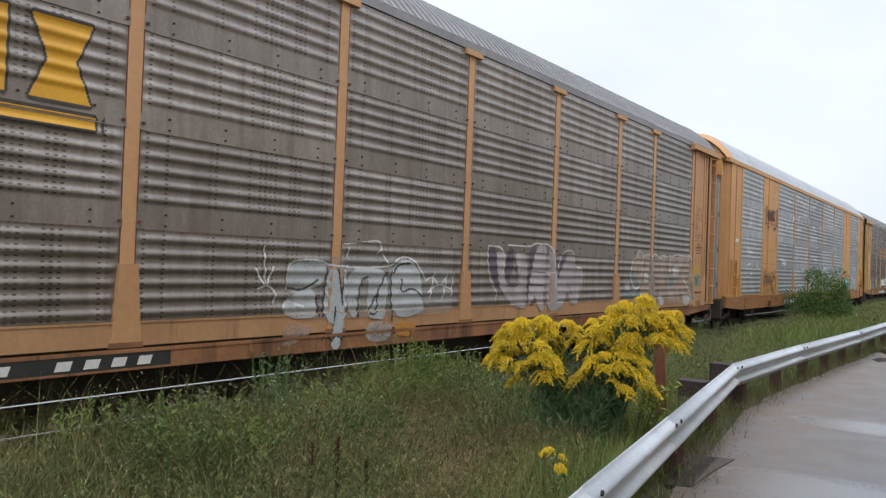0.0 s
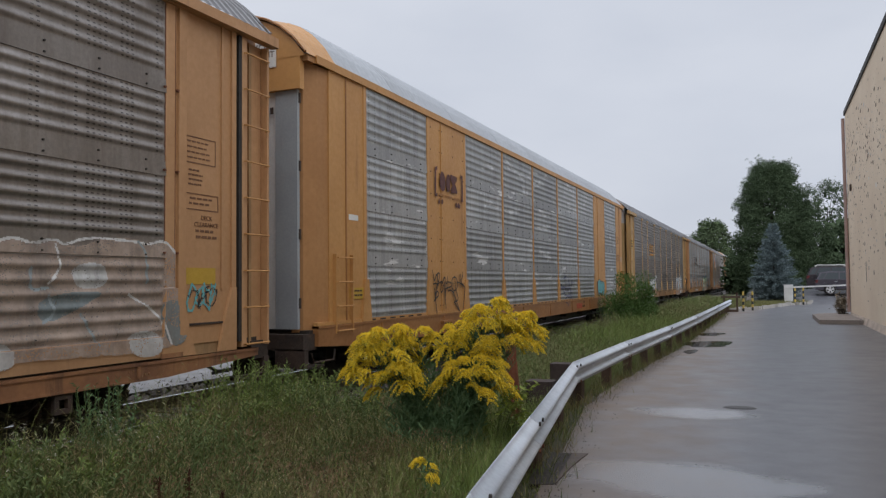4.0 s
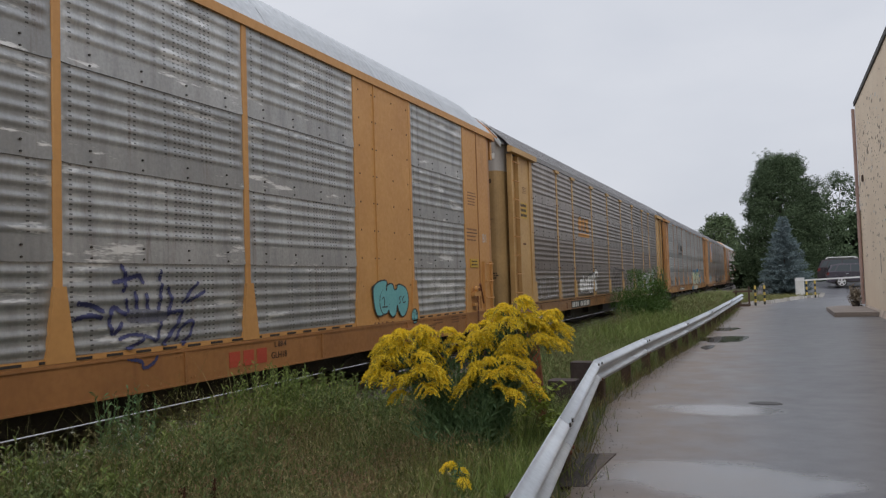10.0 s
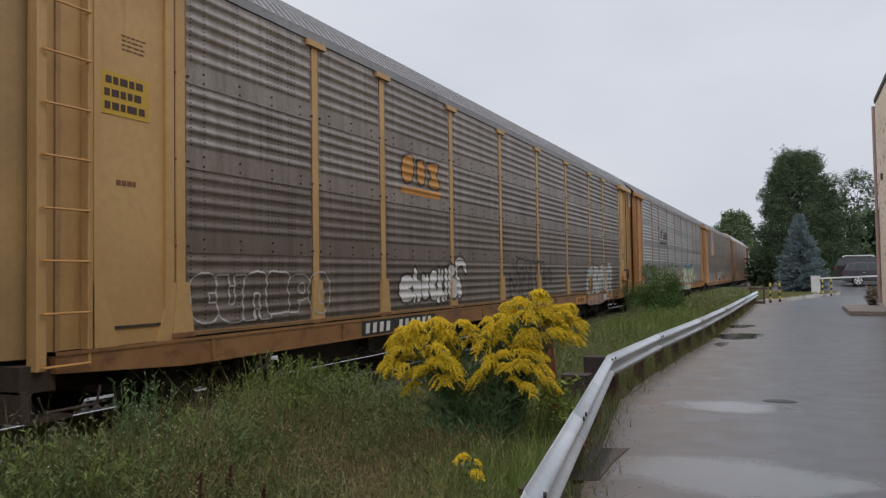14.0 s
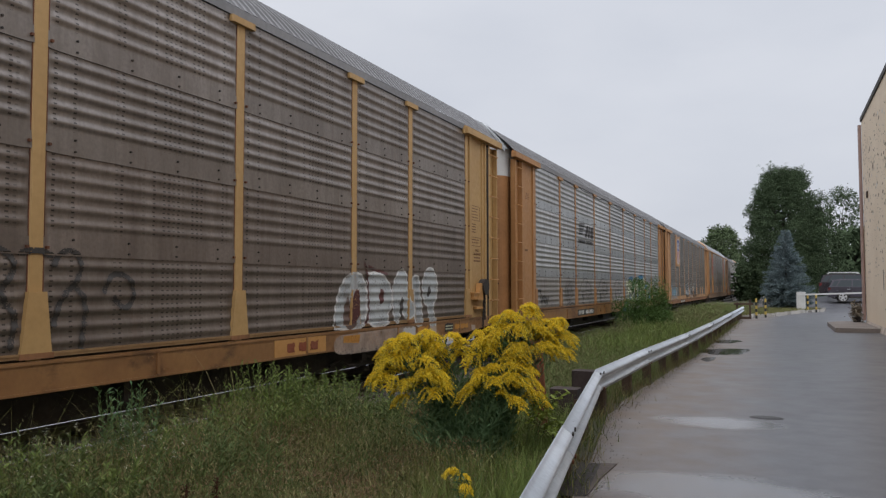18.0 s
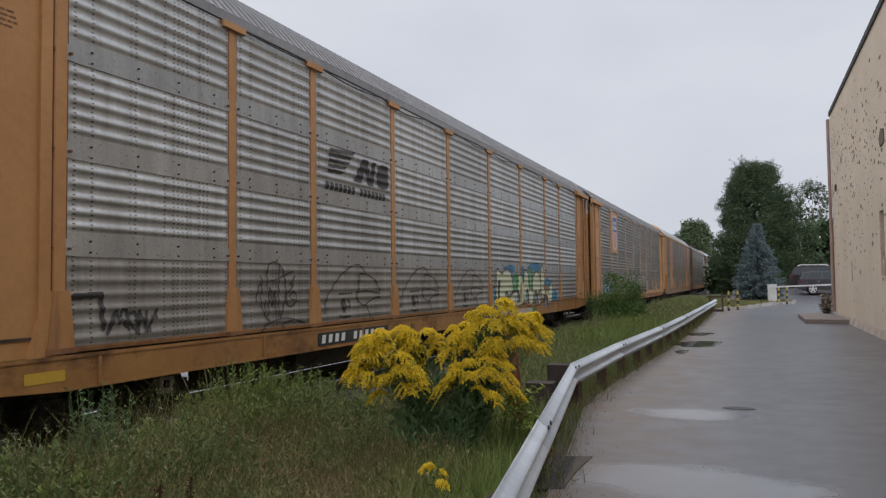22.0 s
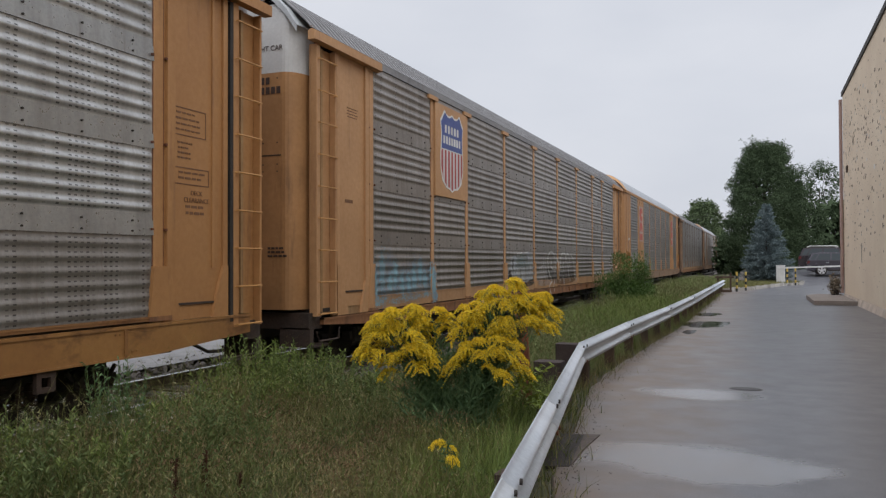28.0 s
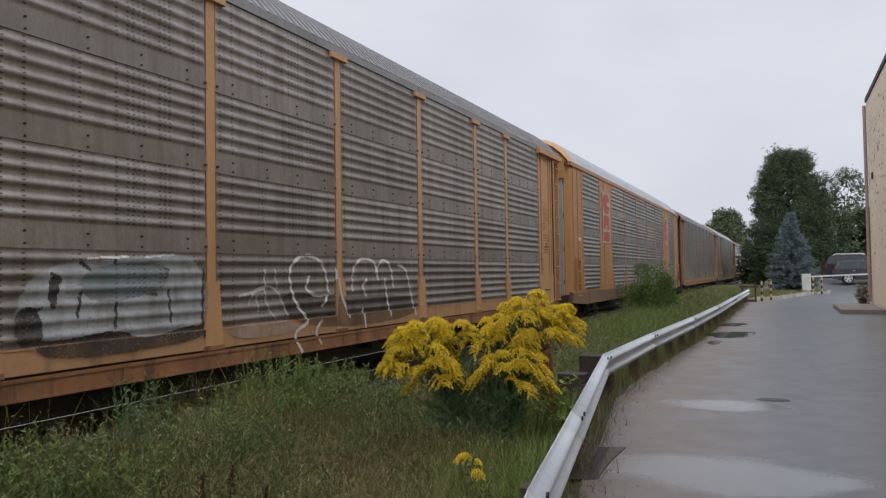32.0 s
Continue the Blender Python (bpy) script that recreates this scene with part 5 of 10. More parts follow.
w.put(w.stroke(rounded([(16.46, 1.63), (16.92, 1.62)], False), 0.022), "violet")
w.put(w.stroke(rounded([(16.42, 1.41), (16.89, 1.4)], False), 0.022), "violet")
w.put(w.stroke(rounded([(17.8, 1.41), (17.95, 1.24)], False), 0.022), "violet")
w.put(w.stroke(rounded([(16.89, 1.28), (16.86, 1.06)], False), 0.022), "violet")
w.lay(car_a, P, "graffiti", "pale lilac-grey letters with dark violet shadows and white edges", worn=0.05)

w = Wall(20.29, 24.93, 0.69, 2.28)
w.dust(rounded([(20.71, 1.85), (20.86, 1.97), (21.01, 2), (21.07, 2.11), (21.21, 2.15), (21.35, 2.08), (21.38, 2), (21.55, 2.09), (21.78, 2.06), (21.87, 2), (22.06, 2.09), (22.31, 2.05), (22.42, 1.99), (22.6, 2.1), (22.8, 2.03), (23.03, 2.1), (23.28, 2.01), (23.66, 2.14), (24.08, 2.14), (24.22, 2.08), (24.53, 2.13), (24.65, 1.97), (24.61, 1.51), (24.72, 1.17), (24.61, 0.93), (22.38, 1), (21.44, 0.98), (21.23, 0.96), (20.8, 1.34), (20.7, 1.57)]), "pink", 0.8)
w.dust(rounded([(20.7, 1.74), (20.9, 1.68), (21.14, 1.44), (21.27, 1.2), (21.26, 0.96), (21.1, 1.21), (20.8, 1.36)]), "mist", 0.75)
w.dust(rounded([(21.76, 1.94), (21.89, 1.87), (22.08, 1.15), (22.1, 0.83), (21.78, 0.79), (21.81, 1.17)]), "mist", 0.75)
w.dust(rounded([(22.83, 1.5), (23.16, 1.6), (23.67, 1.6), (23.41, 1.47), (22.93, 1.28)]), "mist", 0.75)
w.dust(rounded([(24.38, 1.51), (24.76, 1.46), (24.81, 1), (24.45, 0.98)]), "mist", 0.75)
w.dust(rounded([(20.44, 1.3), (21.18, 1.26), (21.23, 1.08), (20.42, 1.11)]), "mist", 0.75)
w.dust(rounded([(23.22, 1.86), (23.65, 1.89), (23.68, 1.63), (23.27, 1.62)]), "white", 0.85)
w.dust(rounded([(21.4, 1.66), (21.7, 1.68), (21.72, 1.46), (21.44, 1.46)]), "white", 0.85)
w.dust(rounded([(20.41, 1.45), (20.64, 1.46), (20.66, 1.27), (20.44, 1.27)]), "white", 0.85)
w.dust(rounded([(22.24, 1.16), (22.6, 1.17), (22.63, 0.93), (22.29, 0.94)]), "white", 0.85)
w.dust(rounded([(23.9, 1.17), (24.39, 1.17), (24.42, 0.89), (23.96, 0.91)]), "white", 0.85)
w.put(w.stroke(rounded([(20.75, 1.8), (20.78, 1.94), (21.01, 1.99), (21.07, 2.1), (21.21, 2.16), (21.35, 2.08), (21.38, 1.99), (21.55, 2.09), (21.73, 2.06)], False), 0.026), "white")
w.put(w.stroke(rounded([(20.7, 1.6), (20.8, 1.4), (20.99, 1.31), (21.18, 1.35)], False), 0.026), "white")
w.put(w.stroke(rounded([(21.85, 2), (22.06, 2.11), (22.31, 2.05), (22.39, 1.99), (22.58, 2.1), (22.82, 2.03), (23.03, 2.1), (23.16, 2.03), (23.4, 2.13), (24.08, 2.11), (24.22, 2.08), (24.45, 2.15), (24.62, 2.01)], False), 0.026), "white")
w.put(w.stroke(rounded([(21.35, 2.05), (21.36, 1.68), (21.3, 1.62)], False), 0.026), "white")
w.put(w.stroke(rounded([(20.75, 1.8), (20.7, 1.6)], False), 0.026), "white")
w.put(w.stroke(rounded([(23.05, 2.04), (23.13, 1.82), (22.98, 1.68)], False), 0.026), "white")
w.put(w.stroke(rounded([(23.94, 1.56), (24.38, 1.35), (24.53, 1.02)], False), 0.026), "white")
w.put(w.stroke(rounded([(22.39, 1.96), (22.41, 1.14)], False), 0.03), "mist")
w.put(w.stroke(rounded([(24.08, 2.11), (24.2, 2), (24.2, 1.68)], False), 0.03), "mist")
w.put(w.stroke(rounded([(22.8, 1.82), (22.78, 1.61), (22.98, 1.64)], False), 0.03), "mist")
w.put(w.stroke(rounded([(22.98, 1.57), (23.07, 1.39), (22.92, 1.32)], False), 0.03), "mist")
w.put(w.stroke(rounded([(23.35, 1.38), (23.54, 1.07)], False), 0.03), "mist")
w.put(w.stroke(rounded([(21.84, 1.17), (21.71, 1.43), (21.7, 2)], False), 0.03), "mist")
w.put(w.stroke(rounded([(21.96, 2.01), (22.05, 1.29), (21.93, 1.21)], False), 0.03), "mist")
w.lay(car_a, P, "graffiti", "faded peach bubble letters with white edges and teal shadows", worn=0.08)
piece("notice", Shape().box(0.0, 0.005, 24.76, 25.32, 1.66, 1.85).mesh("notice", SIGN_YELLOW), car_a, label="faded yellow notice")
w = Wall(24.75, 25.45, 1.25, 1.75)
w.scrawl(24.85, 25.35, 1.36, 1.66, 4, 0.025, "cyan", 21).scrawl(24.87, 25.33, 1.38, 1.64, 3, 0.014, "black", 22).lay(car_a, P, "graffiti", "small teal and black tag", 0.009)
w = Wall(7.2, 8.75, 2.7, 3.8)
w.put(w.rect(8.08, 8.62, 2.98, 3.66) & (np.abs(w.Y - 8.35) < 0.12 + 0.42 * np.abs(w.Z - 3.32)), "gold").put(w.rect(7.2, 8.66, 2.77, 2.88), "gold").put(w.rect(7.25, 7.5, 2.98, 3.66), "gold").put(w.rect(7.65, 7.9, 2.98, 3.66), "gold")
w.put(w.grow(w.paint >= 0, 0.03) & (w.paint < 0), "soft").lay(car_a, P, "emblem", "yellow emblem of plain block shapes")
sill_marks(car_a, ((16.3, 17.2, 0.66, 0.8, "rack_gold"), (19.5, 20.0, 0.7, 0.82, "rack_gold"), (18.42, 18.58, 0.66, 0.79, "rust_red"), (18.64, 18.8, 0.66, 0.79, "rust_red"), (18.86, 19.02, 0.66, 0.79, "rust_red"), (20.62, 20.92, 0.65, 0.83, "black"), (20.98, 21.3, 0.65, 0.83, "black")))
number_patch(car_a, 7.0, 9.5, 0.665, 0.815, 9, x=0.050)
# silver car
w = Wall(4.34, 6.32, 0.88, 2.01)
w.put(w.stroke(rounded([(4.46, 1.89), (4.5, 1.82), (4.55, 1.7)], False), 0.03), "black")
w.put(w.stroke(rounded([(4.51, 1.63), (4.62, 1.65), (4.73, 1.62), (4.94, 1.7), (4.91, 1.61), (4.86, 1.54), (4.9, 1.46), (4.96, 1.48), (5.01, 1.61)], False), 0.03), "black")
w.put(w.stroke(rounded([(4.57, 1.7), (4.62, 1.78), (4.74, 1.85), (4.82, 1.84), (4.82, 1.77), (4.76, 1.67), (4.65, 1.55), (4.59, 1.36)], False), 0.03), "black")
w.put(w.stroke(rounded([(4.71, 1.84), (4.7, 1.74), (4.76, 1.62), (4.7, 1.54)], False), 0.03), "black")
w.put(w.stroke(rounded([(4.57, 1.54), (4.62, 1.26), (4.69, 1)], False), 0.03), "black")
w.put(w.stroke(rounded([(4.54, 1.3), (4.62, 1.35), (4.79, 1.4), (4.7, 1.52), (4.62, 1.4)], False), 0.03), "black")
w.put(w.stroke(rounded([(4.93, 1.64), (5.01, 1.71), (5.09, 1.78), (5.12, 1.71), (5.06, 1.61), (5.08, 1.53), (5.11, 1.32), (5.14, 1.14)], False), 0.03), "black")
w.put(w.stroke(rounded([(5.15, 1.63), (5.24, 1.68), (5.41, 1.65)], False), 0.028), "black")
w.put(w.stroke(rounded([(5.24, 1.76), (5.24, 1.47), (5.34, 1.51), (5.51, 1.48), (5.57, 1.37)], False), 0.028), "black")
w.put(w.stroke(rounded([(5.43, 1.62), (5.48, 1.73), (5.58, 1.78), (5.72, 1.75), (5.79, 1.64), (5.75, 1.53), (5.61, 1.48), (5.49, 1.51), (5.43, 1.62)], False), 0.028), "black")
w.put(w.stroke(rounded([(5.51, 1.65), (5.52, 1.48), (5.75, 1.22), (5.96, 0.98)], False), 0.028), "black")
w.put(w.stroke(rounded([(5.63, 1.67), (5.68, 1.5), (5.86, 1.28), (5.54, 1.26), (5.68, 1.21), (5.85, 1.07)], False), 0.028), "black")
w.put(w.stroke(rounded([(5.74, 1.66), (5.94, 1.65), (6.17, 1.57), (6.2, 1.55), (6.15, 1.3), (6.06, 0.99)], False), 0.028), "black")
w.put(w.stroke(rounded([(5.93, 1.83), (5.92, 1.55)], False), 0.028), "black")
w.put(w.stroke(rounded([(6.05, 1.88), (6.07, 1.75), (5.94, 1.69), (6.2, 1.55)], False), 0.028), "black")
w.put(w.stroke(rounded([(5.15, 1.68), (5.11, 1.37)], False), 0.028), "black")
w.put(w.stroke(rounded([(5.08, 1.53), (5.21, 1.55), (5.41, 1.57)], False), 0.028), "black")
w.lay(car_b, [], "graffiti", "black looping spray tag", 0.036, worn=0)

w = Wall(4.51, 6.27, 3.12, 4.10)
w.put(w.polygon([(4.64, 3.95), (4.77, 3.98), (4.76, 3.9), (4.71, 3.9), (4.69, 3.44), (4.76, 3.44), (4.75, 3.37), (4.63, 3.37)]), "maroon")
w.put(w.polygon([(6.01, 3.96), (6.14, 3.95), (6.15, 3.38), (6.02, 3.38), (6.03, 3.44), (6.08, 3.44), (6.08, 3.87), (6.01, 3.88)]), "maroon")
w.put(w.oval(5.02, 3.7, 0.16, 0.2, 2), "maroon")
w.put(w.polygon(rounded([(5.22, 3.85), (5.42, 3.91), (5.44, 3.54), (5.23, 3.51)])), "maroon")
w.put(w.polygon([(5.45, 3.9), (5.82, 3.88), (5.8, 3.8), (5.7, 3.73), (5.83, 3.59), (5.82, 3.53), (5.46, 3.52), (5.47, 3.59), (5.57, 3.68), (5.44, 3.82)]), "maroon")
w.put(w.oval(4.85, 3.29, 0.05, 0.05, 2), "maroon")
w.put(w.oval(5, 3.29, 0.05, 0.05, 2), "maroon")
w.put(w.oval(5.76, 3.28, 0.06, 0.05, 2), "maroon")
w.put(w.oval(5.91, 3.28, 0.07, 0.06, 2), "maroon")
w.put(w.polygon([(4.84, 3.45), (5.09, 3.44), (5.09, 3.4), (4.84, 3.4)]), "faint_brown")
w.put(w.polygon([(5.14, 3.44), (5.54, 3.44), (5.54, 3.4), (5.14, 3.4)]), "faint_brown")
w.put(w.polygon([(5.61, 3.44), (5.94, 3.44), (5.94, 3.39), (5.6, 3.4)]), "faint_brown")
w.lay(car_b, [], "emblem", "dark bracketed emblem of plain shapes", 0.036)

w = Wall(14.39, 16.39, 0.77, 2.03)
w.put(w.stroke(rounded([(14.97, 1.75), (15.12, 1.78), (15.3, 1.83), (15.34, 1.75)], False), 0.045), "navy")
w.put(w.stroke(rounded([(15.07, 1.91), (15.12, 1.81), (15.09, 1.67)], False), 0.045), "navy")
w.put(w.stroke(rounded([(14.54, 1.56), (14.7, 1.54), (14.83, 1.48)], False), 0.045), "navy")
w.put(w.stroke(rounded([(14.51, 1.42), (14.67, 1.45), (14.8, 1.42)], False), 0.045), "navy")
w.put(w.stroke(rounded([(14.93, 1.26), (14.9, 1.37), (14.94, 1.54), (15.11, 1.42), (15.37, 1.38), (15.69, 1.42), (15.93, 1.45), (15.81, 1.29), (15.6, 1.11)], False), 0.045), "navy")
w.put(w.stroke(rounded([(14.97, 1.26), (15.06, 1.35)], False), 0.045), "navy")
w.put(w.stroke(rounded([(15.24, 1.64), (15.26, 1.47), (15.3, 1.38)], False), 0.045), "navy")
w.put(w.stroke(rounded([(15.39, 1.63), (15.4, 1.46), (15.49, 1.4), (15.57, 1.48), (15.6, 1.72)], False), 0.045), "navy")
w.put(w.stroke(rounded([(15.59, 1.86), (15.58, 1.78)], False), 0.045), "navy")
w.put(w.stroke(rounded([(15.7, 1.68), (15.76, 1.53), (15.69, 1.45)], False), 0.045), "navy")
w.put(w.stroke(rounded([(15.91, 1.53), (16.04, 1.65), (16.15, 1.74)], False), 0.035), "navy")
w.put(w.stroke(rounded([(15.98, 1.53), (16.27, 1.64)], False), 0.035), "navy")
w.put(w.stroke(rounded([(15.77, 1.14), (15.9, 1.29), (16.08, 1.35), (16.03, 1.19), (15.85, 1.08)], False), 0.035), "navy")
w.put(w.stroke(rounded([(15.02, 1.2), (15.18, 1.24), (15.41, 1.2), (15.52, 1.12), (15.59, 1.36)], False), 0.035), "navy")
w.put(w.stroke(rounded([(15.11, 1.1), (15.29, 1.15), (15.33, 1.18)], False), 0.035), "navy")
w.put(w.stroke(rounded([(15.1, 1), (15.29, 0.96), (15.29, 0.87), (15.46, 0.94), (15.48, 0.99)], False), 0.035), "navy")
w.put(w.stroke(rounded([(15.11, 1.58), (15.16, 1.41)], False), 0.035), "navy")
w.dust(rounded([(15.11, 1.5), (15.69, 1.45), (15.69, 1.33), (15.11, 1.33)]), "navy", 0.5)
w.lay(car_b, [4.36, 6.33, 8.93, 11.60, 14.33, 17.05], "graffiti", "dark blue scribbled tag", worn=0.02)

w = Wall(20.02, 21.54, 1.00, 1.84)
w.put(w.stroke(rounded([(20.14, 1.61), (20.37, 1.71), (20.66, 1.72), (20.59, 1.6), (20.61, 1.24), (20.48, 1.17), (20.24, 1.16), (20.14, 1.61)], False), 0.05), "black")
w.put(w.stroke(rounded([(20.61, 1.64), (20.85, 1.67), (20.88, 1.55), (21.01, 1.56), (21.03, 1.66), (21.3, 1.61), (21.41, 1.5), (21.42, 1.32), (21.33, 1.17), (21.19, 1.1), (21.07, 1.19), (20.99, 1.36), (20.94, 1.15), (20.8, 1.12), (20.7, 1.21), (20.66, 1.35), (20.61, 1.64)], False), 0.05), "black")
w.put(w.polygon(rounded([(20.14, 1.61), (20.37, 1.71), (20.66, 1.72), (20.59, 1.6), (20.61, 1.24), (20.48, 1.17), (20.24, 1.16)])), "cyan")
w.put(w.polygon(rounded([(20.61, 1.64), (20.85, 1.67), (20.88, 1.55), (21.01, 1.56), (21.03, 1.66), (21.3, 1.61), (21.41, 1.5), (21.42, 1.32), (21.33, 1.17), (21.19, 1.1), (21.07, 1.19), (20.99, 1.36), (20.94, 1.15), (20.8, 1.12), (20.7, 1.21), (20.66, 1.35)])), "cyan")
w.put(w.oval(20.54, 1.37, 0.17, 0.21, 2), "black")
w.put(w.oval(20.55, 1.38, 0.16, 0.2, 2), "cyan")
w.put(w.stroke(rounded([(20.48, 1.43), (20.54, 1.47), (20.54, 1.31)], False), 0.02), "black")
w.put(w.stroke(rounded([(20.47, 1.29), (20.64, 1.29)], False), 0.02), "black")
w.put(w.stroke(rounded([(21.14, 1.45), (21.05, 1.43), (21.14, 1.36), (21.07, 1.33)], False), 0.02), "black")
w.put(w.stroke(rounded([(21.26, 1.45), (21.19, 1.41), (21.23, 1.33), (21.31, 1.36)], False), 0.02), "black")
w.lay(car_b, [], "graffiti", "turquoise rounded tag letters outlined in black", 0.036, worn=0)
w = Wall(20.0, 21.0, 0.86, 1.08)
w.scrawl(20.05, 20.9, 0.9, 1.03, 6, 0.022, "maroon", 45).lay(car_b, [], "graffiti", "small dark scribble on the sill", 0.034)
w = Wall(21.45, 21.85, 0.95, 1.3)
w.put(w.oval(21.64, 1.11, 0.135, 0.135, 2), "black").put(w.oval(21.64, 1.11, 0.115, 0.115, 2), "cyan").put(w.stroke([(21.565, 1.155), (21.6, 1.185), (21.6, 1.05)], 0.016) | w.stroke([(21.565, 1.05), (21.635, 1.05)], 0.016) | w.stroke([(21.715, 1.14), (21.69, 1.18), (21.66, 1.15), (21.68, 1.115), (21.715, 1.14), (21.705, 1.04)], 0.016), "black")
w.lay(car_b, [], "graffiti", "small round turquoise tag", 0.056)
for k in range(3):
    piece("sill_mark", Shape().box(0.046, 0.05, 16.62 + 0.26 * k, 16.82 + 0.26 * k, 0.74, 0.92).mesh("sill_mark", SPRAY["red"]), car_b, label="faded red block on the sill")
words("L 89-4", 0.10, DARK_LETTER, car_b, (0.058, 17.62, 0.91), name="stencil")
words("GLH18", 0.115, DARK_LETTER, car_b, (0.05, 17.6, 0.77), name="stencil")
words("LD LMT 60000", 0.11, DARK_LETTER, car_b, (0.05, 11.3, 0.77), wide=0.8)
number_patch(car_b, 7.3, 9.67, 0.67, 0.89, 11)
s = Shape()
for zz in (0.64, 0.77):
    s.box(0.046, 0.05, 10.35, 10.65, zz, zz + 0.012)
for q in (10.35, 10.64):
    s.box(0.046, 0.05, q, q + 0.012, 0.64, 0.78)
s.box(0.046, 0.05, 10.48, 10.52, 0.66, 0.74)
piece("stencil", s.mesh("stencil", DARK_LETTER), car_b)
words("B1", 0.27, WHITE_THIN, car_b, (0.004, 25.42, 2.52), name="deck_mark")
for y, z, n, wide_by in ((22.0, 0.90, 2, 0.62), (22.45, 0.98, 2, 0.42), (23.3, 1.0, 3, 0.38), (23.85, 1.0, 2, 0.26), (22.55, 0.76, 1, 0.6), (6.0, 0.96, 3, 0.5)):
    bars(car_b, STENCIL, y, z, n, wide_by, 0.022, 0.05, 0.050, int(10 * y))
for y in (4.95, 21.3):
    s = Shape().box(0.045, 0.12, y - 0.12, y + 0.36, 0.86, 0.90)
    s.box(0.045, 0.11, y - 0.10, y - 0.06, 0.68, 0.86)
    s.box(0.045, 0.11, y + 0.30, y + 0.34, 0.68, 0.86)
    bracket = piece("tie_bracket", s.mesh("tie_bracket", ORANGE), car_b, label="orange sill bracket with a dark pocket")
    piece("pocket", Shape().box(0.045, 0.052, y - 0.06, y + 0.30, 0.68, 0.86).mesh("pocket", BLACK), bracket)
# third car
w = Wall(1.9, 5.1, 1.0, 1.95)
w.piece_row("cunipo", 2.0, 4.7, 1.15, 1.78, None, "grey", None, None, 51, 0.022, 0.0)
w.lay(car_c, P, "graffiti", "thin white outlined letters")
w = Wall(6.69, 9.84, 1.06, 2.14)
w.put(w.stroke(rounded([(6.81, 1.39), (6.86, 1.56), (6.96, 1.65), (7.16, 1.68), (7.31, 1.64), (7.36, 1.52), (7.25, 1.46), (7.1, 1.46), (7.29, 1.42), (7.35, 1.34), (7.29, 1.25), (7.08, 1.22), (6.92, 1.24), (6.81, 1.39)], False), 0.09), "soft")
w.put(w.stroke(rounded([(7.35, 1.64), (7.38, 1.78), (7.43, 1.81), (7.5, 1.74), (7.48, 1.57), (7.59, 1.59), (7.66, 1.55), (7.64, 1.27), (7.55, 1.2), (7.49, 1.23), (7.43, 1.4), (7.42, 1.22), (7.36, 1.19), (7.33, 1.4), (7.35, 1.64)], False), 0.09), "soft")
w.put(w.stroke(rounded([(7.68, 1.64), (7.73, 1.7), (7.82, 1.67), (7.85, 1.59), (7.9, 1.7), (7.96, 1.67), (7.95, 1.32), (7.87, 1.25), (7.73, 1.25), (7.67, 1.33), (7.68, 1.64)], False), 0.09), "soft")
w.put(w.stroke(rounded([(7.99, 1.58), (8.05, 1.72), (8.17, 1.76), (8.3, 1.72), (8.31, 1.57), (8.17, 1.47), (8.32, 1.4), (8.27, 1.24), (8.17, 1.22), (7.99, 1.28), (7.99, 1.58)], False), 0.09), "soft")
w.put(w.stroke(rounded([(8.38, 1.78), (8.44, 1.81), (8.44, 1.54), (8.51, 1.77), (8.57, 1.8), (8.59, 1.57), (8.48, 1.43), (8.65, 1.33), (8.6, 1.18), (8.51, 1.18), (8.46, 1.33), (8.38, 1.17), (8.27, 1.16), (8.32, 1.44), (8.38, 1.78)], False), 0.09), "soft")
w.put(w.stroke(rounded([(8.65, 1.79), (8.76, 1.81), (8.78, 1.64), (8.73, 1.18), (8.64, 1.21), (8.65, 1.79)], False), 0.09), "soft")
w.put(w.stroke(rounded([(8.82, 1.84), (8.94, 1.87), (9.1, 1.81), (9.08, 1.67), (8.91, 1.62), (9.18, 1.56), (9.18, 1.31), (9, 1.22), (8.88, 1.26), (8.8, 1.25), (8.82, 1.84)], False), 0.09), "soft")
w.put(w.stroke(rounded([(9.15, 1.85), (9.18, 1.98), (9.43, 2.02), (9.67, 1.9), (9.72, 1.7), (9.6, 1.7), (9.54, 1.86), (9.3, 1.85), (9.2, 1.7), (9.4, 1.56), (9.46, 1.26), (9.3, 1.21), (9.23, 1.3), (9.15, 1.85)], False), 0.09), "soft")
w.put(w.polygon(rounded([(6.81, 1.39), (6.86, 1.56), (6.96, 1.65), (7.16, 1.68), (7.31, 1.64), (7.36, 1.52), (7.25, 1.46), (7.1, 1.46), (7.29, 1.42), (7.35, 1.34), (7.29, 1.25), (7.08, 1.22), (6.92, 1.24)])), "white")
w.put(w.polygon(rounded([(7.35, 1.64), (7.38, 1.78), (7.43, 1.81), (7.5, 1.74), (7.48, 1.57), (7.59, 1.59), (7.66, 1.55), (7.64, 1.27), (7.55, 1.2), (7.49, 1.23), (7.43, 1.4), (7.42, 1.22), (7.36, 1.19), (7.33, 1.4)])), "white")
w.put(w.polygon(rounded([(7.68, 1.64), (7.73, 1.7), (7.82, 1.67), (7.85, 1.59), (7.9, 1.7), (7.96, 1.67), (7.95, 1.32), (7.87, 1.25), (7.73, 1.25), (7.67, 1.33)])), "white")
w.put(w.polygon(rounded([(7.99, 1.58), (8.05, 1.72), (8.17, 1.76), (8.3, 1.72), (8.31, 1.57), (8.17, 1.47), (8.32, 1.4), (8.27, 1.24), (8.17, 1.22), (7.99, 1.28)])), "white")
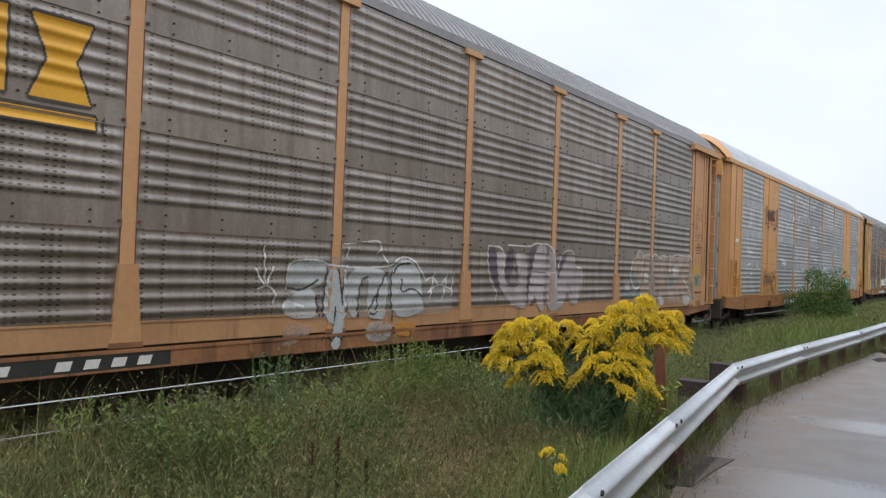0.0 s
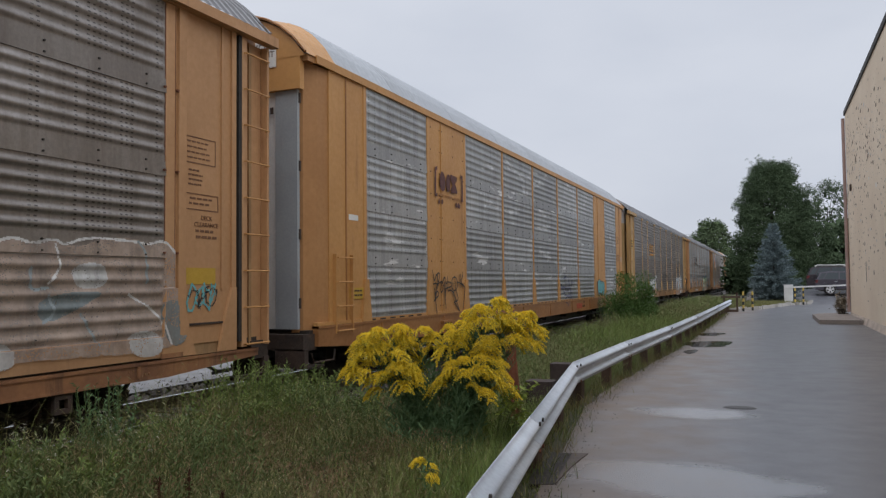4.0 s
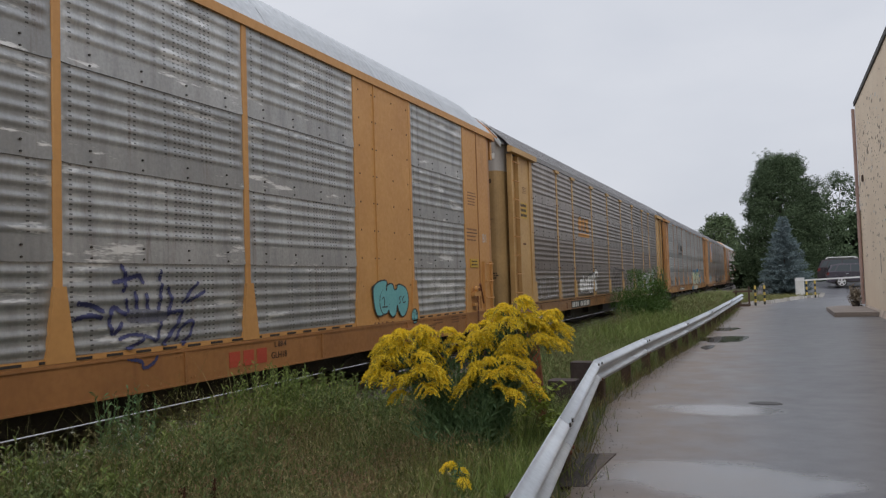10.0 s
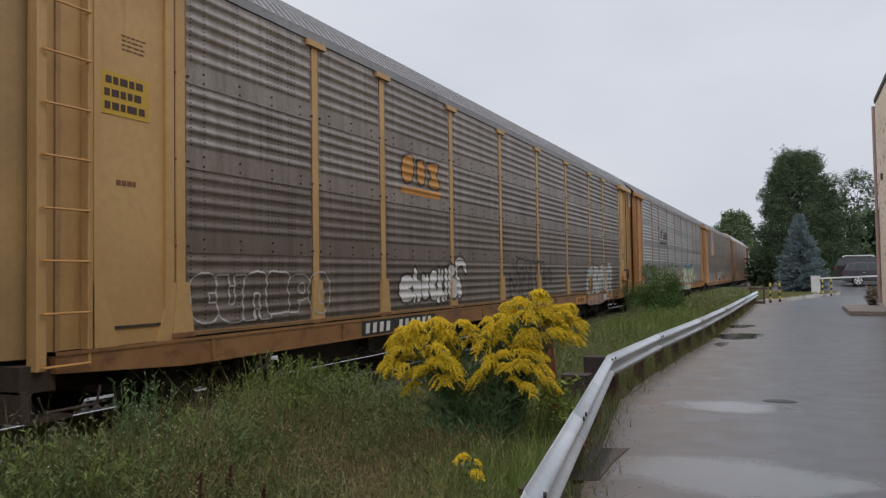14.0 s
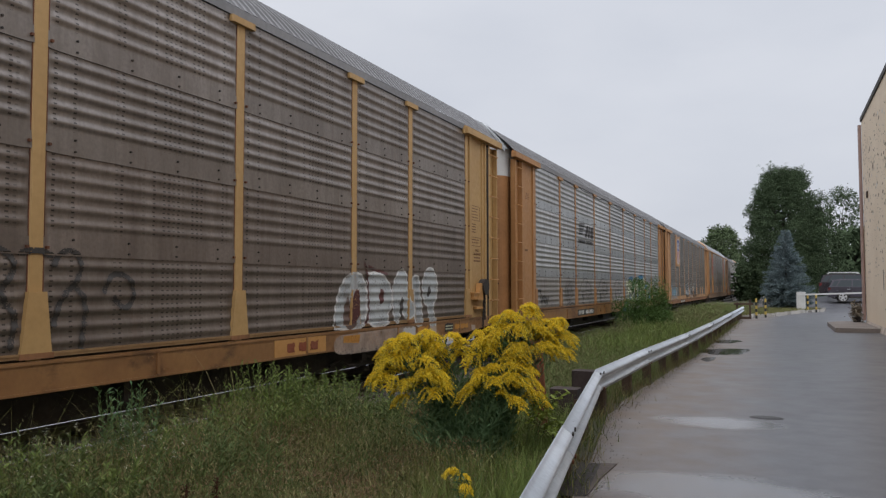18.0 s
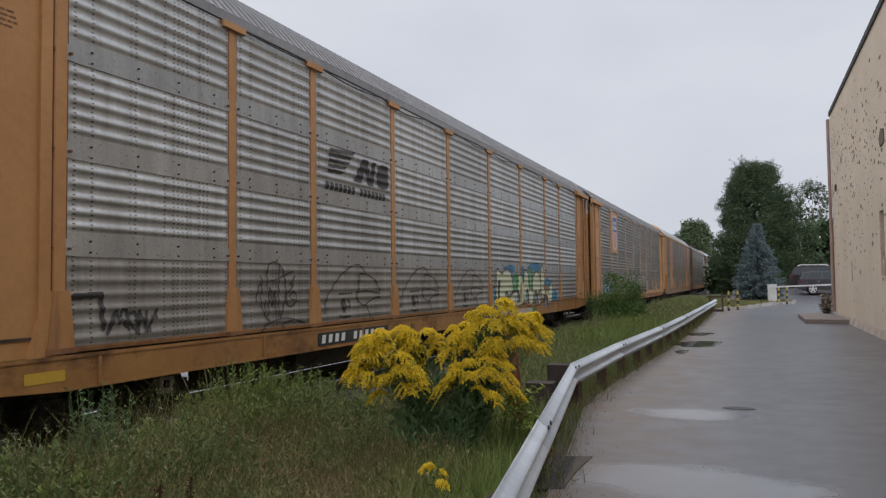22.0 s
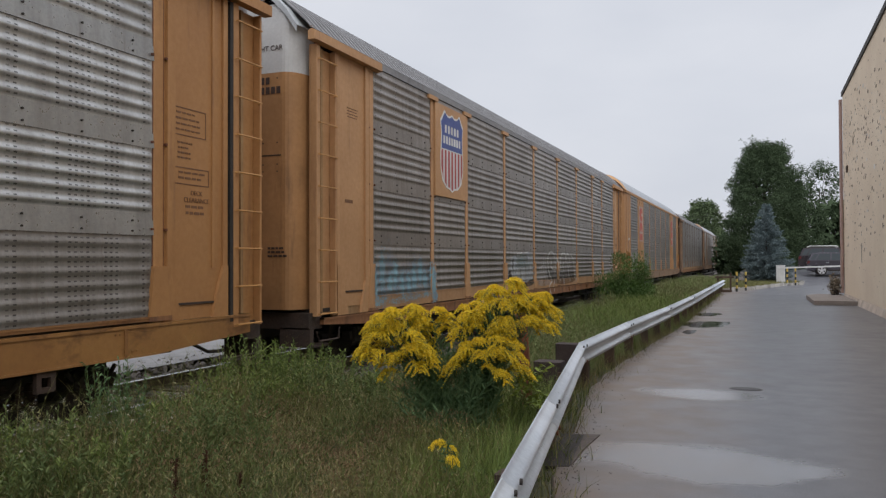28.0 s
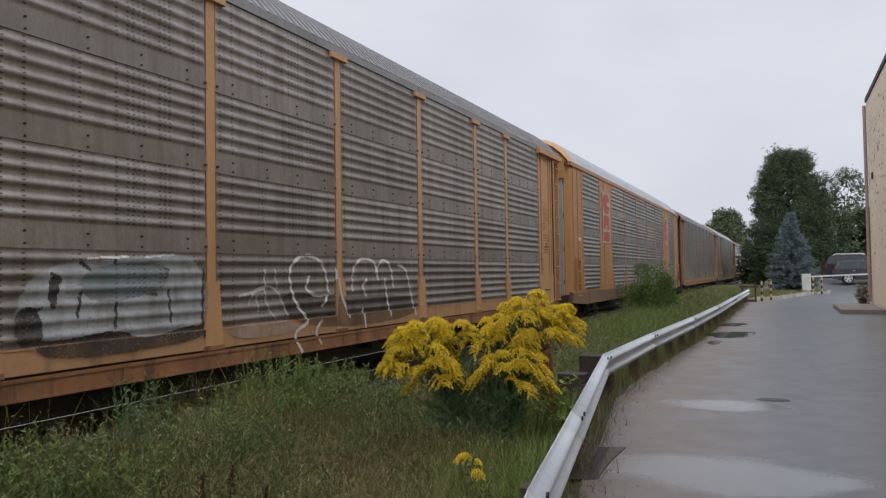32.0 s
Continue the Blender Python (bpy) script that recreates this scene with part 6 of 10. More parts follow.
w.put(w.polygon(rounded([(8.38, 1.78), (8.44, 1.81), (8.44, 1.54), (8.51, 1.77), (8.57, 1.8), (8.59, 1.57), (8.48, 1.43), (8.65, 1.33), (8.6, 1.18), (8.51, 1.18), (8.46, 1.33), (8.38, 1.17), (8.27, 1.16), (8.32, 1.44)])), "white")
w.put(w.polygon(rounded([(8.65, 1.79), (8.76, 1.81), (8.78, 1.64), (8.73, 1.18), (8.64, 1.21)])), "white")
w.put(w.polygon(rounded([(8.82, 1.84), (8.94, 1.87), (9.1, 1.81), (9.08, 1.67), (8.91, 1.62), (9.18, 1.56), (9.18, 1.31), (9, 1.22), (8.88, 1.26), (8.8, 1.25)])), "white")
w.put(w.polygon(rounded([(9.15, 1.85), (9.18, 1.98), (9.43, 2.02), (9.67, 1.9), (9.72, 1.7), (9.6, 1.7), (9.54, 1.86), (9.3, 1.85), (9.2, 1.7), (9.4, 1.56), (9.46, 1.26), (9.3, 1.21), (9.23, 1.3)])), "white")
w.lay(car_c, P, "graffiti", "white bubble letters edged in black", worn=0.02)

w = Wall(6.81, 8.63, 2.95, 3.84)
w.put(w.stroke(rounded([(6.97, 3.43), (7.02, 3.64), (7.23, 3.72), (7.42, 3.68), (7.4, 3.33), (7.23, 3.23), (7.03, 3.24), (6.97, 3.43)], False), 0.07), "soft")
w.put(w.stroke(rounded([(7.54, 3.64), (7.84, 3.69), (7.88, 3.28), (7.58, 3.22), (7.54, 3.64)], False), 0.07), "soft")
w.put(w.stroke(rounded([(7.98, 3.66), (8.48, 3.69), (8.39, 3.56), (8.32, 3.46), (8.48, 3.35), (8.46, 3.22), (7.98, 3.24), (8.06, 3.35), (8.16, 3.46), (7.98, 3.56), (7.98, 3.66)], False), 0.07), "soft")
w.put(w.polygon(rounded([(6.97, 3.43), (7.02, 3.64), (7.23, 3.72), (7.42, 3.68), (7.4, 3.33), (7.23, 3.23), (7.03, 3.24)])), "rack_gold")
w.put(w.polygon(rounded([(7.54, 3.64), (7.84, 3.69), (7.88, 3.28), (7.58, 3.22)])), "rack_gold")
w.put(w.polygon(rounded([(7.98, 3.66), (8.48, 3.69), (8.39, 3.56), (8.32, 3.46), (8.48, 3.35), (8.46, 3.22), (7.98, 3.24), (8.06, 3.35), (8.16, 3.46), (7.98, 3.56)])), "rack_gold")
w.put(w.polygon([(6.93, 3.16), (8.51, 3.18), (8.5, 3.05), (6.93, 3.05)]), "rack_gold")
w.lay(car_c, P, "emblem", "faded orange emblem of plain shapes")

w = Wall(12.11, 15.71, 0.98, 2.17)
w.put(w.stroke(rounded([(12.51, 2.01), (12.56, 1.85), (12.54, 1.78)], False), 0.06), "soft")
w.put(w.stroke(rounded([(12.85, 2.02), (12.75, 1.86), (12.78, 1.72), (12.92, 1.67), (13, 1.48), (12.95, 1.28), (12.79, 1.08)], False), 0.06), "soft")
w.put(w.stroke(rounded([(12.65, 1.62), (12.72, 1.7), (12.85, 1.72)], False), 0.06), "soft")
w.put(w.stroke(rounded([(12.27, 1.7), (12.3, 1.57), (12.23, 1.42), (12.25, 1.27), (12.37, 1.12)], False), 0.06), "soft")
w.put(w.stroke(rounded([(12.3, 1.57), (12.43, 1.52), (12.52, 1.38), (12.57, 1.3), (12.59, 1.38), (12.75, 1.47)], False), 0.06), "soft")
w.put(w.stroke(rounded([(12.85, 2.05), (13.14, 2.03), (13.36, 2.04), (13.47, 1.9), (13.45, 1.72), (13.35, 1.64), (13.33, 1.5)], False), 0.06), "soft")
w.put(w.stroke(rounded([(13.03, 1.67), (13.06, 1.78), (13.18, 1.84), (13.25, 1.72), (13.22, 1.61)], False), 0.06), "soft")
w.put(w.stroke(rounded([(13.14, 1.53), (13.11, 1.16)], False), 0.06), "soft")
w.put(w.stroke(rounded([(13.47, 1.99), (13.65, 2.02), (13.82, 1.94), (13.85, 1.73), (13.83, 1.64), (13.9, 1.45), (13.83, 1.18), (13.66, 1.1), (13.5, 1.17)], False), 0.055), "soft")
w.put(w.stroke(rounded([(13.47, 1.72), (13.59, 1.73), (13.67, 1.58), (13.64, 1.37), (13.54, 1.26)], False), 0.055), "soft")
w.put(w.stroke(rounded([(13.87, 1.97), (14.05, 2.01), (14.26, 1.92), (14.28, 1.79), (14.14, 1.63), (14.19, 1.54), (14.31, 1.41), (14.24, 1.16)], False), 0.055), "soft")
w.put(w.stroke(rounded([(14.33, 1.95), (14.48, 1.99), (14.63, 1.94)], False), 0.055), "soft")
w.put(w.stroke(rounded([(14.66, 1.86), (14.76, 2), (14.92, 1.97), (14.97, 1.83), (14.9, 1.7), (14.74, 1.56), (14.67, 1.33)], False), 0.055), "soft")
w.put(w.stroke(rounded([(14.9, 1.66), (15.03, 1.52), (14.96, 1.12)], False), 0.055), "soft")
w.put(w.stroke(rounded([(15.23, 1.62), (15.29, 1.77), (15.44, 1.8), (15.59, 1.7), (15.59, 1.51), (15.47, 1.44), (15.35, 1.55)], False), 0.055), "soft")
w.lay(car_c, P, "graffiti", "loose soft black outlined letters", worn=0.1)

w = Wall(19.18, 23.18, 0.66, 2.15)
w.put(w.polygon(rounded([(19.33, 1.06), (19.43, 1.48), (19.6, 1.74), (19.85, 1.88), (20.21, 1.86), (20.35, 1.54), (20.3, 1.17), (20.11, 1.02)])), "silver")
w.put(w.polygon(rounded([(20.35, 1.86), (20.69, 1.9), (21.01, 1.8), (21.2, 1.59), (21.17, 1.32), (21.01, 1.22), (21.06, 1.05), (20.39, 1.02), (20.32, 1.29)])), "silver")
w.put(w.polygon(rounded([(21.21, 1.66), (21.35, 1.87), (21.56, 1.98), (21.77, 1.88), (21.77, 1.44), (21.98, 1.36), (21.98, 1.14), (21.58, 1.12), (21.56, 1.44), (21.44, 1.1), (21.23, 1.04)])), "silver")
w.put(w.polygon(rounded([(21.94, 1.8), (22.09, 1.88), (22.27, 1.81), (22.25, 1.58), (22.36, 1.38), (22.33, 0.96), (21.98, 0.99), (21.96, 1.43)])), "silver")
w.put(w.polygon(rounded([(22.36, 1.73), (22.51, 1.96), (22.73, 2.03), (22.96, 1.93), (23.06, 1.69), (22.98, 1.41), (22.82, 1.33), (22.94, 0.92), (22.61, 0.91), (22.64, 1.3), (22.43, 1.38)])), "silver")
w.put(w.stroke(rounded([(19.33, 1.06), (19.43, 1.48), (19.6, 1.74), (19.85, 1.88), (20.21, 1.86), (20.35, 1.54), (20.3, 1.17), (20.11, 1.02), (19.33, 1.06)], False), 0.035), "white")
w.put(w.stroke(rounded([(20.35, 1.86), (20.69, 1.9), (21.01, 1.8), (21.2, 1.59), (21.17, 1.32), (21.01, 1.22), (21.06, 1.05), (20.39, 1.02), (20.32, 1.29), (20.35, 1.86)], False), 0.035), "white")
w.put(w.stroke(rounded([(21.21, 1.66), (21.35, 1.87), (21.56, 1.98), (21.77, 1.88), (21.77, 1.44), (21.98, 1.36), (21.98, 1.14), (21.58, 1.12), (21.56, 1.44), (21.44, 1.1), (21.23, 1.04), (21.21, 1.66)], False), 0.035), "white")
w.put(w.stroke(rounded([(21.94, 1.8), (22.09, 1.88), (22.27, 1.81), (22.25, 1.58), (22.36, 1.38), (22.33, 0.96), (21.98, 0.99), (21.96, 1.43), (21.94, 1.8)], False), 0.035), "white")
w.put(w.stroke(rounded([(22.36, 1.73), (22.51, 1.96), (22.73, 2.03), (22.96, 1.93), (23.06, 1.69), (22.98, 1.41), (22.82, 1.33), (22.94, 0.92), (22.61, 0.91), (22.64, 1.3), (22.43, 1.38), (22.36, 1.73)], False), 0.035), "white")
w.put(w.polygon(rounded([(19.6, 1.09), (19.64, 1.38), (19.81, 1.58), (19.79, 1.17), (20.03, 1.12), (19.77, 1.01)])), "dusk")
w.put(w.polygon(rounded([(19.89, 1.61), (20.07, 1.64), (20.13, 1.48), (20.07, 1.24), (19.9, 1.1), (19.77, 1.14), (19.81, 1.4)])), "maroon")
w.put(w.polygon(rounded([(20.75, 1.63), (20.9, 1.63), (20.91, 1.41), (20.74, 1.37)])), "maroon")
w.put(w.polygon(rounded([(22.55, 1.54), (22.68, 1.7), (22.77, 1.61), (22.65, 1.45)])), "soft")
w.put(w.polygon(rounded([(21.44, 1.31), (21.56, 1.52), (21.64, 1.41), (21.51, 1.09)])), "soft")
w.put(w.stroke(rounded([(20.27, 2.02), (20.35, 1.92), (20.38, 1.61), (20.41, 1.29), (20.3, 1.1)], False), 0.05), "maroon")
w.put(w.stroke(rounded([(20.4, 1.98), (20.59, 1.93), (21.01, 1.88)], False), 0.05), "maroon")
w.dust(rounded([(19.33, 0.97), (20.03, 0.97), (21.82, 1), (22.08, 0.98), (21.58, 0.66), (19.77, 0.67), (19.3, 0.7)]), "pink", 0.75)
w.put(w.polygon([(19.58, 0.95), (20.07, 0.95), (20.03, 0.82), (19.58, 0.85)]), "rack_gold")
w.lay(car_c, P, "graffiti", "silver bubble letters with maroon hollows", worn=0.06)
number_patch(car_c, 5.55, 8.12, 0.77, 0.99, 11)
piece("orange_patch", Shape().box(0.046, 0.052, 17.9, 19.1, 0.77, 0.985).mesh("orange_patch", YELLOW), car_c)
sill_marks(car_c, [(a, a + 0.2, 0.80, 0.94, "rust_red") for a in (18.15, 18.42, 18.7)])
piece("notice", Shape().box(0.0, 0.006, 0.80, 1.42, 3.24, 3.65).mesh("notice", SIGN_YELLOW), car_c, label="yellow notice on the end panel")
bars(car_c, DARK_LETTER, 0.86, 3.61, 3, 0.5, 0.07, 0.125, 0.010, 77)
sill_marks(car_c, ((21.5, 22.02, 0.77, 0.98, "grey"), (22.62, 22.92, 0.79, 0.96, "pink"), (24.68, 24.92, 0.77, 0.89, "pink"), (22.08, 22.56, 0.87, 0.97, "rack_gold"), (23.8, 24.5, 0.83, 0.94, "rack_gold"), (22.08, 22.56, 0.78, 0.85, "grey"), (23.3, 23.72, 0.80, 0.98, "black")))
# fourth car
w = Wall(6.45, 9.0, 2.98, 3.95)
for k in range(5):
    w.put(w.polygon([(6.78 - 0.012 * k, 3.72 - 0.082 * k), (7.62 - 0.09 * k, 3.76 - 0.088 * k), (7.52 - 0.09 * k, 3.70 - 0.086 * k), (6.77 - 0.012 * k, 3.665 - 0.082 * k)]), "black")
w.put(w.polygon([(7.55, 3.30), (7.85, 3.70), (8.05, 3.70), (8.12, 3.42), (8.2, 3.70), (8.34, 3.70), (8.24, 3.29), (8.04, 3.29), (7.92, 3.52), (7.82, 3.30)]), "black")
w.put(w.polygon(rounded([(8.32, 3.28), (8.42, 3.70), (8.84, 3.70), (8.80, 3.5), (8.84, 3.28)])), "black")
for k in range(15):
    if k != 7:
        y = 6.64 + 0.138 * k
        w.put(w.polygon([(y, 3.08), (y + 0.1, 3.08), (y + 0.125, 3.2), (y + 0.025, 3.2)]), "black")
w.lay(car_d, P, "emblem", "black striped emblem over a row of plain marks")
for a, k in ((6.62, 1.0), (9.3, 1.0), (12.09, 1.0)):
    w = Wall(a - 0.15, a + 1.85, 0.95, 2.2)
    w.put(w.stroke(rounded([(a + k * y, z) for y, z in [(0, 1.22), (0.01, 1.41), (0.14, 1.53), (0.31, 1.68), (0.52, 1.81), (0.75, 1.91), (1.02, 1.97), (1.17, 1.94), (1.28, 1.85)]], False), 0.026), "soft")
    w.put(w.stroke(rounded([(a + k * y, z) for y, z in [(1.11, 1.82), (1.11, 1.71), (1.06, 1.54), (0.97, 1.43)]], False), 0.026), "soft")
    w.put(w.stroke(rounded([(a + k * y, z) for y, z in [(1.11, 1.82), (1.4, 1.81), (1.68, 1.71), (1.85, 1.53), (1.91, 1.41), (1.72, 1.44), (1.4, 1.35), (1.21, 1.29), (0.99, 1.43)]], False), 0.026), "soft")
    w.put(w.stroke(rounded([(a + k * y, z) for y, z in [(0.99, 1.52), (1.4, 1.54), (1.89, 1.48)]], False), 0.026), "soft")
    w.put(w.stroke(rounded([(a + k * y, z) for y, z in [(0.43, 1.5), (0.85, 1.51)]], False), 0.026), "soft")
    w.put(w.stroke(rounded([(a + k * y, z) for y, z in [(0.69, 1.41), (0.79, 1.38), (0.75, 1.28), (0.69, 1.31)]], False), 0.026), "soft")
    w.put(w.stroke(rounded([(a + k * y, z) for y, z in [(0.41, 1.17), (0.56, 1.14), (0.76, 1.15)]], False), 0.026), "soft")
    w.put(w.stroke(rounded([(a + k * y, z) for y, z in [(1.33, 1.31), (1.4, 1.19), (1.52, 1.01)]], False), 0.026), "soft")
    w.put(w.polygon(rounded([(a + k * y, z) for y, z in [(0.48, 1.39), (0.54, 1.44), (0.65, 1.41), (0.65, 1.28), (0.59, 1.19), (0.51, 1.29)]])), "soft")
    w.lay(car_d, P, "graffiti", "thin black line drawing of a beaked shape", worn=0.02)

w = Wall(4.77, 6.16, 0.96, 2.08)
w.put(w.stroke(rounded([(5.16, 1.87), (5.2, 1.94), (5.35, 1.96), (5.49, 1.9), (5.58, 1.7), (5.58, 1.46), (5.47, 1.27), (5.45, 1.21)], False), 0.024), "soft")
w.put(w.stroke(rounded([(5, 1.76), (5.04, 1.67), (5, 1.52), (5.01, 1.35), (5.13, 1.22), (5.19, 1.19)], False), 0.024), "soft")
w.put(w.stroke(rounded([(5.14, 1.86), (5.15, 1.61)], False), 0.024), "soft")
w.put(w.stroke(rounded([(5.2, 1.71), (5.3, 1.71), (5.74, 1.83)], False), 0.024), "soft")
w.put(w.stroke(rounded([(5.42, 1.9), (5.41, 1.23)], False), 0.024), "soft")
w.put(w.stroke(rounded([(4.89, 1.44), (4.95, 1.63), (5.01, 1.67)], False), 0.024), "soft")
w.put(w.stroke(rounded([(5.17, 1.25), (5.18, 1.57), (5.22, 1.65), (5.26, 1.28), (5.32, 1.67), (5.33, 1.28)], False), 0.024), "soft")
w.put(w.stroke(rounded([(5.09, 1.46), (5.1, 1.31)], False), 0.024), "soft")
w.put(w.stroke(rounded([(5.82, 1.77), (5.66, 1.66), (5.81, 1.65), (5.62, 1.56), (5.58, 1.4), (5.72, 1.34), (5.85, 1.41), (5.85, 1.54), (5.72, 1.56), (5.67, 1.46), (5.8, 1.44)], False), 0.024), "soft")
w.put(w.stroke(rounded([(4.96, 1.06), (5.19, 1.17), (5.54, 1.21), (5.72, 1.19), (6.04, 1.11)], False), 0.024), "soft")
w.put(w.stroke(rounded([(5.45, 1.08), (5.54, 1.15), (5.72, 1.16)], False), 0.024), "soft")
w.lay(car_d, P, "graffiti", "black scribbled letters in an oval line", worn=0.02)

w = Wall(13.70, 21.58, 0.66, 2.37)
w.dust(rounded([(14.69, 1.59), (14.86, 1.62), (14.87, 0.79), (14.7, 0.61), (13.82, 0.69), (14.31, 0.96), (14.7, 0.99)]), "blue", 0.85)
w.dust(rounded([(15.39, 2.02), (16.27, 2.13), (16.7, 2.06), (16.27, 1.77), (16.01, 1.92)]), "blue", 0.85)
w.dust(rounded([(17.16, 2.06), (17.52, 2.13), (17.52, 1.7), (17.32, 1.79)]), "blue", 0.85)
w.dust(rounded([(17.74, 2.14), (19.42, 2.25), (19.2, 1.91), (18.38, 1.98)]), "blue", 0.85)
w.dust(rounded([(19.76, 1.72), (20.24, 1.82), (20.58, 1.65), (20.32, 1.46), (19.76, 1.55)]), "blue", 0.85)
w.dust(rounded([(20.37, 1.36), (21.31, 1.45), (21.46, 1.06), (20.38, 1.05)]), "blue", 0.85)
w.put(w.stroke(rounded([(14.9, 1.07), (15, 1.72), (14.97, 1.89), (15.06, 2), (15.28, 1.88), (15.45, 1.83), (15.69, 1.95), (15.88, 1.99), (16.14, 1.92), (16.34, 1.7), (16.42, 1.43), (16.08, 1.32), (15.95, 1.03), (15.28, 1.02), (14.9, 1.07)], False), 0.09), "black")
w.put(w.stroke(rounded([(16.08, 1.28), (16.63, 1.38), (16.92, 1.86), (17.32, 1.79), (17.44, 1.49), (17.33, 1.04), (16.02, 1.03), (16.08, 1.28)], False), 0.09), "black")
w.put(w.stroke(rounded([(17.48, 1.96), (17.92, 1.97), (17.94, 1.4), (18.39, 1.48), (18.39, 1.03), (17.44, 0.99), (17.48, 1.96)], False), 0.09), "black")
w.put(w.stroke(rounded([(18.44, 1.76), (18.68, 1.92), (18.98, 1.95), (19.24, 1.76), (19.31, 1.47), (18.99, 1.29), (19.21, 1), (18.59, 0.98), (18.43, 1.3), (18.44, 1.76)], False), 0.09), "black")
w.put(w.stroke(rounded([(19.31, 2), (19.46, 2.17), (19.69, 2.02), (19.81, 1.67), (19.58, 1.47), (19.88, 1.37), (20.25, 1.41), (20.3, 1), (19.43, 0.99), (19.31, 2)], False), 0.09), "black")
w.put(w.stroke(rounded([(20.32, 1.41), (20.68, 1.69), (20.79, 1.35), (20.5, 1.04), (20.25, 1.05), (20.32, 1.41)], False), 0.09), "black")
w.put(w.polygon(rounded([(14.9, 1.07), (15, 1.72), (14.97, 1.89), (15.06, 2), (15.28, 1.88), (15.45, 1.83), (15.69, 1.95), (15.88, 1.99), (16.14, 1.92), (16.34, 1.7), (16.42, 1.43), (16.08, 1.32), (15.95, 1.03), (15.28, 1.02)])), "cream")
w.put(w.polygon(rounded([(16.08, 1.28), (16.63, 1.38), (16.92, 1.86), (17.32, 1.79), (17.44, 1.49), (17.33, 1.04), (16.02, 1.03)])), "cream")
w.put(w.polygon(rounded([(17.48, 1.96), (17.92, 1.97), (17.94, 1.4), (18.39, 1.48), (18.39, 1.03), (17.44, 0.99)])), "cream")
w.put(w.polygon(rounded([(18.44, 1.76), (18.68, 1.92), (18.98, 1.95), (19.24, 1.76), (19.31, 1.47), (18.99, 1.29), (19.21, 1), (18.59, 0.98), (18.43, 1.3)])), "cream")
w.put(w.polygon(rounded([(19.31, 2), (19.46, 2.17), (19.69, 2.02), (19.81, 1.67), (19.58, 1.47), (19.88, 1.37), (20.25, 1.41), (20.3, 1), (19.43, 0.99)])), "cream")
w.put(w.polygon(rounded([(20.32, 1.41), (20.68, 1.69), (20.79, 1.35), (20.5, 1.04), (20.25, 1.05)])), "cream")
w.put(w.stroke(rounded([(16.34, 1.74), (16.63, 1.87), (16.92, 1.92), (16.93, 1.58), (16.78, 1.38), (16.42, 1.43), (16.34, 1.74)], False), 0.04), "black")
w.put(w.stroke(rounded([(17.9, 2.06), (18.38, 2.07), (18.39, 1.47), (17.96, 1.43), (17.9, 2.06)], False), 0.04), "black")
w.put(w.polygon(rounded([(16.34, 1.74), (16.63, 1.87), (16.92, 1.92), (16.93, 1.58), (16.78, 1.38), (16.42, 1.43)])), "green")
w.put(w.polygon(rounded([(17.9, 2.06), (18.38, 2.07), (18.39, 1.47), (17.96, 1.43)])), "green")
w.put(w.stroke(rounded([(18.14, 1.98), (18.2, 1.5)], False), 0.03), "white")
w.put(w.stroke(rounded([(16.48, 1.66), (16.67, 1.7), (16.56, 1.54)], False), 0.03), "white")
w.put(w.polygon(rounded([(15.06, 1.59), (15.16, 1.74), (15.35, 1.69), (15.23, 1.52), (15.22, 1.03), (15.08, 1.04)])), "black")
w.put(w.oval(15.82, 1.27, 0.17, 0.17, 2), "black")
w.put(w.oval(16.88, 1.26, 0.16, 0.18, 2), "black")
w.put(w.oval(17.8, 1.25, 0.18, 0.22, 2), "black")
w.put(w.oval(18.74, 1.2, 0.22, 0.22, 2), "black")
w.put(w.oval(19.8, 1.09, 0.26, 0.2, 2), "black")
w.put(w.oval(15.78, 1.21, 0.1, 0.13, 2), "steel_blue")
w.put(w.oval(16.83, 1.25, 0.09, 0.12, 2), "steel_blue")
w.put(w.oval(17.74, 1.25, 0.11, 0.15, 2), "steel_blue")
w.put(w.oval(18.7, 1.14, 0.12, 0.13, 2), "steel_blue")
w.put(w.oval(19.77, 0.99, 0.16, 0.1, 2), "steel_blue")
w.put(w.stroke(rounded([(16.01, 1.32), (16.42, 1.37), (16.7, 1.41)], False), 0.04), "black")
w.put(w.stroke(rounded([(18.95, 1.29), (19.31, 1.46)], False), 0.04), "black")
w.put(w.stroke(rounded([(16.56, 1.35), (16.61, 0.99)], False), 0.04), "black")
w.put(w.polygon(rounded([(14.9, 0.97), (17.5, 0.93), (18.2, 0.93), (18.17, 0.76), (17.33, 0.61), (15.4, 0.66), (15.04, 0.73)])), "bone")
w.put(w.polygon(rounded([(14.92, 0.94), (15.31, 0.96), (15.13, 0.77), (14.94, 0.7)])), "green")
w.put(w.polygon(rounded([(15.64, 0.88), (15.91, 0.88), (15.86, 0.7), (15.58, 0.69)])), "maroon")
w.put(w.polygon(rounded([(16.28, 0.86), (16.64, 0.86), (16.57, 0.68), (16.29, 0.68)])), "rack_gold")
w.put(w.polygon(rounded([(18.2, 0.93), (18.59, 0.93), (18.49, 0.76), (18.13, 0.69)])), "green")
w.lay(car_d, P, "graffiti", "cream, green and blue letters outlined in black", worn=0.015)
w = Wall(1.95, 3.4, 1.1, 1.7)
w.scrawl(2.45, 3.1, 1.2, 1.4, 5, 0.035, "black", 66).put(w.stroke([(2.02, 1.56), (2.35, 1.58), (2.38, 1.25)], 0.06), "black").lay(car_d, P, "graffiti", "quick black tag")
number_patch(car_d, 6.36, 8.7, 0.755, 0.945, 11)
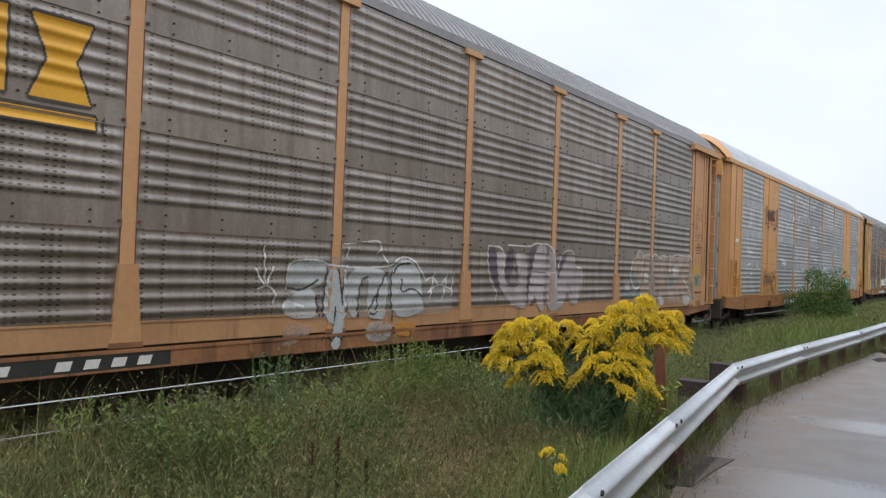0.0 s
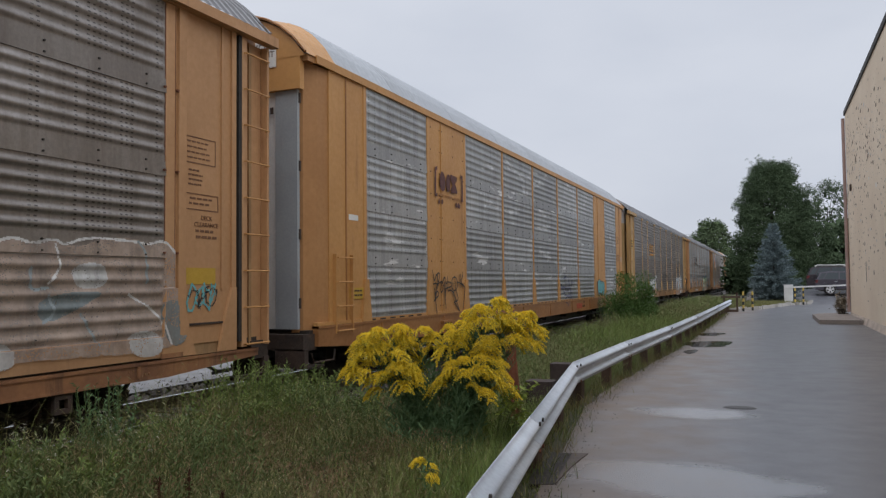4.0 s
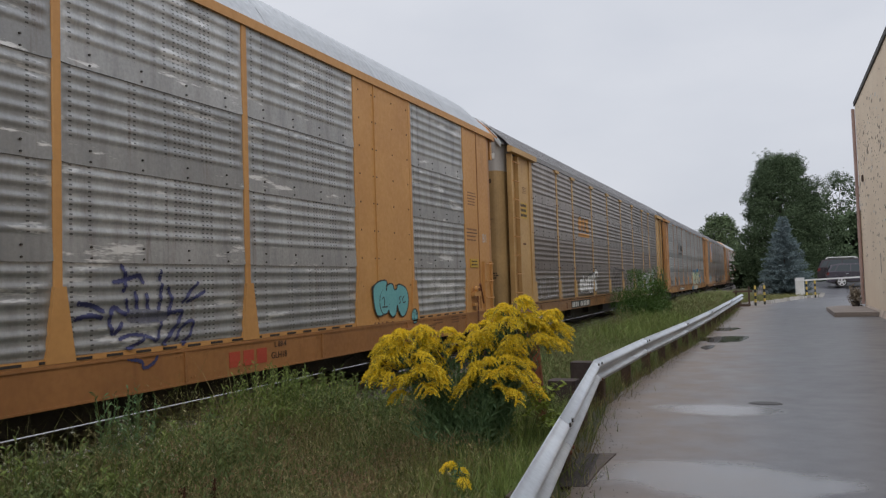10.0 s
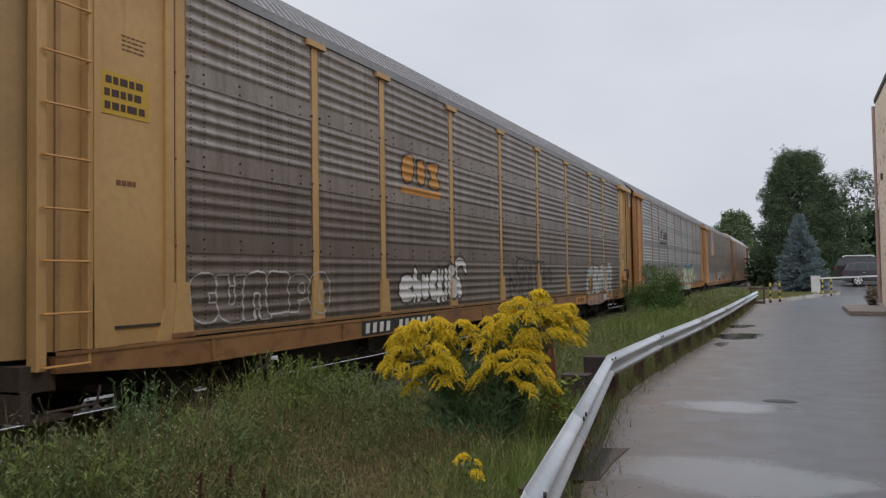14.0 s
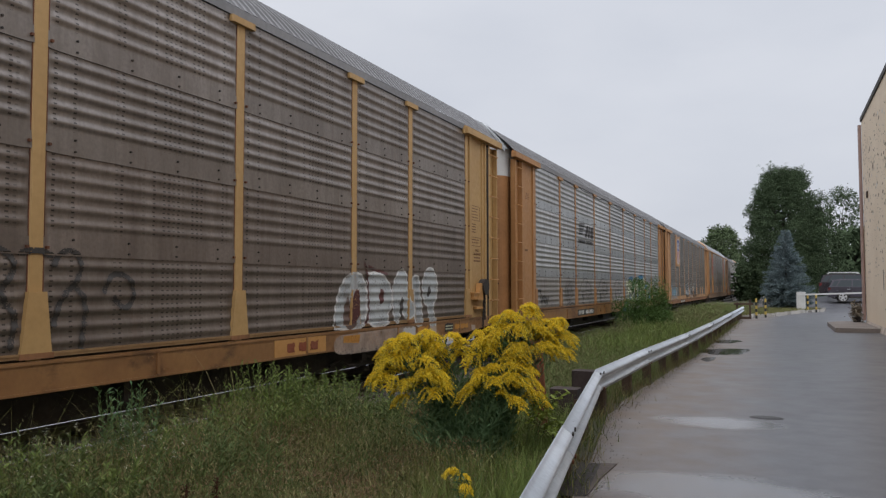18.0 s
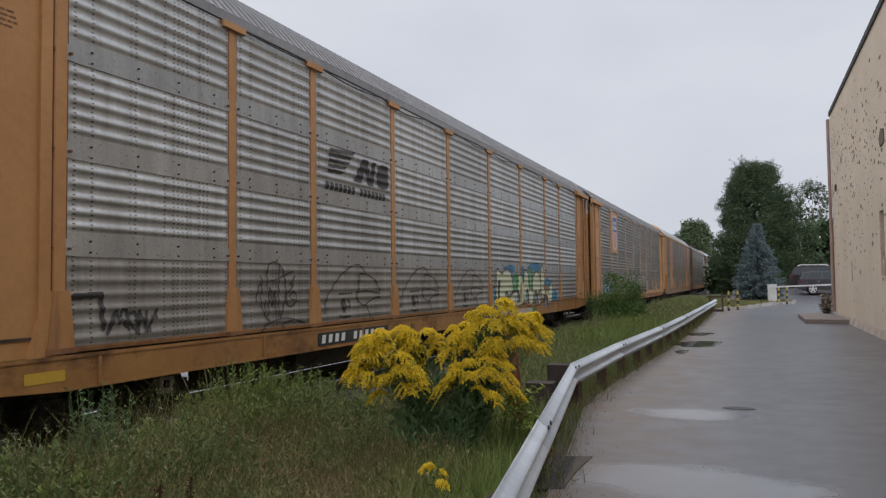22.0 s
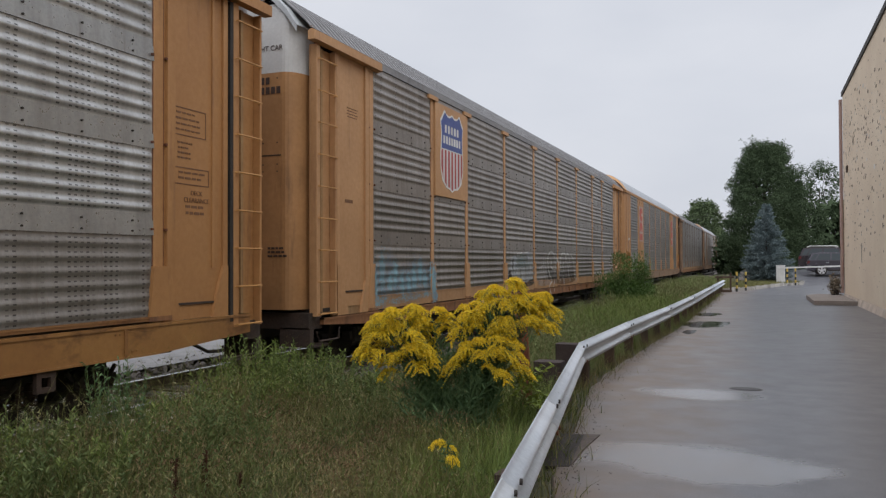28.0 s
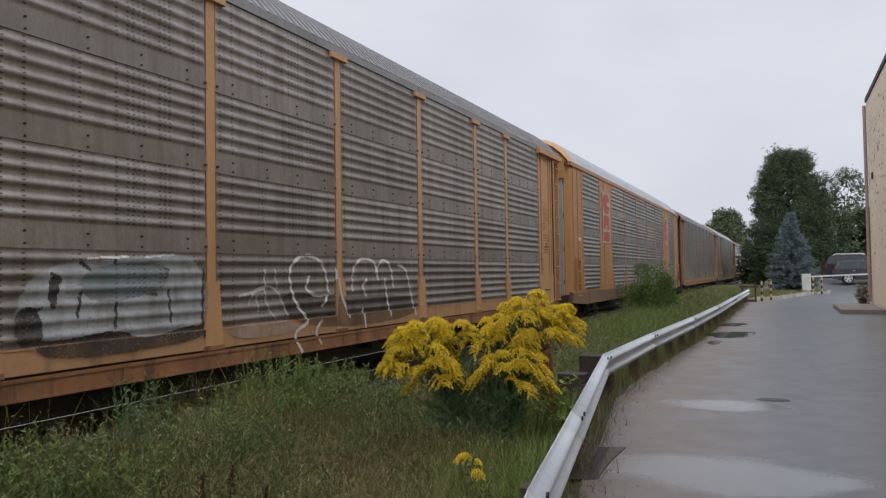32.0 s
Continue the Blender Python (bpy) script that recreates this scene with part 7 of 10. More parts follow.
for car, a, b, lo, hi in ((car_d, 1.47, 1.9, 0.80, 0.90), (car_e, 1.72, 2.02, 0.67, 0.78)):
    piece("notice", Shape().box(0.04, 0.05, a, b, lo, hi).mesh("notice", SIGN_YELLOW), car, label="gold plate on the sill")
s = Shape()
for k in range(10):
    y0, y1 = 4.5 + 2.0 * k, 6.5 + 2.0 * k
    s.tube([(0.035, y0 + (y1 - y0) * j / 8, 4.86 - 0.055 * math.sin(math.pi * j / 8) * (0.5 + 0.5 * (k % 3))) for j in range(9)], 0.011, 5)
piece("cable", s.mesh("cable", BLACK), car_d, label="slack dark cable under the roof's edge")
words("R1", 0.17, DARK_LETTER, car_d, (0.05, 9.75, 0.79), name="end_mark")
# fifth car, with its shield
plate = piece("shield_plate", Shape().box(0.0, 0.05, 4.50, 6.24, 2.95, 4.78, 0, 0.01).mesh("shield_plate", PEACH), car_e, label="plain yellow plate behind a shield")


def shield_half(grow):
    c, w, lo, hi = 5.37, 0.60 + grow, 3.10 - grow, 4.66 + grow
    left = [(c, hi - 0.04), (c - w * 0.22, hi - 0.09), (c - w * 0.45, hi - 0.08), (c - w * 0.66, hi), (c - w * 0.86, hi - 0.14), (c - w, hi - 0.22), (c - w * 0.93, hi - 0.42), (c - w * 0.93, hi - 0.6), (c - w, hi - 0.95), (c - w * 0.97, lo + 0.42), (c - w * 0.82, lo + 0.2), (c - w * 0.5, lo + 0.07), (c - w * 0.2, lo + 0.05), (c, lo)]
    return left + [(2 * c - y, z) for y, z in left[-2:0:-1]]


piece("shield_rim", Shape().prism(shield_half(0.035), 0, 0.05, 0.054).mesh("shield_rim", WHITE_PAINT), plate)
BLUE_ENAMEL = paint("shield_blue", (0.018, 0.045, 0.22), (0.025, 0.055, 0.25), 0.4)
RED_ENAMEL = paint("shield_red", (0.36, 0.025, 0.02), (0.3, 0.025, 0.02), 0.4)
w = Wall(4.6, 6.15, 3.0, 4.75, 0.012)
ring = shield_half(0.0)
inside = np.zeros(w.Y.shape, bool)
for (a, b), (c, d) in zip(ring, ring[1:] + ring[:1]):
    cross = (b > w.Z) != (d > w.Z)
    inside ^= cross & (w.Y < (c - a) * (w.Z - b) / (d - b + 1e-12) + a)
w.put(inside, "white")
SPRAY["shield_blue"], SPRAY["shield_red"] = BLUE_ENAMEL, RED_ENAMEL
w.put(inside & (w.Z > 3.92), "shield_blue")
for k in range(7):
    w.put(inside & (w.Z < 3.90) & (np.abs(w.Y - (4.83 + 0.18 * k)) < 0.045), "shield_red")
for row, n, z in ((0, 5, 4.24), (1, 7, 4.02)):
    for k in range(n):
        a = 5.37 + (k - n / 2) * (0.165 if n == 5 else 0.142)
        w.put(inside & w.rect(a + 0.015, a + 0.115, z, z + 0.16), "white")
w.lay(plate, P, "shield", "blue, red and white shield with plain marks", 0.056)
w = Wall(1.9, 4.7, 0.86, 2.05)
for rnd in (random.Random(71),):
    w.haze([(2.0 + 0.26 * k, rnd.uniform(1.3, 1.55), 0.16, rnd.uniform(0.22, 0.36)) for k in range(10)], "slate", 711, 0.5)
    w.haze([(2.0 + 0.26 * k + rnd.uniform(-0.06, 0.06), rnd.uniform(1.25, 1.5), 0.11, rnd.uniform(0.14, 0.34)) for k in range(10)], "pale_blue", 712, 0.85)
    w.haze([(rnd.uniform(1.95, 4.3), rnd.uniform(0.95, 1.04), 0.22, 0.05) for k in range(9)], "pale_blue", 713, 0.5)
w.haze([(4.4, 1.15, 0.1, 0.3), (4.35, 1.45, 0.08, 0.16), (4.52, 0.98, 0.06, 0.08)], "pale_blue", 714, 0.85).haze([(4.45, 1.0, 0.08, 0.12), (4.42, 1.4, 0.06, 0.1)], "slate", 715, 0.6)
w.lay(car_e, P, "graffiti", "faded pale blue spray-painted letters")
w = Wall(9.18, 11.82, 0.85, 2.06)
w.dust(rounded([(9.32, 1.56), (9.66, 1.81), (10.47, 1.86), (11.08, 1.94), (11.61, 1.84), (11.7, 1.01), (9.3, 0.96)]), "silver", 0.8)
w.dust(rounded([(9.3, 1.42), (9.54, 1.45), (9.6, 1.12), (9.32, 1.07)]), "soft", 0.8)
w.dust(rounded([(9.42, 1.2), (9.66, 1.11), (10.41, 1.2), (10.69, 1.05), (11.58, 1.19), (11.61, 1), (10.47, 0.95), (9.54, 0.97)]), "soft", 0.8)
w.dust(rounded([(9.64, 1.7), (9.76, 1.72), (9.72, 1.41), (9.64, 1.41)]), "soft", 0.8)
w.put(w.stroke(rounded([(9.66, 1.72), (9.79, 1.67), (9.66, 1.56)], False), 0.035), "soft")
w.put(w.stroke(rounded([(9.98, 1.82), (10.12, 1.74), (10.02, 1.63)], False), 0.035), "soft")
w.put(w.stroke(rounded([(10.37, 1.85), (10.4, 1.55), (10.37, 1.2)], False), 0.035), "soft")
w.put(w.stroke(rounded([(9.98, 1.56), (9.94, 1.33)], False), 0.035), "soft")
w.put(w.stroke(rounded([(10.62, 1.55), (10.92, 1.5)], False), 0.035), "soft")
w.put(w.stroke(rounded([(11.08, 1.54), (11.11, 1.21)], False), 0.035), "soft")
w.put(w.stroke(rounded([(10.84, 1.79), (11.08, 1.75)], False), 0.035), "soft")
w.put(w.stroke(rounded([(9.42, 1.35), (9.56, 1.42)], False), 0.035), "soft")
w.put(w.stroke(rounded([(11.61, 1.75), (11.58, 1.02)], False), 0.035), "soft")
w.dust(rounded([(9.92, 1.78), (11.08, 1.86), (11.08, 1.54), (10.05, 1.4)]), "pale_blue", 0.3)
w.put(w.stroke(rounded([(10.05, 1.86), (10.54, 1.88)], False), 0.02), "white")
w.put(w.stroke(rounded([(10.77, 1.88), (11.16, 1.91)], False), 0.02), "white")
w.lay(car_e, P, "graffiti", "murky silver letters with smeared dark lines", worn=0.06)

w = Wall(11.90, 17.10, 0.66, 2.08)
w.dust(rounded([(12.92, 1.52), (14.3, 1.35), (16.98, 1.35), (16.98, 0.92), (13.34, 0.93)]), "soft", 0.5)
w.dust(rounded([(12.02, 1.13), (13.3, 1.12), (13.39, 0.93), (12.02, 0.94)]), "pink", 0.6)
w.put(w.stroke(rounded([(13.46, 0.68), (13.23, 0.94), (13.69, 1.06), (13.39, 1.27), (13.24, 1.56), (13.24, 1.8), (13.54, 1.96), (13.94, 1.91), (14.11, 1.71), (14.18, 1.4), (14, 1.25)], False), 0.045), "white")
w.put(w.stroke(rounded([(13.7, 1.66), (13.58, 1.51), (13.81, 1.39), (14.3, 1.42)], False), 0.045), "white")
w.put(w.stroke(rounded([(14.38, 1.76), (14.43, 1.4), (14.69, 1.07)], False), 0.045), "white")
w.put(w.stroke(rounded([(14.83, 1.44), (14.83, 1.76), (15.11, 1.95), (15.54, 1.88), (15.63, 1.6)], False), 0.045), "white")
w.put(w.stroke(rounded([(15.25, 1.6), (15.11, 1.49), (15.25, 1.36)], False), 0.045), "white")
w.put(w.stroke(rounded([(15.54, 1.71), (15.76, 1.94), (16.06, 1.83), (16.15, 1.48)], False), 0.045), "white")
w.put(w.stroke(rounded([(15.99, 1.02), (15.84, 1.6)], False), 0.045), "white")
w.put(w.stroke(rounded([(16.32, 1.83), (16.65, 1.77), (16.91, 0.98)], False), 0.045), "white")
w.put(w.stroke(rounded([(13.93, 1.05), (13.76, 0.91), (13.92, 0.75)], False), 0.045), "white")
w.put(w.stroke(rounded([(15.1, 1.16), (15.16, 0.89)], False), 0.045), "white")
w.put(w.stroke(rounded([(12.71, 1.76), (12.71, 1.34), (12.91, 1.14)], False), 0.03), "grey")
w.put(w.stroke(rounded([(12.4, 1.34), (12.5, 1.52), (12.92, 1.57), (13.17, 1.18)], False), 0.03), "grey")
w.put(w.stroke(rounded([(12.21, 1.44), (12.71, 1.52)], False), 0.03), "grey")
w.put(w.stroke(rounded([(12.92, 1.76), (12.96, 1.52)], False), 0.03), "grey")
w.put(w.stroke(rounded([(12.54, 1.43), (12.58, 1.25)], False), 0.03), "grey")
w.lay(car_e, P, "graffiti", "white outlined letters over a dark shadow", worn=0.03)
number_patch(car_e, 6.52, 8.87, 0.665, 0.815, 11, x=0.050)
# sixth car: red emblems on its plain panels
for y in (5.35, 20.73):
    w = Wall(y - 0.8, y + 0.8, 2.6, 4.6)
    w.put(w.rect(y - 0.62, y + 0.62, 2.68, 4.52), "pink")
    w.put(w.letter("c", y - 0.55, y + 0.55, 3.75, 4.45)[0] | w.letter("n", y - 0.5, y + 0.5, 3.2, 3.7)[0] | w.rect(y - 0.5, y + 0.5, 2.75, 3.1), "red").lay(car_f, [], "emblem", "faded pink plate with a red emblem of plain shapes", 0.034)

# the plain rest of the train, far behind
for k in range(5):
    front = 131.9 + PITCH * (k + 1)
    if k in (1, 4):
        new_car("distant rack car with dull sides and weathered ends", front, coat=DULL, frame_coat=DULL, sheets="dark", seed=90 + k)
    else:
        old_car("distant rack car with dull ribbed sides and yellow ends", front, ("brown", "brown", "pale", "brown", "brown")[k], "dull", k == 2, seed=90 + k)

# ---------------------------------------------------------------- ground, road, track
GROUND = paint("soil", (0.075, 0.066, 0.04), (0.05, 0.055, 0.028), 0.95, scale=0.6, grain=9, bump=0.6, spread=False)
BALLAST = paint("ballast_stone", (0.17, 0.155, 0.145), (0.10, 0.09, 0.085), 0.85, scale=9, grain=40, bump=0.8, spread=False)
GALV = paint("guardrail_zinc", (0.60, 0.65, 0.71), (0.49, 0.535, 0.59), 0.45, 0.25, scale=2.5, grain=30, stain=(0.22, 0.2, 0.18), stain_at=0.66, streak=(1, 1, 0.3))
STUCCO = paint("stucco", (0.80, 0.66, 0.495), (0.73, 0.585, 0.43), 0.9, scale=0.6, grain=16, stain=(0.45, 0.35, 0.27), stain_at=0.63, amount=0.45, bump=0.6)
WOOD_POST = paint("post_wood", (0.10, 0.062, 0.04), (0.06, 0.04, 0.03), 0.85, scale=3, grain=30, bump=0.5)


POOLS = [(-0.75, 10.2, 0.75, 0.42), (-0.55, 6.75, 1.05, 0.62), (0.3, 5.05, 1.0, 0.40)]


def wet_asphalt():
    m = bpy.data.materials.new("wet_asphalt")
    n, l, p = nodes_of(m)
    c = coords(n, l, False)
    big = noise_at(n, l, c, 0.22, 3, (1, 0.5, 1))
    mid = noise_at(n, l, c, 2.2, 5)
    fine = noise_at(n, l, c, 90, 2)
    out = value_mix(n, l, ramp(n, l, mid, 0.3, 0.7), (0.096, 0.099, 0.114), (0.079, 0.081, 0.093))
    out = value_mix(n, l, ramp(n, l, fine, 0.4, 0.8, 0, 0.7), out, (0.195, 0.19, 0.19))
    # standing wet: soft-edged shallow pools
    xyz = n.new("ShaderNodeSeparateXYZ")
    l.new(c, xyz.inputs[0])
    ripple = math_node(n, l, "MULTIPLY", math_node(n, l, "SUBTRACT", noise_at(n, l, c, 1.3, 5), 0.5), 2.5)
    pool = None
    for cx, cy, rx, ry in POOLS:
        dx = math_node(n, l, "DIVIDE", math_node(n, l, "SUBTRACT", xyz.outputs["X"], cx), rx)
        dy = math_node(n, l, "DIVIDE", math_node(n, l, "SUBTRACT", xyz.outputs["Y"], cy), ry)
        d = math_node(n, l, "ADD", math_node(n, l, "ADD", math_node(n, l, "MULTIPLY", dx, dx), math_node(n, l, "MULTIPLY", dy, dy)), ripple)
        m1 = ramp(n, l, d, 0.55, 1.25, 1.0, 0.0)
        pool = m1 if pool is None else math_node(n, l, "MAXIMUM", pool, m1)
    # soil washed off the verge, with the train's brown reflection put into the colour
    soil = math_node(n, l, "MULTIPLY", ramp(n, l, math_node(n, l, "ADD", xyz.outputs["X"], math_node(n, l, "MULTIPLY", ripple, 0.7)), 0.05, -1.35, 0.0, 0.9), ramp(n, l, noise_at(n, l, c, 1.6, 5), 0.3, 0.6, 0.4, 1.0))
    out = value_mix(n, l, soil, out, (0.155, 0.112, 0.08))
    out = value_mix(n, l, math_node(n, l, "MULTIPLY", pool, 0.25), out, (0.055, 0.05, 0.048))
    l.new(out, p.inputs["Base Color"])
    wet = math_node(n, l, "ADD", ramp(n, l, big, 0.36, 0.66, 0.0, 0.09), ramp(n, l, mid, 0.35, 0.7, 0.29, 0.36))
    wet = math_node(n, l, "MULTIPLY", wet, ramp(n, l, pool, 0.0, 1.0, 1.0, 0.33))
    wet = math_node(n, l, "ADD", wet, math_node(n, l, "MULTIPLY", soil, 0.14))
    l.new(wet, p.inputs["Roughness"])
    l.new(ramp(n, l, pool, 0.0, 1.0, 0.42, 0.80), p.inputs["Specular IOR Level"])
    b = n.new("ShaderNodeBump")
    b.inputs["Strength"].default_value, b.inputs["Distance"].default_value = 0.035, 0.004
    l.new(fine, b.inputs["Height"])
    l.new(b.outputs["Normal"], p.inputs["Normal"])
    return m


ASPHALT = wet_asphalt()


def land(x, y):
    """Height of the ground."""
    h = -0.12
    if x < -5.2:
        h = -0.12 - 0.10 * min((-5.2 - x) / 0.6, 1.0)
    if x > -2.4 and x < 0:
        h = -0.12 + 0.09 * min((x + 2.4) / 0.7, 1.0)
    return h + 0.03 * noise.noise((x * 0.8, y * 0.5, 0)) * (x < -1.9)


xs = [-900, -300, -80, -30, -18, -12, -10.5] + [-9.5 + 0.25 * k for k in range(34)] + [-0.8, 3, 8, 20, 60, 300, 900]
ys = [-900, -300, -60, -20, -8] + [-4 + 0.5 * k for k in range(50)] + [21 + 3 * k for k in range(30)] + [115, 140, 200, 400, 900, 2000]
v = [(x, y, land(x, y) if -40 < x < 60 and -30 < y < 140 else -0.15) for y in ys for x in xs]
nx = len(xs)
f = [(j * nx + k, j * nx + k + 1, (j + 1) * nx + k + 1, (j + 1) * nx + k) for j in range(len(ys) - 1) for k in range(nx - 1)]
tagged(new("ground", mesh_of("ground", v, f, GROUND, smooth=True)), "damp soil with weeds beside the track", "ground", kind="structure")

# the wet drive, its edge frayed along the grass
edge = []
for k in range(120):
    y = -12 + k * 0.6
    x = float(np.interp(y, [0.3, 3.7, 6.0, 10.2, 14.0, 19.0, 25.0, 46.2], [-0.6, -1.15, -1.48, -2.1, -2.1, -1.9, -1.85, -1.85]))
    edge.append((x + 0.13 * noise.noise((y * 0.9, 3, 0)), y))
v = [(x, y, 0.0) for x, y in edge] + [(60, y, 0.0) for x, y in edge] + [(x - 0.06, y, -0.12) for x, y in edge]
n = len(edge)
f = [(k, n + k, n + k + 1, k + 1) for k in range(n - 1)] + [(2 * n + k, k, k + 1, 2 * n + k + 1) for k in range(n - 1)]
tagged(new("road", mesh_of("road", v, f, ASPHALT)), "wet grey asphalt drive with puddles", "road", kind="structure")

# track bed, sleepers and rails
s = Shape()
s.prism([(-10.0, -0.45), (-9.1, -0.17), (-5.95, -0.17), (-5.2, -0.40)], 1, -40, 400)
tagged(new("track_bed", s.mesh("track_bed", BALLAST)), "grey crushed-stone track bed", "track bed", kind="structure")
RAIL = paint("rail_steel", (0.17, 0.14, 0.12), (0.10, 0.07, 0.055), 0.4, 0.7, grain=30)
RAIL_TOP = paint("rail_polished", (0.55, 0.55, 0.55), (0.45, 0.45, 0.45), 0.22, 0.9)
track = thing("railway_track", (NEAR - WIDE / 2, 0, 0), "steel railway track on timber sleepers", "railway track", kind="structure")
for x in (-0.7175, 0.7175):
    s = Shape().prism([(x - 0.07, -0.16), (x + 0.07, -0.16), (x + 0.02, -0.13), (x + 0.02, -0.05), (x + 0.036, -0.04), (x + 0.036, -0.004), (x - 0.036, -0.004), (x - 0.036, -0.04), (x - 0.02, -0.05), (x - 0.02, -0.13)], 1, -30, 380)
    s.box(x - 0.03, x + 0.03, -30, 380, -0.004, 0.0, 1)
    piece("rail", s.mesh("rail", [RAIL, RAIL_TOP]), track)
SLEEPER = Shape().box(-1.3, 1.3, -0.11, 0.11, -0.30, -0.15, 0, 0.02).mesh("sleeper", WOOD_POST)
for k in range(110):
    piece("sleeper", SLEEPER, track, (0, -6 + 0.55 * k, 0))

# ---------------------------------------------------------------- guardrail
RAIL_LINE = [(-0.66, 0.3), (-0.95, 2.1), (-1.22, 3.7), (-1.58, 6.0), (-2.24, 10.2), (-2.20, 14.0), (-2.05, 19.0), (-1.97, 25.0), (-1.94, 35.0), (-1.92, 46.2)]


def beam_section():
    """W-beam, seen from its end: u towards the road, z up from the beam's foot."""
    pts = []
    for k in range(25):
        a = k / 24
        z = 0.31 * a
        u = 0.04 - 0.04 * math.cos(4 * math.pi * a) if 0.0 < a < 1.0 else 0.0
        pts.append((u, z))
    return pts


guard = thing("guardrail", (0, 0, 0), "weathered galvanised steel guardrail on brown timber posts", "guardrail")
sec = beam_section()
for k in range(len(RAIL_LINE) - 1):
    (x0, y0), (x1, y1) = RAIL_LINE[k], RAIL_LINE[k + 1]
    d = Vector((x1 - x0, y1 - y0, 0)).normalized()
    out = Vector((d.y, -d.x, 0))
    n = 1
    s = Shape()
    for t in (-0.02 / (Vector((x1 - x0, y1 - y0)).length), 1.0):
        base = Vector((x0, y0, 0.27)).lerp(Vector((x1, y1, 0.27)), t)
        for u, z in sec:
            s.v.append(tuple(base + out * (u + 0.003 * (k % 2)) + Vector((0, 0, z))))
        for u, z in sec[::-1]:
            s.v.append(tuple(base + out * (u - 0.006 + 0.003 * (k % 2)) + Vector((0, 0, z))))
    m = 2 * len(sec)
    s.f = [(j, (j + 1) % m, m + (j + 1) % m, m + j) for j in range(m)] + [tuple(range(m)), tuple(range(2 * m - 1, m - 1, -1))]
    s.i = [0] * len(s.f)
    beam = piece("beam", s.mesh("beam", GALV, True), guard)
POST = Shape().box(-0.07, 0.07, -0.08, 0.08, -0.5, 0.38, 0, 0.015).mesh("guard_post", WOOD_POST)
run = 0.0
for k in range(len(RAIL_LINE) - 1):
    (x0, y0), (x1, y1) = RAIL_LINE[k], RAIL_LINE[k + 1]
    seg = math.hypot(x1 - x0, y1 - y0)
    m = max(int(seg / 2.0 + 0.5), 1)
    for j in range(m):
        t = (j + 0.35) / m
        post = piece("post", POST, guard, (x0 + (x1 - x0) * t - 0.09, y0 + (y1 - y0) * t, 0.0))

# ---------------------------------------------------------------- building
wall_x, wall_far, wall_top = 3.30, 37.2, 8.65
building = thing("building", (0, 0, 0), "tall beige stucco building with flaking paint", "building")
cuts = [(23.55, 24.3, 1.72, 3.45), (15.2, 18.6, 1.73, 3.5)]
s = Shape()
# one front wall, in bands round its two openings
rows_y, rows_z = [-14, 15.2, 18.6, 23.55, 24.3, wall_far], [-0.2, 1.72, 3.48, wall_top]
front = [(wall_x, wall_x + 0.35)]
grid = {}
for x in (wall_x, wall_x + 0.35):
    for y in rows_y:
        for z in rows_z:
            grid[(x, y, z)] = len(s.v)
            s.v.append((x, y, z))


def quad(*ps):
    s.f.append(tuple(grid[p] for p in ps))
    s.i.append(0)


for j in range(5):
    for k in range(3):
        y0, y1, z0, z1 = rows_y[j], rows_y[j + 1], rows_z[k], rows_z[k + 1]
        xa, xb = front[0]
        if k == 1 and j in (1, 3):
            quad((xa, y0, z0), (xb, y0, z0), (xb, y1, z0), (xa, y1, z0))
            quad((xa, y0, z1), (xa, y1, z1), (xb, y1, z1), (xb, y0, z1))
            quad((xa, y0, z0), (xa, y0, z1), (xb, y0, z1), (xb, y0, z0))
            quad((xa, y1, z0), (xb, y1, z0), (xb, y1, z1), (xa, y1, z1))
            continue
        quad((xa, y0, z0), (xa, y0, z1), (xa, y1, z1), (xa, y1, z0))
        quad((xb, y0, z0), (xb, y1, z0), (xb, y1, z1), (xb, y0, z1))
for y in (-14, wall_far):
    for k in range(3):
        quad((front[0][0], y, rows_z[k]), (front[0][1], y, rows_z[k]), (front[0][1], y, rows_z[k + 1]), (front[0][0], y, rows_z[k + 1]))
piece("wall", s.mesh("wall", STUCCO), building)
piece("wall", Shape().box(wall_x + 0.35, 16, wall_far - 0.35, wall_far, -0.2, wall_top).mesh("wall", STUCCO), building)
piece("wall", Shape().box(wall_x + 0.35, 16, -14, -13.65, -0.2, wall_top).mesh("wall", STUCCO), building)
piece("roof", Shape().box(wall_x - 0.05, 16, -14.05, wall_far + 0.05, wall_top, wall_top + 0.18).mesh("roof", BLACK), building)

# ---------------------------------------------------------------- plants
def leafy(name, a, b, rough=0.55, through=0.25, third=None, patch=None):
    """Leaf stuff, each island of its own shade between two colours."""
    m = bpy.data.materials.new(name)
    n, l, p = nodes_of(m)
    g = n.new("ShaderNodeNewGeometry")
    out = value_mix(n, l, g.outputs["Random Per Island"], a, b)
    if third:
        pick = math_node(n, l, "GREATER_THAN", math_node(n, l, "FRACT", math_node(n, l, "MULTIPLY", g.outputs["Random Per Island"], 7.31)), 0.8)
        out = value_mix(n, l, pick, out, third)
    c = coords(n, l, False)
    out = value_mix(n, l, ramp(n, l, noise_at(n, l, c, 0.9, 3), 0.35, 0.7, 0.0, 0.45), out, tuple(v * 0.5 for v in a))
    if patch:
        out = value_mix(n, l, ramp(n, l, noise_at(n, l, c, 0.75, 4, (1, 1, 0.3)), 0.47, 0.62, 0.0, 0.75), out, patch)
    l.new(out, p.inputs["Base Color"])
    p.inputs["Roughness"].default_value = rough
    p.inputs["Specular IOR Level"].default_value = 0.2
    return m


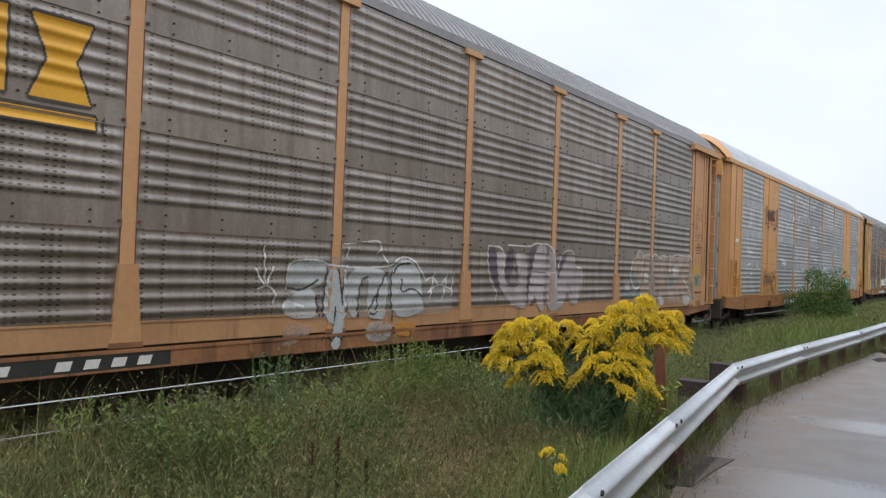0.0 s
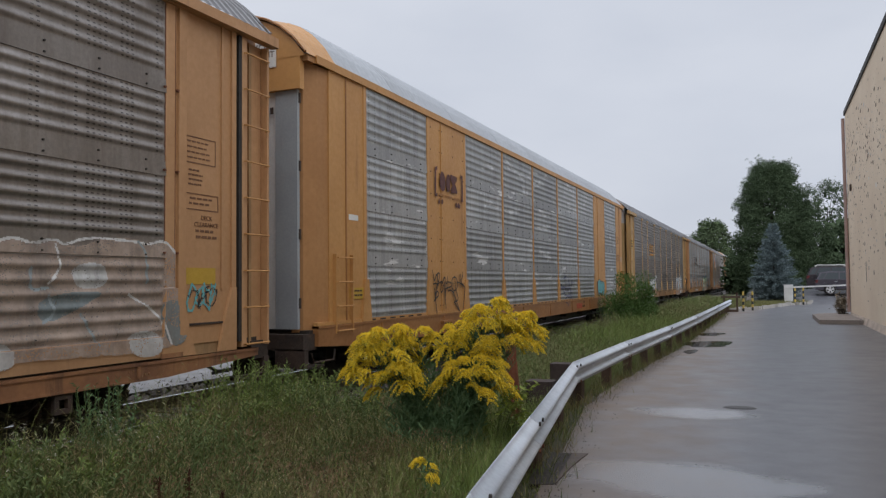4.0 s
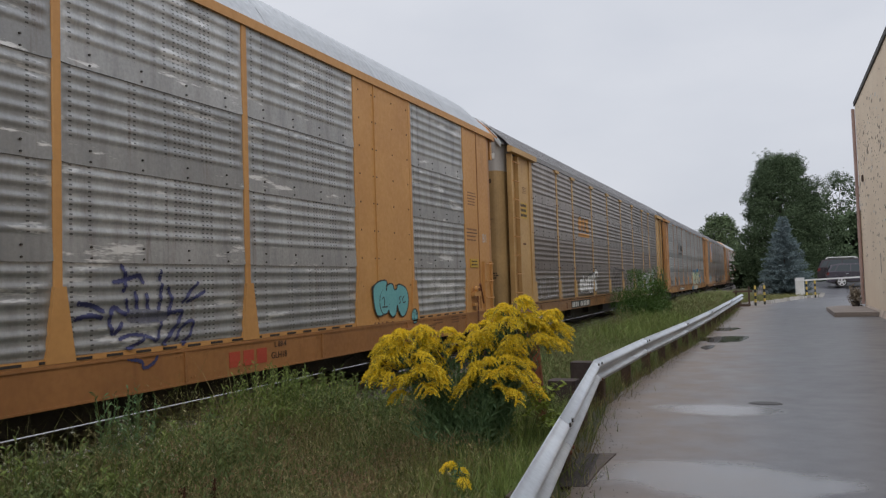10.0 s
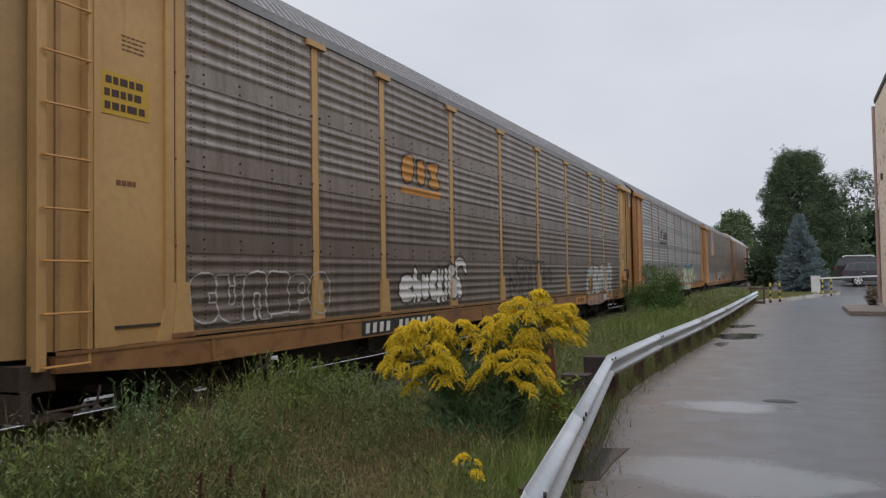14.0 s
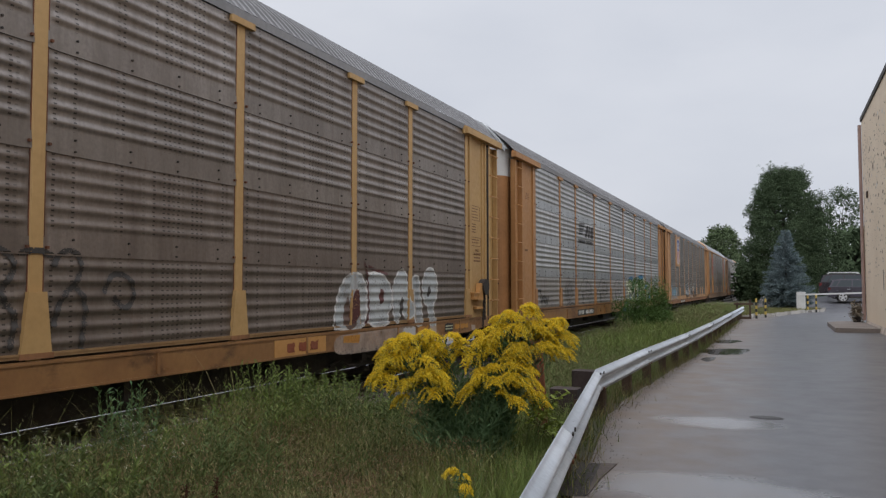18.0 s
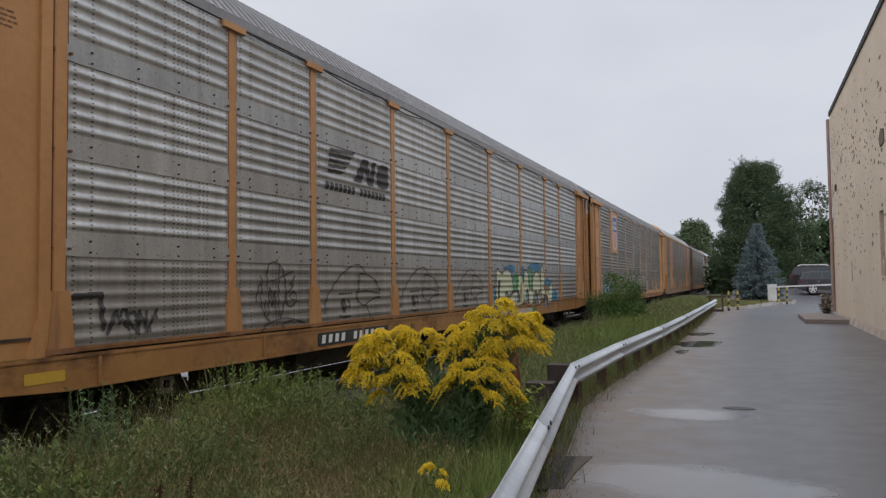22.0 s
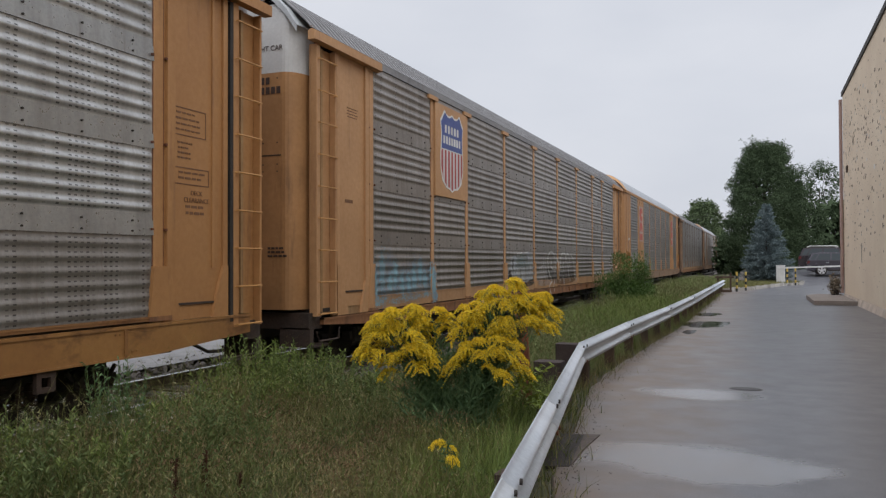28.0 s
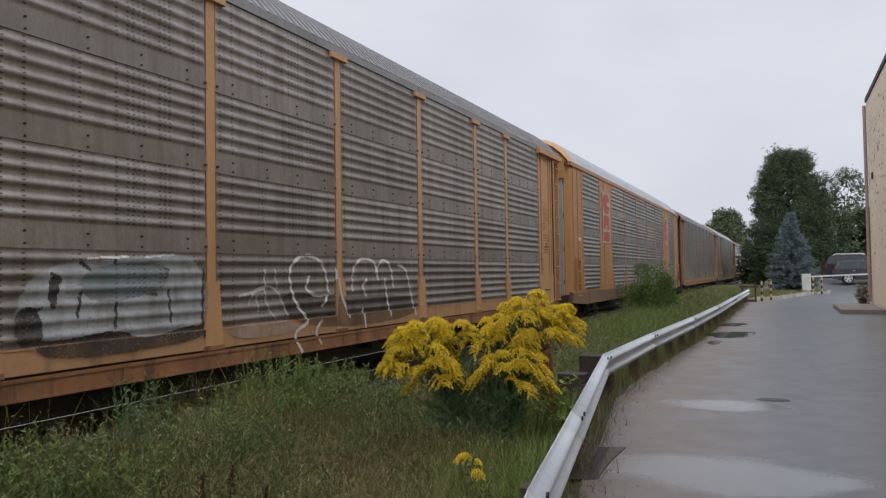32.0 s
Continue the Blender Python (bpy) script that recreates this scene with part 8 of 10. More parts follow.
GRASS = leafy("grass", (0.062, 0.086, 0.027), (0.198, 0.235, 0.076), 0.65, third=(0.34, 0.30, 0.14), patch=(0.19, 0.145, 0.068))
GRASS_DRY = leafy("grass_dry", (0.18, 0.135, 0.065), (0.30, 0.235, 0.12), 0.75)
WEED = leafy("weed_leaf", (0.085, 0.125, 0.045), (0.165, 0.205, 0.072), 0.6)
WEED_FAR = leafy("weed_mixed", (0.13, 0.18, 0.058), (0.195, 0.25, 0.083), 0.65, third=(0.25, 0.215, 0.11), patch=(0.19, 0.17, 0.085))
WEED_DARK = leafy("goldenrod_leaf", (0.09, 0.165, 0.075), (0.15, 0.235, 0.105), 0.6)
PETAL_WHITE = leafy("white_petals", (0.40, 0.40, 0.31), (0.58, 0.56, 0.46), 0.6)
GOLD = leafy("golden_florets", (0.90, 0.62, 0.02), (0.95, 0.76, 0.07), 0.6, third=(0.72, 0.58, 0.05))
BUSH = leafy("bush_leaf", (0.07, 0.138, 0.036), (0.115, 0.19, 0.052), 0.75)
TREE = leafy("tree_leaf", (0.068, 0.102, 0.052), (0.086, 0.124, 0.062), 0.8)
TREE_FAR = leafy("far_leaf", (0.09, 0.128, 0.062), (0.118, 0.158, 0.076), 0.8)
SPRUCE = leafy("spruce_needles", (0.13, 0.178, 0.185), (0.215, 0.27, 0.282), 0.6)
BARK = paint("bark", (0.07, 0.055, 0.042), (0.045, 0.036, 0.03), 0.9, scale=3, grain=20, bump=0.6)
WEED_LUSH = leafy("lush_weed_leaf", (0.125, 0.185, 0.046), (0.235, 0.29, 0.08), 0.6)
DOCK = leafy("dock_seed", (0.05, 0.022, 0.014), (0.09, 0.04, 0.022), 0.8)
rng = np.random.default_rng(5)


def blades(name, pts, heights, width, material, lean=0.35, bend=0.5, seed=0, segs=3, label="", category="grass"):
    """Many thin curved blades as one mesh."""
    r = np.random.default_rng(seed)
    n = len(pts)
    ang, tip = r.uniform(0, 2 * np.pi, n), r.uniform(0, 2 * np.pi, n)
    out = np.stack([np.cos(tip), np.sin(tip)], 1) * (r.uniform(0.05, lean, n) * heights)[:, None]
    side = np.stack([np.cos(ang), np.sin(ang)], 1)
    wide = width * r.uniform(0.6, 1.3, n)
    v = np.zeros((n, 2 * segs + 1, 3))
    for k in range(segs + 1):
        a = k / segs
        c = pts[:, :2] + out * a ** (1 + bend)
        z = pts[:, 2] + heights * (a - 0.12 * a * a)
        w = (wide * (1 - a ** 1.5))[:, None] * side
        if k < segs:
            v[:, 2 * k, :2], v[:, 2 * k + 1, :2] = c - w, c + w
            v[:, 2 * k, 2] = v[:, 2 * k + 1, 2] = z
        else:
            v[:, 2 * k, :2], v[:, 2 * k, 2] = c, z
    m = 2 * segs + 1
    quads = [(2 * k, 2 * k + 1, 2 * k + 3, 2 * k + 2) for k in range(segs - 1)]
    faces = []
    base = (np.arange(n) * m)[:, None]
    for q in quads:
        faces += (base + np.array(q)).tolist()
    faces += (base + np.array([2 * segs - 2, 2 * segs - 1, 2 * segs])).tolist()
    ob = new(name, mesh_of(name, v.reshape(-1, 3).tolist(), faces, material))
    return tagged(ob, label, category, kind="stuff")


def specks(pts, size, seed=0, tall=1.0):
    """Small three-sided flakes at the given places: vertices and faces."""
    r = np.random.default_rng(seed)
    n = len(pts)
    d = r.normal(size=(n, 3, 3)) * np.array([1, 1, tall])
    d /= np.linalg.norm(d, axis=2, keepdims=True) + 1e-9
    v = pts[:, None, :] + d * (size * r.uniform(0.6, 1.3, n))[:, None, None]
    return v.reshape(-1, 3).tolist(), (np.arange(3 * n).reshape(-1, 3)).tolist()


def leaves(pts, ways, long, wide, seed=0):
    """Pointed four-sided leaves at places, along given ways."""
    r = np.random.default_rng(seed)
    n = len(pts)
    ways = ways / (np.linalg.norm(ways, axis=1, keepdims=True) + 1e-9)
    s = np.cross(ways, r.normal(size=(n, 3)))
    s /= np.linalg.norm(s, axis=1, keepdims=True) + 1e-9
    L = (long * r.uniform(0.6, 1.25, n))[:, None]
    W = (wide * r.uniform(0.7, 1.2, n))[:, None]
    v = np.stack([pts, pts + ways * L * 0.45 + s * W, pts + ways * L - np.array([0, 0, 1]) * L * 0.12, pts + ways * L * 0.45 - s * W], 1)
    return v.reshape(-1, 3).tolist(), (np.arange(4 * n).reshape(-1, 4)).tolist()


def rail_x(y):
    return float(np.interp(y, [p[1] for p in RAIL_LINE], [p[0] for p in RAIL_LINE]))


def scatter(n, x0, x1, y0, y1, seed, keep=None):
    r = np.random.default_rng(seed)
    x, y = r.uniform(x0, x1, n), y0 + (y1 - y0) * r.uniform(0, 1, n)
    lim = np.interp(y, [p[1] for p in RAIL_LINE], [p[0] for p in RAIL_LINE])
    ok = x < lim - 0.12
    if keep is not None:
        ok &= np.array([keep(a, b) for a, b in zip(x, y)])
    x, y = x[ok], y[ok]
    z = np.array([land(a, b) for a, b in zip(x, y)])
    return np.stack([x, y, z], 1)


def tuft(x, y, s=1.0):
    return 0.5 + 0.5 * noise.noise((x * 1.1 * s, y * 1.1 * s, 4.2))


def bare(x, y):
    """Growth thins out on the stones beside the track."""
    return 1 - 0.72 * min(max((y - 8.0) / 1.0, 0), 1) * min(max((17.0 - y) / 2.0, 0), 1) * min(max((-4.1 - x) / 0.7, 0), 1)


# the verge between guardrail and track
def fuzz(name, p, lo, hi, long, wide, material, seed, label):
    """Fine leaves of low weeds, every way, at all heights."""
    r = np.random.default_rng(seed)
    q = p + np.stack([np.zeros(len(p)), np.zeros(len(p)), r.uniform(lo, 1, len(p)) * np.array([hi * (0.3 + 1.0 * tuft(a, b)) * bare(a, b) for a, b, c in p])], 1)
    v, f = leaves(q, r.normal(size=(len(p), 3)) * 0.6 + np.array([0, 0, 1.0]), long, wide, seed)
    return tagged(new(name, mesh_of(name, v, f, material)), label, "weeds", kind="stuff")


def swell(x, y):
    """The growth stands higher towards the track and in clumps."""
    return (0.28 + 0.24 * min(max((-3.2 - x) / 2.0, 0), 1)) * (0.12 + 1.7 * tuft(x, y)) * bare(x, y)


p = scatter(16000, -5.72, -0.6, -10.0, 1.6, 50)
h = np.array([swell(a, b) for a, b, c in p]) * np.random.default_rng(51).uniform(0.4, 1.2, len(p))
blades("verge_grass", p, h, 0.006, GRASS, 1.2, 0.9, 52, label="long uncut grass on the verge", category="grass")
p = scatter(46000, -5.72, -0.6, 1.5, 11.0, 1)
h = np.array([swell(a, b) for a, b, c in p]) * np.random.default_rng(2).uniform(0.4, 1.25, len(p))
blades("verge_grass", p, h, 0.0026, GRASS, 1.5, 0.9, 3, label="long uncut green grass on the verge", category="grass")
p = scatter(16000, -5.7, -0.8, 1.5, 11.0, 4, lambda a, b: noise.noise((a * 0.6, b * 0.6, 9)) > -0.1)
h = np.array([swell(a, b) for a, b, c in p]) * np.random.default_rng(5).uniform(0.7, 1.35, len(p))
blades("dry_grass", p, h, 0.0018, GRASS_DRY, 1.1, 0.8, 6, label="dry brown grass stalks in the verge", category="grass")
LONG = leafy("long_grass", (0.14, 0.165, 0.048), (0.26, 0.26, 0.088), 0.6, third=(0.38, 0.32, 0.155))
p = scatter(5200, -5.7, -0.8, 1.8, 11.0, 53)
h = np.array([swell(a, b) for a, b, c in p]) * np.random.default_rng(54).uniform(1.15, 1.9, len(p))
blades("long_grass", p, h, 0.0028, LONG, 0.75, 1.2, 55, segs=4, label="long pale arching grass blades on the verge", category="grass")
p = scatter(70000, -5.7, -0.8, 1.5, 11.0, 24)
fuzz("low_weeds", p, 0.25, 0.46, 0.06, 0.0042, GRASS, 25, "fine-leaved low weeds among the verge grass")
p = scatter(22000, -5.7, -1.2, 2.0, 11.0, 26, lambda a, b: noise.noise((a * 0.7, b * 0.7, 2)) > 0.05)
fuzz("low_weeds", p, 0.4, 0.62, 0.06, 0.0045, WEED, 27, "brighter green leafy weeds in clumps on the verge")
p = scatter(20000, -5.6, -2.0, 10.5, 27.0, 7)
h = np.array([(0.26 + 0.30 * tuft(a, b, 0.6)) * bare(a, b) for a, b, c in p]) * np.random.default_rng(8).uniform(0.5, 1.2, len(p))
blades("verge_grass", p, h, 0.0055, WEED_FAR, 1.0, 0.7, 9, label="green weeds along the guardrail", category="weeds")
p = scatter(26000, -5.6, -2.0, 10.5, 27.0, 28)
fuzz("low_weeds", p, 0.3, 0.55, 0.09, 0.006, WEED_FAR, 29, "leafy green weeds along the guardrail")
p = scatter(15000, -5.4, -1.9, 26.0, 62.0, 10)
h = np.array([0.40 + 0.3 * tuft(a, b, 0.4) for a, b, c in p]) * np.random.default_rng(11).uniform(0.5, 1.1, len(p))
blades("verge_grass", p, h, 0.012, WEED_FAR, 0.8, 0.7, 12, label="tall green weeds beside the distant track", category="weeds")
p = scatter(16000, -5.4, -1.9, 26.0, 62.0, 30)
fuzz("low_weeds", p, 0.3, 0.7, 0.16, 0.012, WEED_FAR, 31, "leafy weeds beside the distant track")
p = scatter(3800, -4.4, -2.4, 18.0, 29.0, 56)
h = np.array([0.62 + 0.25 * tuft(a, b, 0.7) for a, b, c in p]) * np.random.default_rng(57).uniform(0.6, 1.1, len(p))
blades("tall_grass", p, h, 0.008, WEED_LUSH, 0.6, 1.0, 58, label="lush tall green grass beside the bush", category="grass")
# grass under the rail, on the road's edge
r = np.random.default_rng(13)
yy = r.uniform(2.0, 40.0, 5200)
xx = np.array([rail_x(b) for b in yy]) + r.normal(0.0, 0.13, len(yy))
p = np.stack([xx, yy, np.full(len(yy), -0.06)], 1)
blades("edge_grass", p, r.uniform(0.08, 0.26, len(yy)), 0.005, GRASS, 0.8, 0.6, 14, label="short grass under the guardrail", category="grass")

# pale seed heads and small white flowers
p = scatter(3400, -5.7, -1.0, 2.0, 10.5, 15)
p[:, 2] += np.array([swell(a, b) for a, b, c in p]) * np.random.default_rng(16).uniform(0.75, 1.25, len(p))
pts = np.repeat(p, 5, 0) + np.random.default_rng(17).normal(0, 0.008, (len(p) * 5, 3)) * np.array([1, 1, 2.2])
v, f = specks(pts, 0.0062, 18, 1.5)
tagged(new("seed_heads", mesh_of("seed_heads", v, f, leafy("seed_head", (0.36, 0.32, 0.14), (0.55, 0.50, 0.28), 0.8))), "pale grass seed heads above the verge", "seed heads", kind="stuff")


p = scatter(2600, -5.6, -1.2, 2.4, 10.5, 115, lambda a, b: noise.noise((a * 0.8, b * 0.8, 21)) > -0.15)
r = np.random.default_rng(116)
p[:, 2] += np.array([swell(a, b) for a, b, c in p]) * r.uniform(0.8, 1.35, len(p))
v, f = leaves(p, r.normal(size=(len(p), 3)) * np.array([0.45, 0.45, 0.2]) + np.array([0, 0, 0.9]), 0.042, 0.003, 117)
tagged(new("seed_spikes", mesh_of("seed_spikes", v, f, leafy("seed_spike", (0.34, 0.325, 0.18), (0.5, 0.47, 0.29), 0.8))), "pale yellow grass spikes that stand out of the verge", "seed spikes", kind="stuff")
p = scatter(26000, -5.2, -2.2, 3.4, 9.6, 118, lambda a, b: noise.noise((a * 0.75, b * 0.75, 33)) > 0.06)
fuzz("brown_haze", p, 0.55, 0.56, 0.035, 0.0028, leafy("brown_panicle", (0.20, 0.125, 0.07), (0.31, 0.21, 0.125), 0.8), 119, "fine brown flowering grass heads in hazy patches")


def tall_weed(at, height, spread, stems, seed, flower=False, label="leafy green weed beside the track", mat=None, wide=0.0045):
    """An upright weed: thin stems with small leaves all the way, sometimes with white flower heads."""
    r = np.random.default_rng(seed)
    root = thing("weed", at, label, "weed", "weeds on the verge")
    s, lp, lw, fl = Shape(), [], [], []
    for k in range(stems):
        a, o = r.uniform(0, 2 * math.pi), spread * math.sqrt(r.uniform(0, 1))
        b = Vector((o * math.cos(a), o * math.sin(a), 0))
        top = b * 1.5 + Vector((r.normal(0, 0.04), r.normal(0, 0.04), height * r.uniform(0.7, 1.05)))
        s.tube([b, b.lerp(top, 0.5) + Vector((0, 0, 0.03)), top], 0.004, 4, r1=0.002)
        m = 44
        for j in range(m):
            t = (j + 2) / (m + 1)
            q = b.lerp(top, t)
            c = r.uniform(0, 2 * math.pi)
            lp.append(q)
            lw.append((math.cos(c), math.sin(c), r.uniform(0.3, 1.1)))
        if flower:
            for j in range(5):
                fl.append(np.array(top) + r.normal(0, 0.05, 3))
    piece("stems", s.mesh("stems", WEED), root, kind="stuff")
    v, f = leaves(np.array(lp), np.array(lw) * np.array([1, 1, 1.6]), 0.06, wide, seed)
    piece("foliage", mesh_of("foliage", v, f, mat or WEED), root)
    if fl:
        fl = np.repeat(np.array(fl), 7, 0) + r.normal(0, 0.006, (len(fl) * 7, 3))
        v, f = specks(fl, 0.006, seed)
        piece("flowers", mesh_of("flowers", v, f, PETAL_WHITE), root, label="small white flower heads", kind="stuff")
    return root


for k, (x, y, h, sp, n) in enumerate([(-5.15, 5.15, 0.92, 0.16, 26), (-5.2, 7.3, 0.90, 0.30, 52), (-5.1, 7.75, 0.84, 0.28, 44), (-5.2, 6.6, 0.72, 0.26, 34), (-5.1, 7.55, 0.70, 0.30, 44), (-4.95, 8.3, 0.66, 0.3, 40), (-4.9, 6.9, 0.62, 0.3, 36), (-4.85, 5.9, 0.58, 0.28, 30), (-5.0, 5.35, 0.56, 0.14, 16), (-4.6, 7.2, 0.5, 0.25, 26)]):
    tall_weed((x, y, land(x, y)), h, sp, n, 40 + k, mat=(WEED_LUSH if k else WEED_DARK), wide=0.0065)
for k, (x, y) in enumerate([(-5.3, 3.7), (-5.05, 4.2), (-5.4, 4.45), (-4.7, 4.0), (-5.2, 5.0), (-4.35, 4.6), (-5.35, 5.9)]):
    tall_weed((x, y, land(x, y)), 0.62 + 0.1 * math.sin(k * 1.7), 0.16, 6, 60 + k, True, "weed with small white flower heads on the verge")
for k, (x, y) in enumerate([(-5.0, 17.2), (-5.15, 18.4), (-4.7, 15.3)]):
    tall_weed((x, y, land(x, y)), 0.85, 0.22, 10, 80 + k, True, "tall weed with pale flower heads by the track")
r = np.random.default_rng(44)
for k in range(26):
    x, y = r.uniform(-5.45, -4.0), r.uniform(3.2, 8.2)
    tall_weed((x, y, land(x, y)), r.uniform(0.42, 0.72), r.uniform(0.12, 0.28), int(r.uniform(12, 26)), 240 + k, label="leafy yellow-green weed standing in the verge", wide=0.007, mat=(WEED_LUSH if k % 3 == 0 else None))
# two dark dock stalks
for k, (x, y) in enumerate([(-3.62, 4.10), (-3.47, 4.22), (-3.30, 4.36)]):
    root = thing("dock_stalk", (x, y, land(x, y)), "dark brown dry dock stalk full of seed", "plant", "dock stalks")
    r = np.random.default_rng(90 + k)
    height = (0.48, 0.52, 0.36)[k]
    piece("stem", Shape().tube([(0, 0, 0), (0.01, 0, height)], 0.005, 5).mesh("stem", DOCK), root)
    z = r.uniform(0.12, height, 420)
    pts = np.stack([r.normal(0, 0.013, 420), r.normal(0, 0.013, 420), z], 1)
    v, f = specks(pts, 0.010, 91 + k, 1.4)
    piece("seeds", mesh_of("seeds", v, f, DOCK), root, kind="stuff")


# ---------------------------------------------------------------- goldenrod
def plume(root, at, way, long, wide, seed, droop=0.5):
    """One goldenrod plume: an arched axis with recurved side sprays, set with tiny florets; way: the side to which it nods."""
    r = np.random.default_rng(seed)
    way = np.array([way[0], way[1], 0.0]) / math.hypot(way[0], way[1])
    side = np.array([-way[1], way[0], 0.0])
    pts, green = [], Shape()

    def axis(t):
        return way * long * t * 0.8 + np.array([0, 0, long * (0.62 * t - droop * 1.25 * t ** 2.3)])

    for k in range(17):
        t = 0.08 + 0.92 * (k + r.uniform(0, 0.8)) / 17
        flank = (1, -1)[k % 2] * r.uniform(0.35, 1.0)
        reach = wide * (1.1 - 0.72 * t) * r.uniform(0.65, 1.15)
        start = axis(t)
        out = side * flank + way * r.uniform(0.1, 0.7) + np.array([0, 0, r.uniform(0.05, 0.55)])
        out /= np.linalg.norm(out)
        line = []
        for j in range(15):
            u = j / 14
            q = start + out * reach * u + np.array([0, 0, -0.85 * reach * u ** 2.2]) + way * 0.16 * reach * u * u
            line.append(q)
            thick = 0.0105 * (1.0 - 0.72 * u) * min(1.0, 0.35 + 3 * u)
            for i in range(7):
                pts.append(q + r.normal(0, 0.60 * thick, 3) + np.array([0, 0, 0.5 * thick]))
        green.tube([start, line[7], line[14]], 0.0018, 3)
    for j in range(30):
        q = axis(j / 29)
        for i in range(4):
            pts.append(q + r.normal(0, 0.010, 3))
    green.tube([axis(0.25 * j) for j in range(5)], 0.003, 4)
    v, f = specks(np.array(pts), 0.0072, seed)
    ob = piece("plume", mesh_of("plume", v, f, GOLD), root, at, "nodding golden-yellow flower plume")
    piece("sprays", green.mesh("sprays", WEED_DARK), ob, kind="stuff")
    return ob


BASE = (-2.42, 6.30)
rod = thing("goldenrod", (BASE[0], BASE[1], -0.12), "tall goldenrod in bloom with golden-yellow plumes", "plant")
# heads of the bush: middle across, away and up, half widths across and in depth, height of the dome, plumes
HEADS = [((-0.55, -0.05, 1.15), 0.24, 0.18, 0.18, 34, 1), ((-0.42, -0.12, 0.96), 0.13, 0.10, 0.10, 13, 2), ((-0.29, 0.0, 1.28), 0.10, 0.10, 0.08, 9, 7), ((0.36, 0.05, 1.38), 0.21, 0.17, 0.19, 31, 3), ((0.60, 0.08, 1.33), 0.11, 0.11, 0.13, 14, 4), ((0.23, -0.12, 0.97), 0.23, 0.14, 0.16, 27, 5), ((0.04, 0.03, 1.26), 0.12, 0.10, 0.09, 11, 6)]
ACROSS, AWAY = Vector((0.924, 0.382, 0)), Vector((-0.382, 0.924, 0))
tops = []
for (x, y, z), rx, ry, rise, count, seed in HEADS:
    r = np.random.default_rng(70 + seed)
    for k in range(count):
        a = k * 2.39996 + r.uniform(-0.4, 0.4)
        o = math.sqrt((k + 0.5) / count)
        off = ACROSS * (rx * o * math.cos(a)) + AWAY * (ry * o * math.sin(a))
        at = ACROSS * x + AWAY * y + off + Vector((0, 0, z + rise * (1 - 1.9 * o ** 2.0) + r.normal(0, 0.025)))
        nod = off + ACROSS * r.normal(0, 0.07) + AWAY * r.normal(0, 0.07) + ACROSS * (0.05 if x > 0.1 else -0.05)
        plume(rod, at, (nod.x, nod.y), r.uniform(0.14, 0.23), r.uniform(0.11, 0.18), 10 * seed + 100 * k, 0.32 + 0.54 * o)
        tops.append(at)
r = np.random.default_rng(33)
s, lp, lw = Shape(), [], []
for k in range(len(tops) + 70):
    at = tops[k % len(tops)]
    foot = ACROSS * r.normal(0.04, 0.12) + AWAY * r.normal(0.0, 0.08)
    top = at + Vector((0, 0, -0.01)) if k < len(tops) else at * 0.8 + Vector((r.normal(0, 0.05), r.normal(0, 0.05), -0.25))
    mid = foot.lerp(top, 0.55) + Vector((-top.x * 0.12, -top.y * 0.12, 0.05))
    s.tube([foot, mid, top], 0.005, 5, r1=0.0025)
    for j in range(42):
        t = 0.08 + 0.80 * j / 41
        q = foot.lerp(mid, t / 0.55) if t < 0.55 else mid.lerp(top, (t - 0.55) / 0.45)
        c = r.uniform(0, 2 * math.pi)
        lp.append(q)
        lw.append((math.cos(c), math.sin(c), r.uniform(0.4, 2.2)))
piece("stems", s.mesh("stems", WEED_DARK), rod, kind="stuff")
v, f = leaves(np.array(lp), np.array(lw), 0.115, 0.0072, 34)
piece("leaves", mesh_of("leaves", v, f, WEED_DARK), rod, label="narrow dark green leaves", kind="stuff")
r = np.random.default_rng(39)
p = np.stack([r.normal(-2.25, 0.34, 900), r.normal(5.75, 0.45, 900), np.full(900, -0.13)], 1)
p = p[p[:, 0] < np.interp(p[:, 1], [q[1] for q in RAIL_LINE], [q[0] for q in RAIL_LINE]) - 0.14]
blades("long_grass", p, r.uniform(0.3, 0.72, len(p)), 0.0028, LONG, 0.35, 1.1, 40, segs=4, label="long pale grass blades at the foot of the goldenrod", category="grass")
r = np.random.default_rng(41)
yy = r.uniform(4.0, 8.6, 3800)
xx = np.array([rail_x(b) for b in yy]) - 0.16 - 0.75 * r.uniform(0, 1, len(yy)) ** 1.3
p = np.stack([xx, yy, np.array([land(a, b) for a, b in zip(xx, yy)])], 1)
h = r.uniform(0.3, 0.72, len(p)) * np.array([0.55 + 0.7 * tuft(a, b, 1.6) for a, b, c in p])
blades("green_grass", p, h, 0.0042, WEED_LUSH, 0.5, 1.0, 42, segs=4, label="fresh green grass behind the guardrail", category="grass")
young = thing("goldenrod", (-2.02, 4.95, -0.12), "small goldenrod with one drooping yellow spray", "plant")
for k in range(3):
    plume(young, (0, 0, 0.42 + 0.05 * k), (math.cos(2.2 * k - 0.6), math.sin(2.2 * k - 0.6)), 0.13, 0.07, 7 + k, 0.6)
piece("stems", Shape().tube([(0, 0, 0), (0.01, 0, 0.55)], 0.004, 4).mesh("stems", WEED_DARK), young, kind="stuff")
r = np.random.default_rng(35)
z = r.uniform(0.05, 0.55, 60)
v, f = leaves(np.stack([z * 0, z * 0, z], 1), r.normal(size=(60, 3)), 0.09, 0.009, 36)
piece("leaves", mesh_of("leaves", v, f, WEED_DARK), young, kind="stuff")
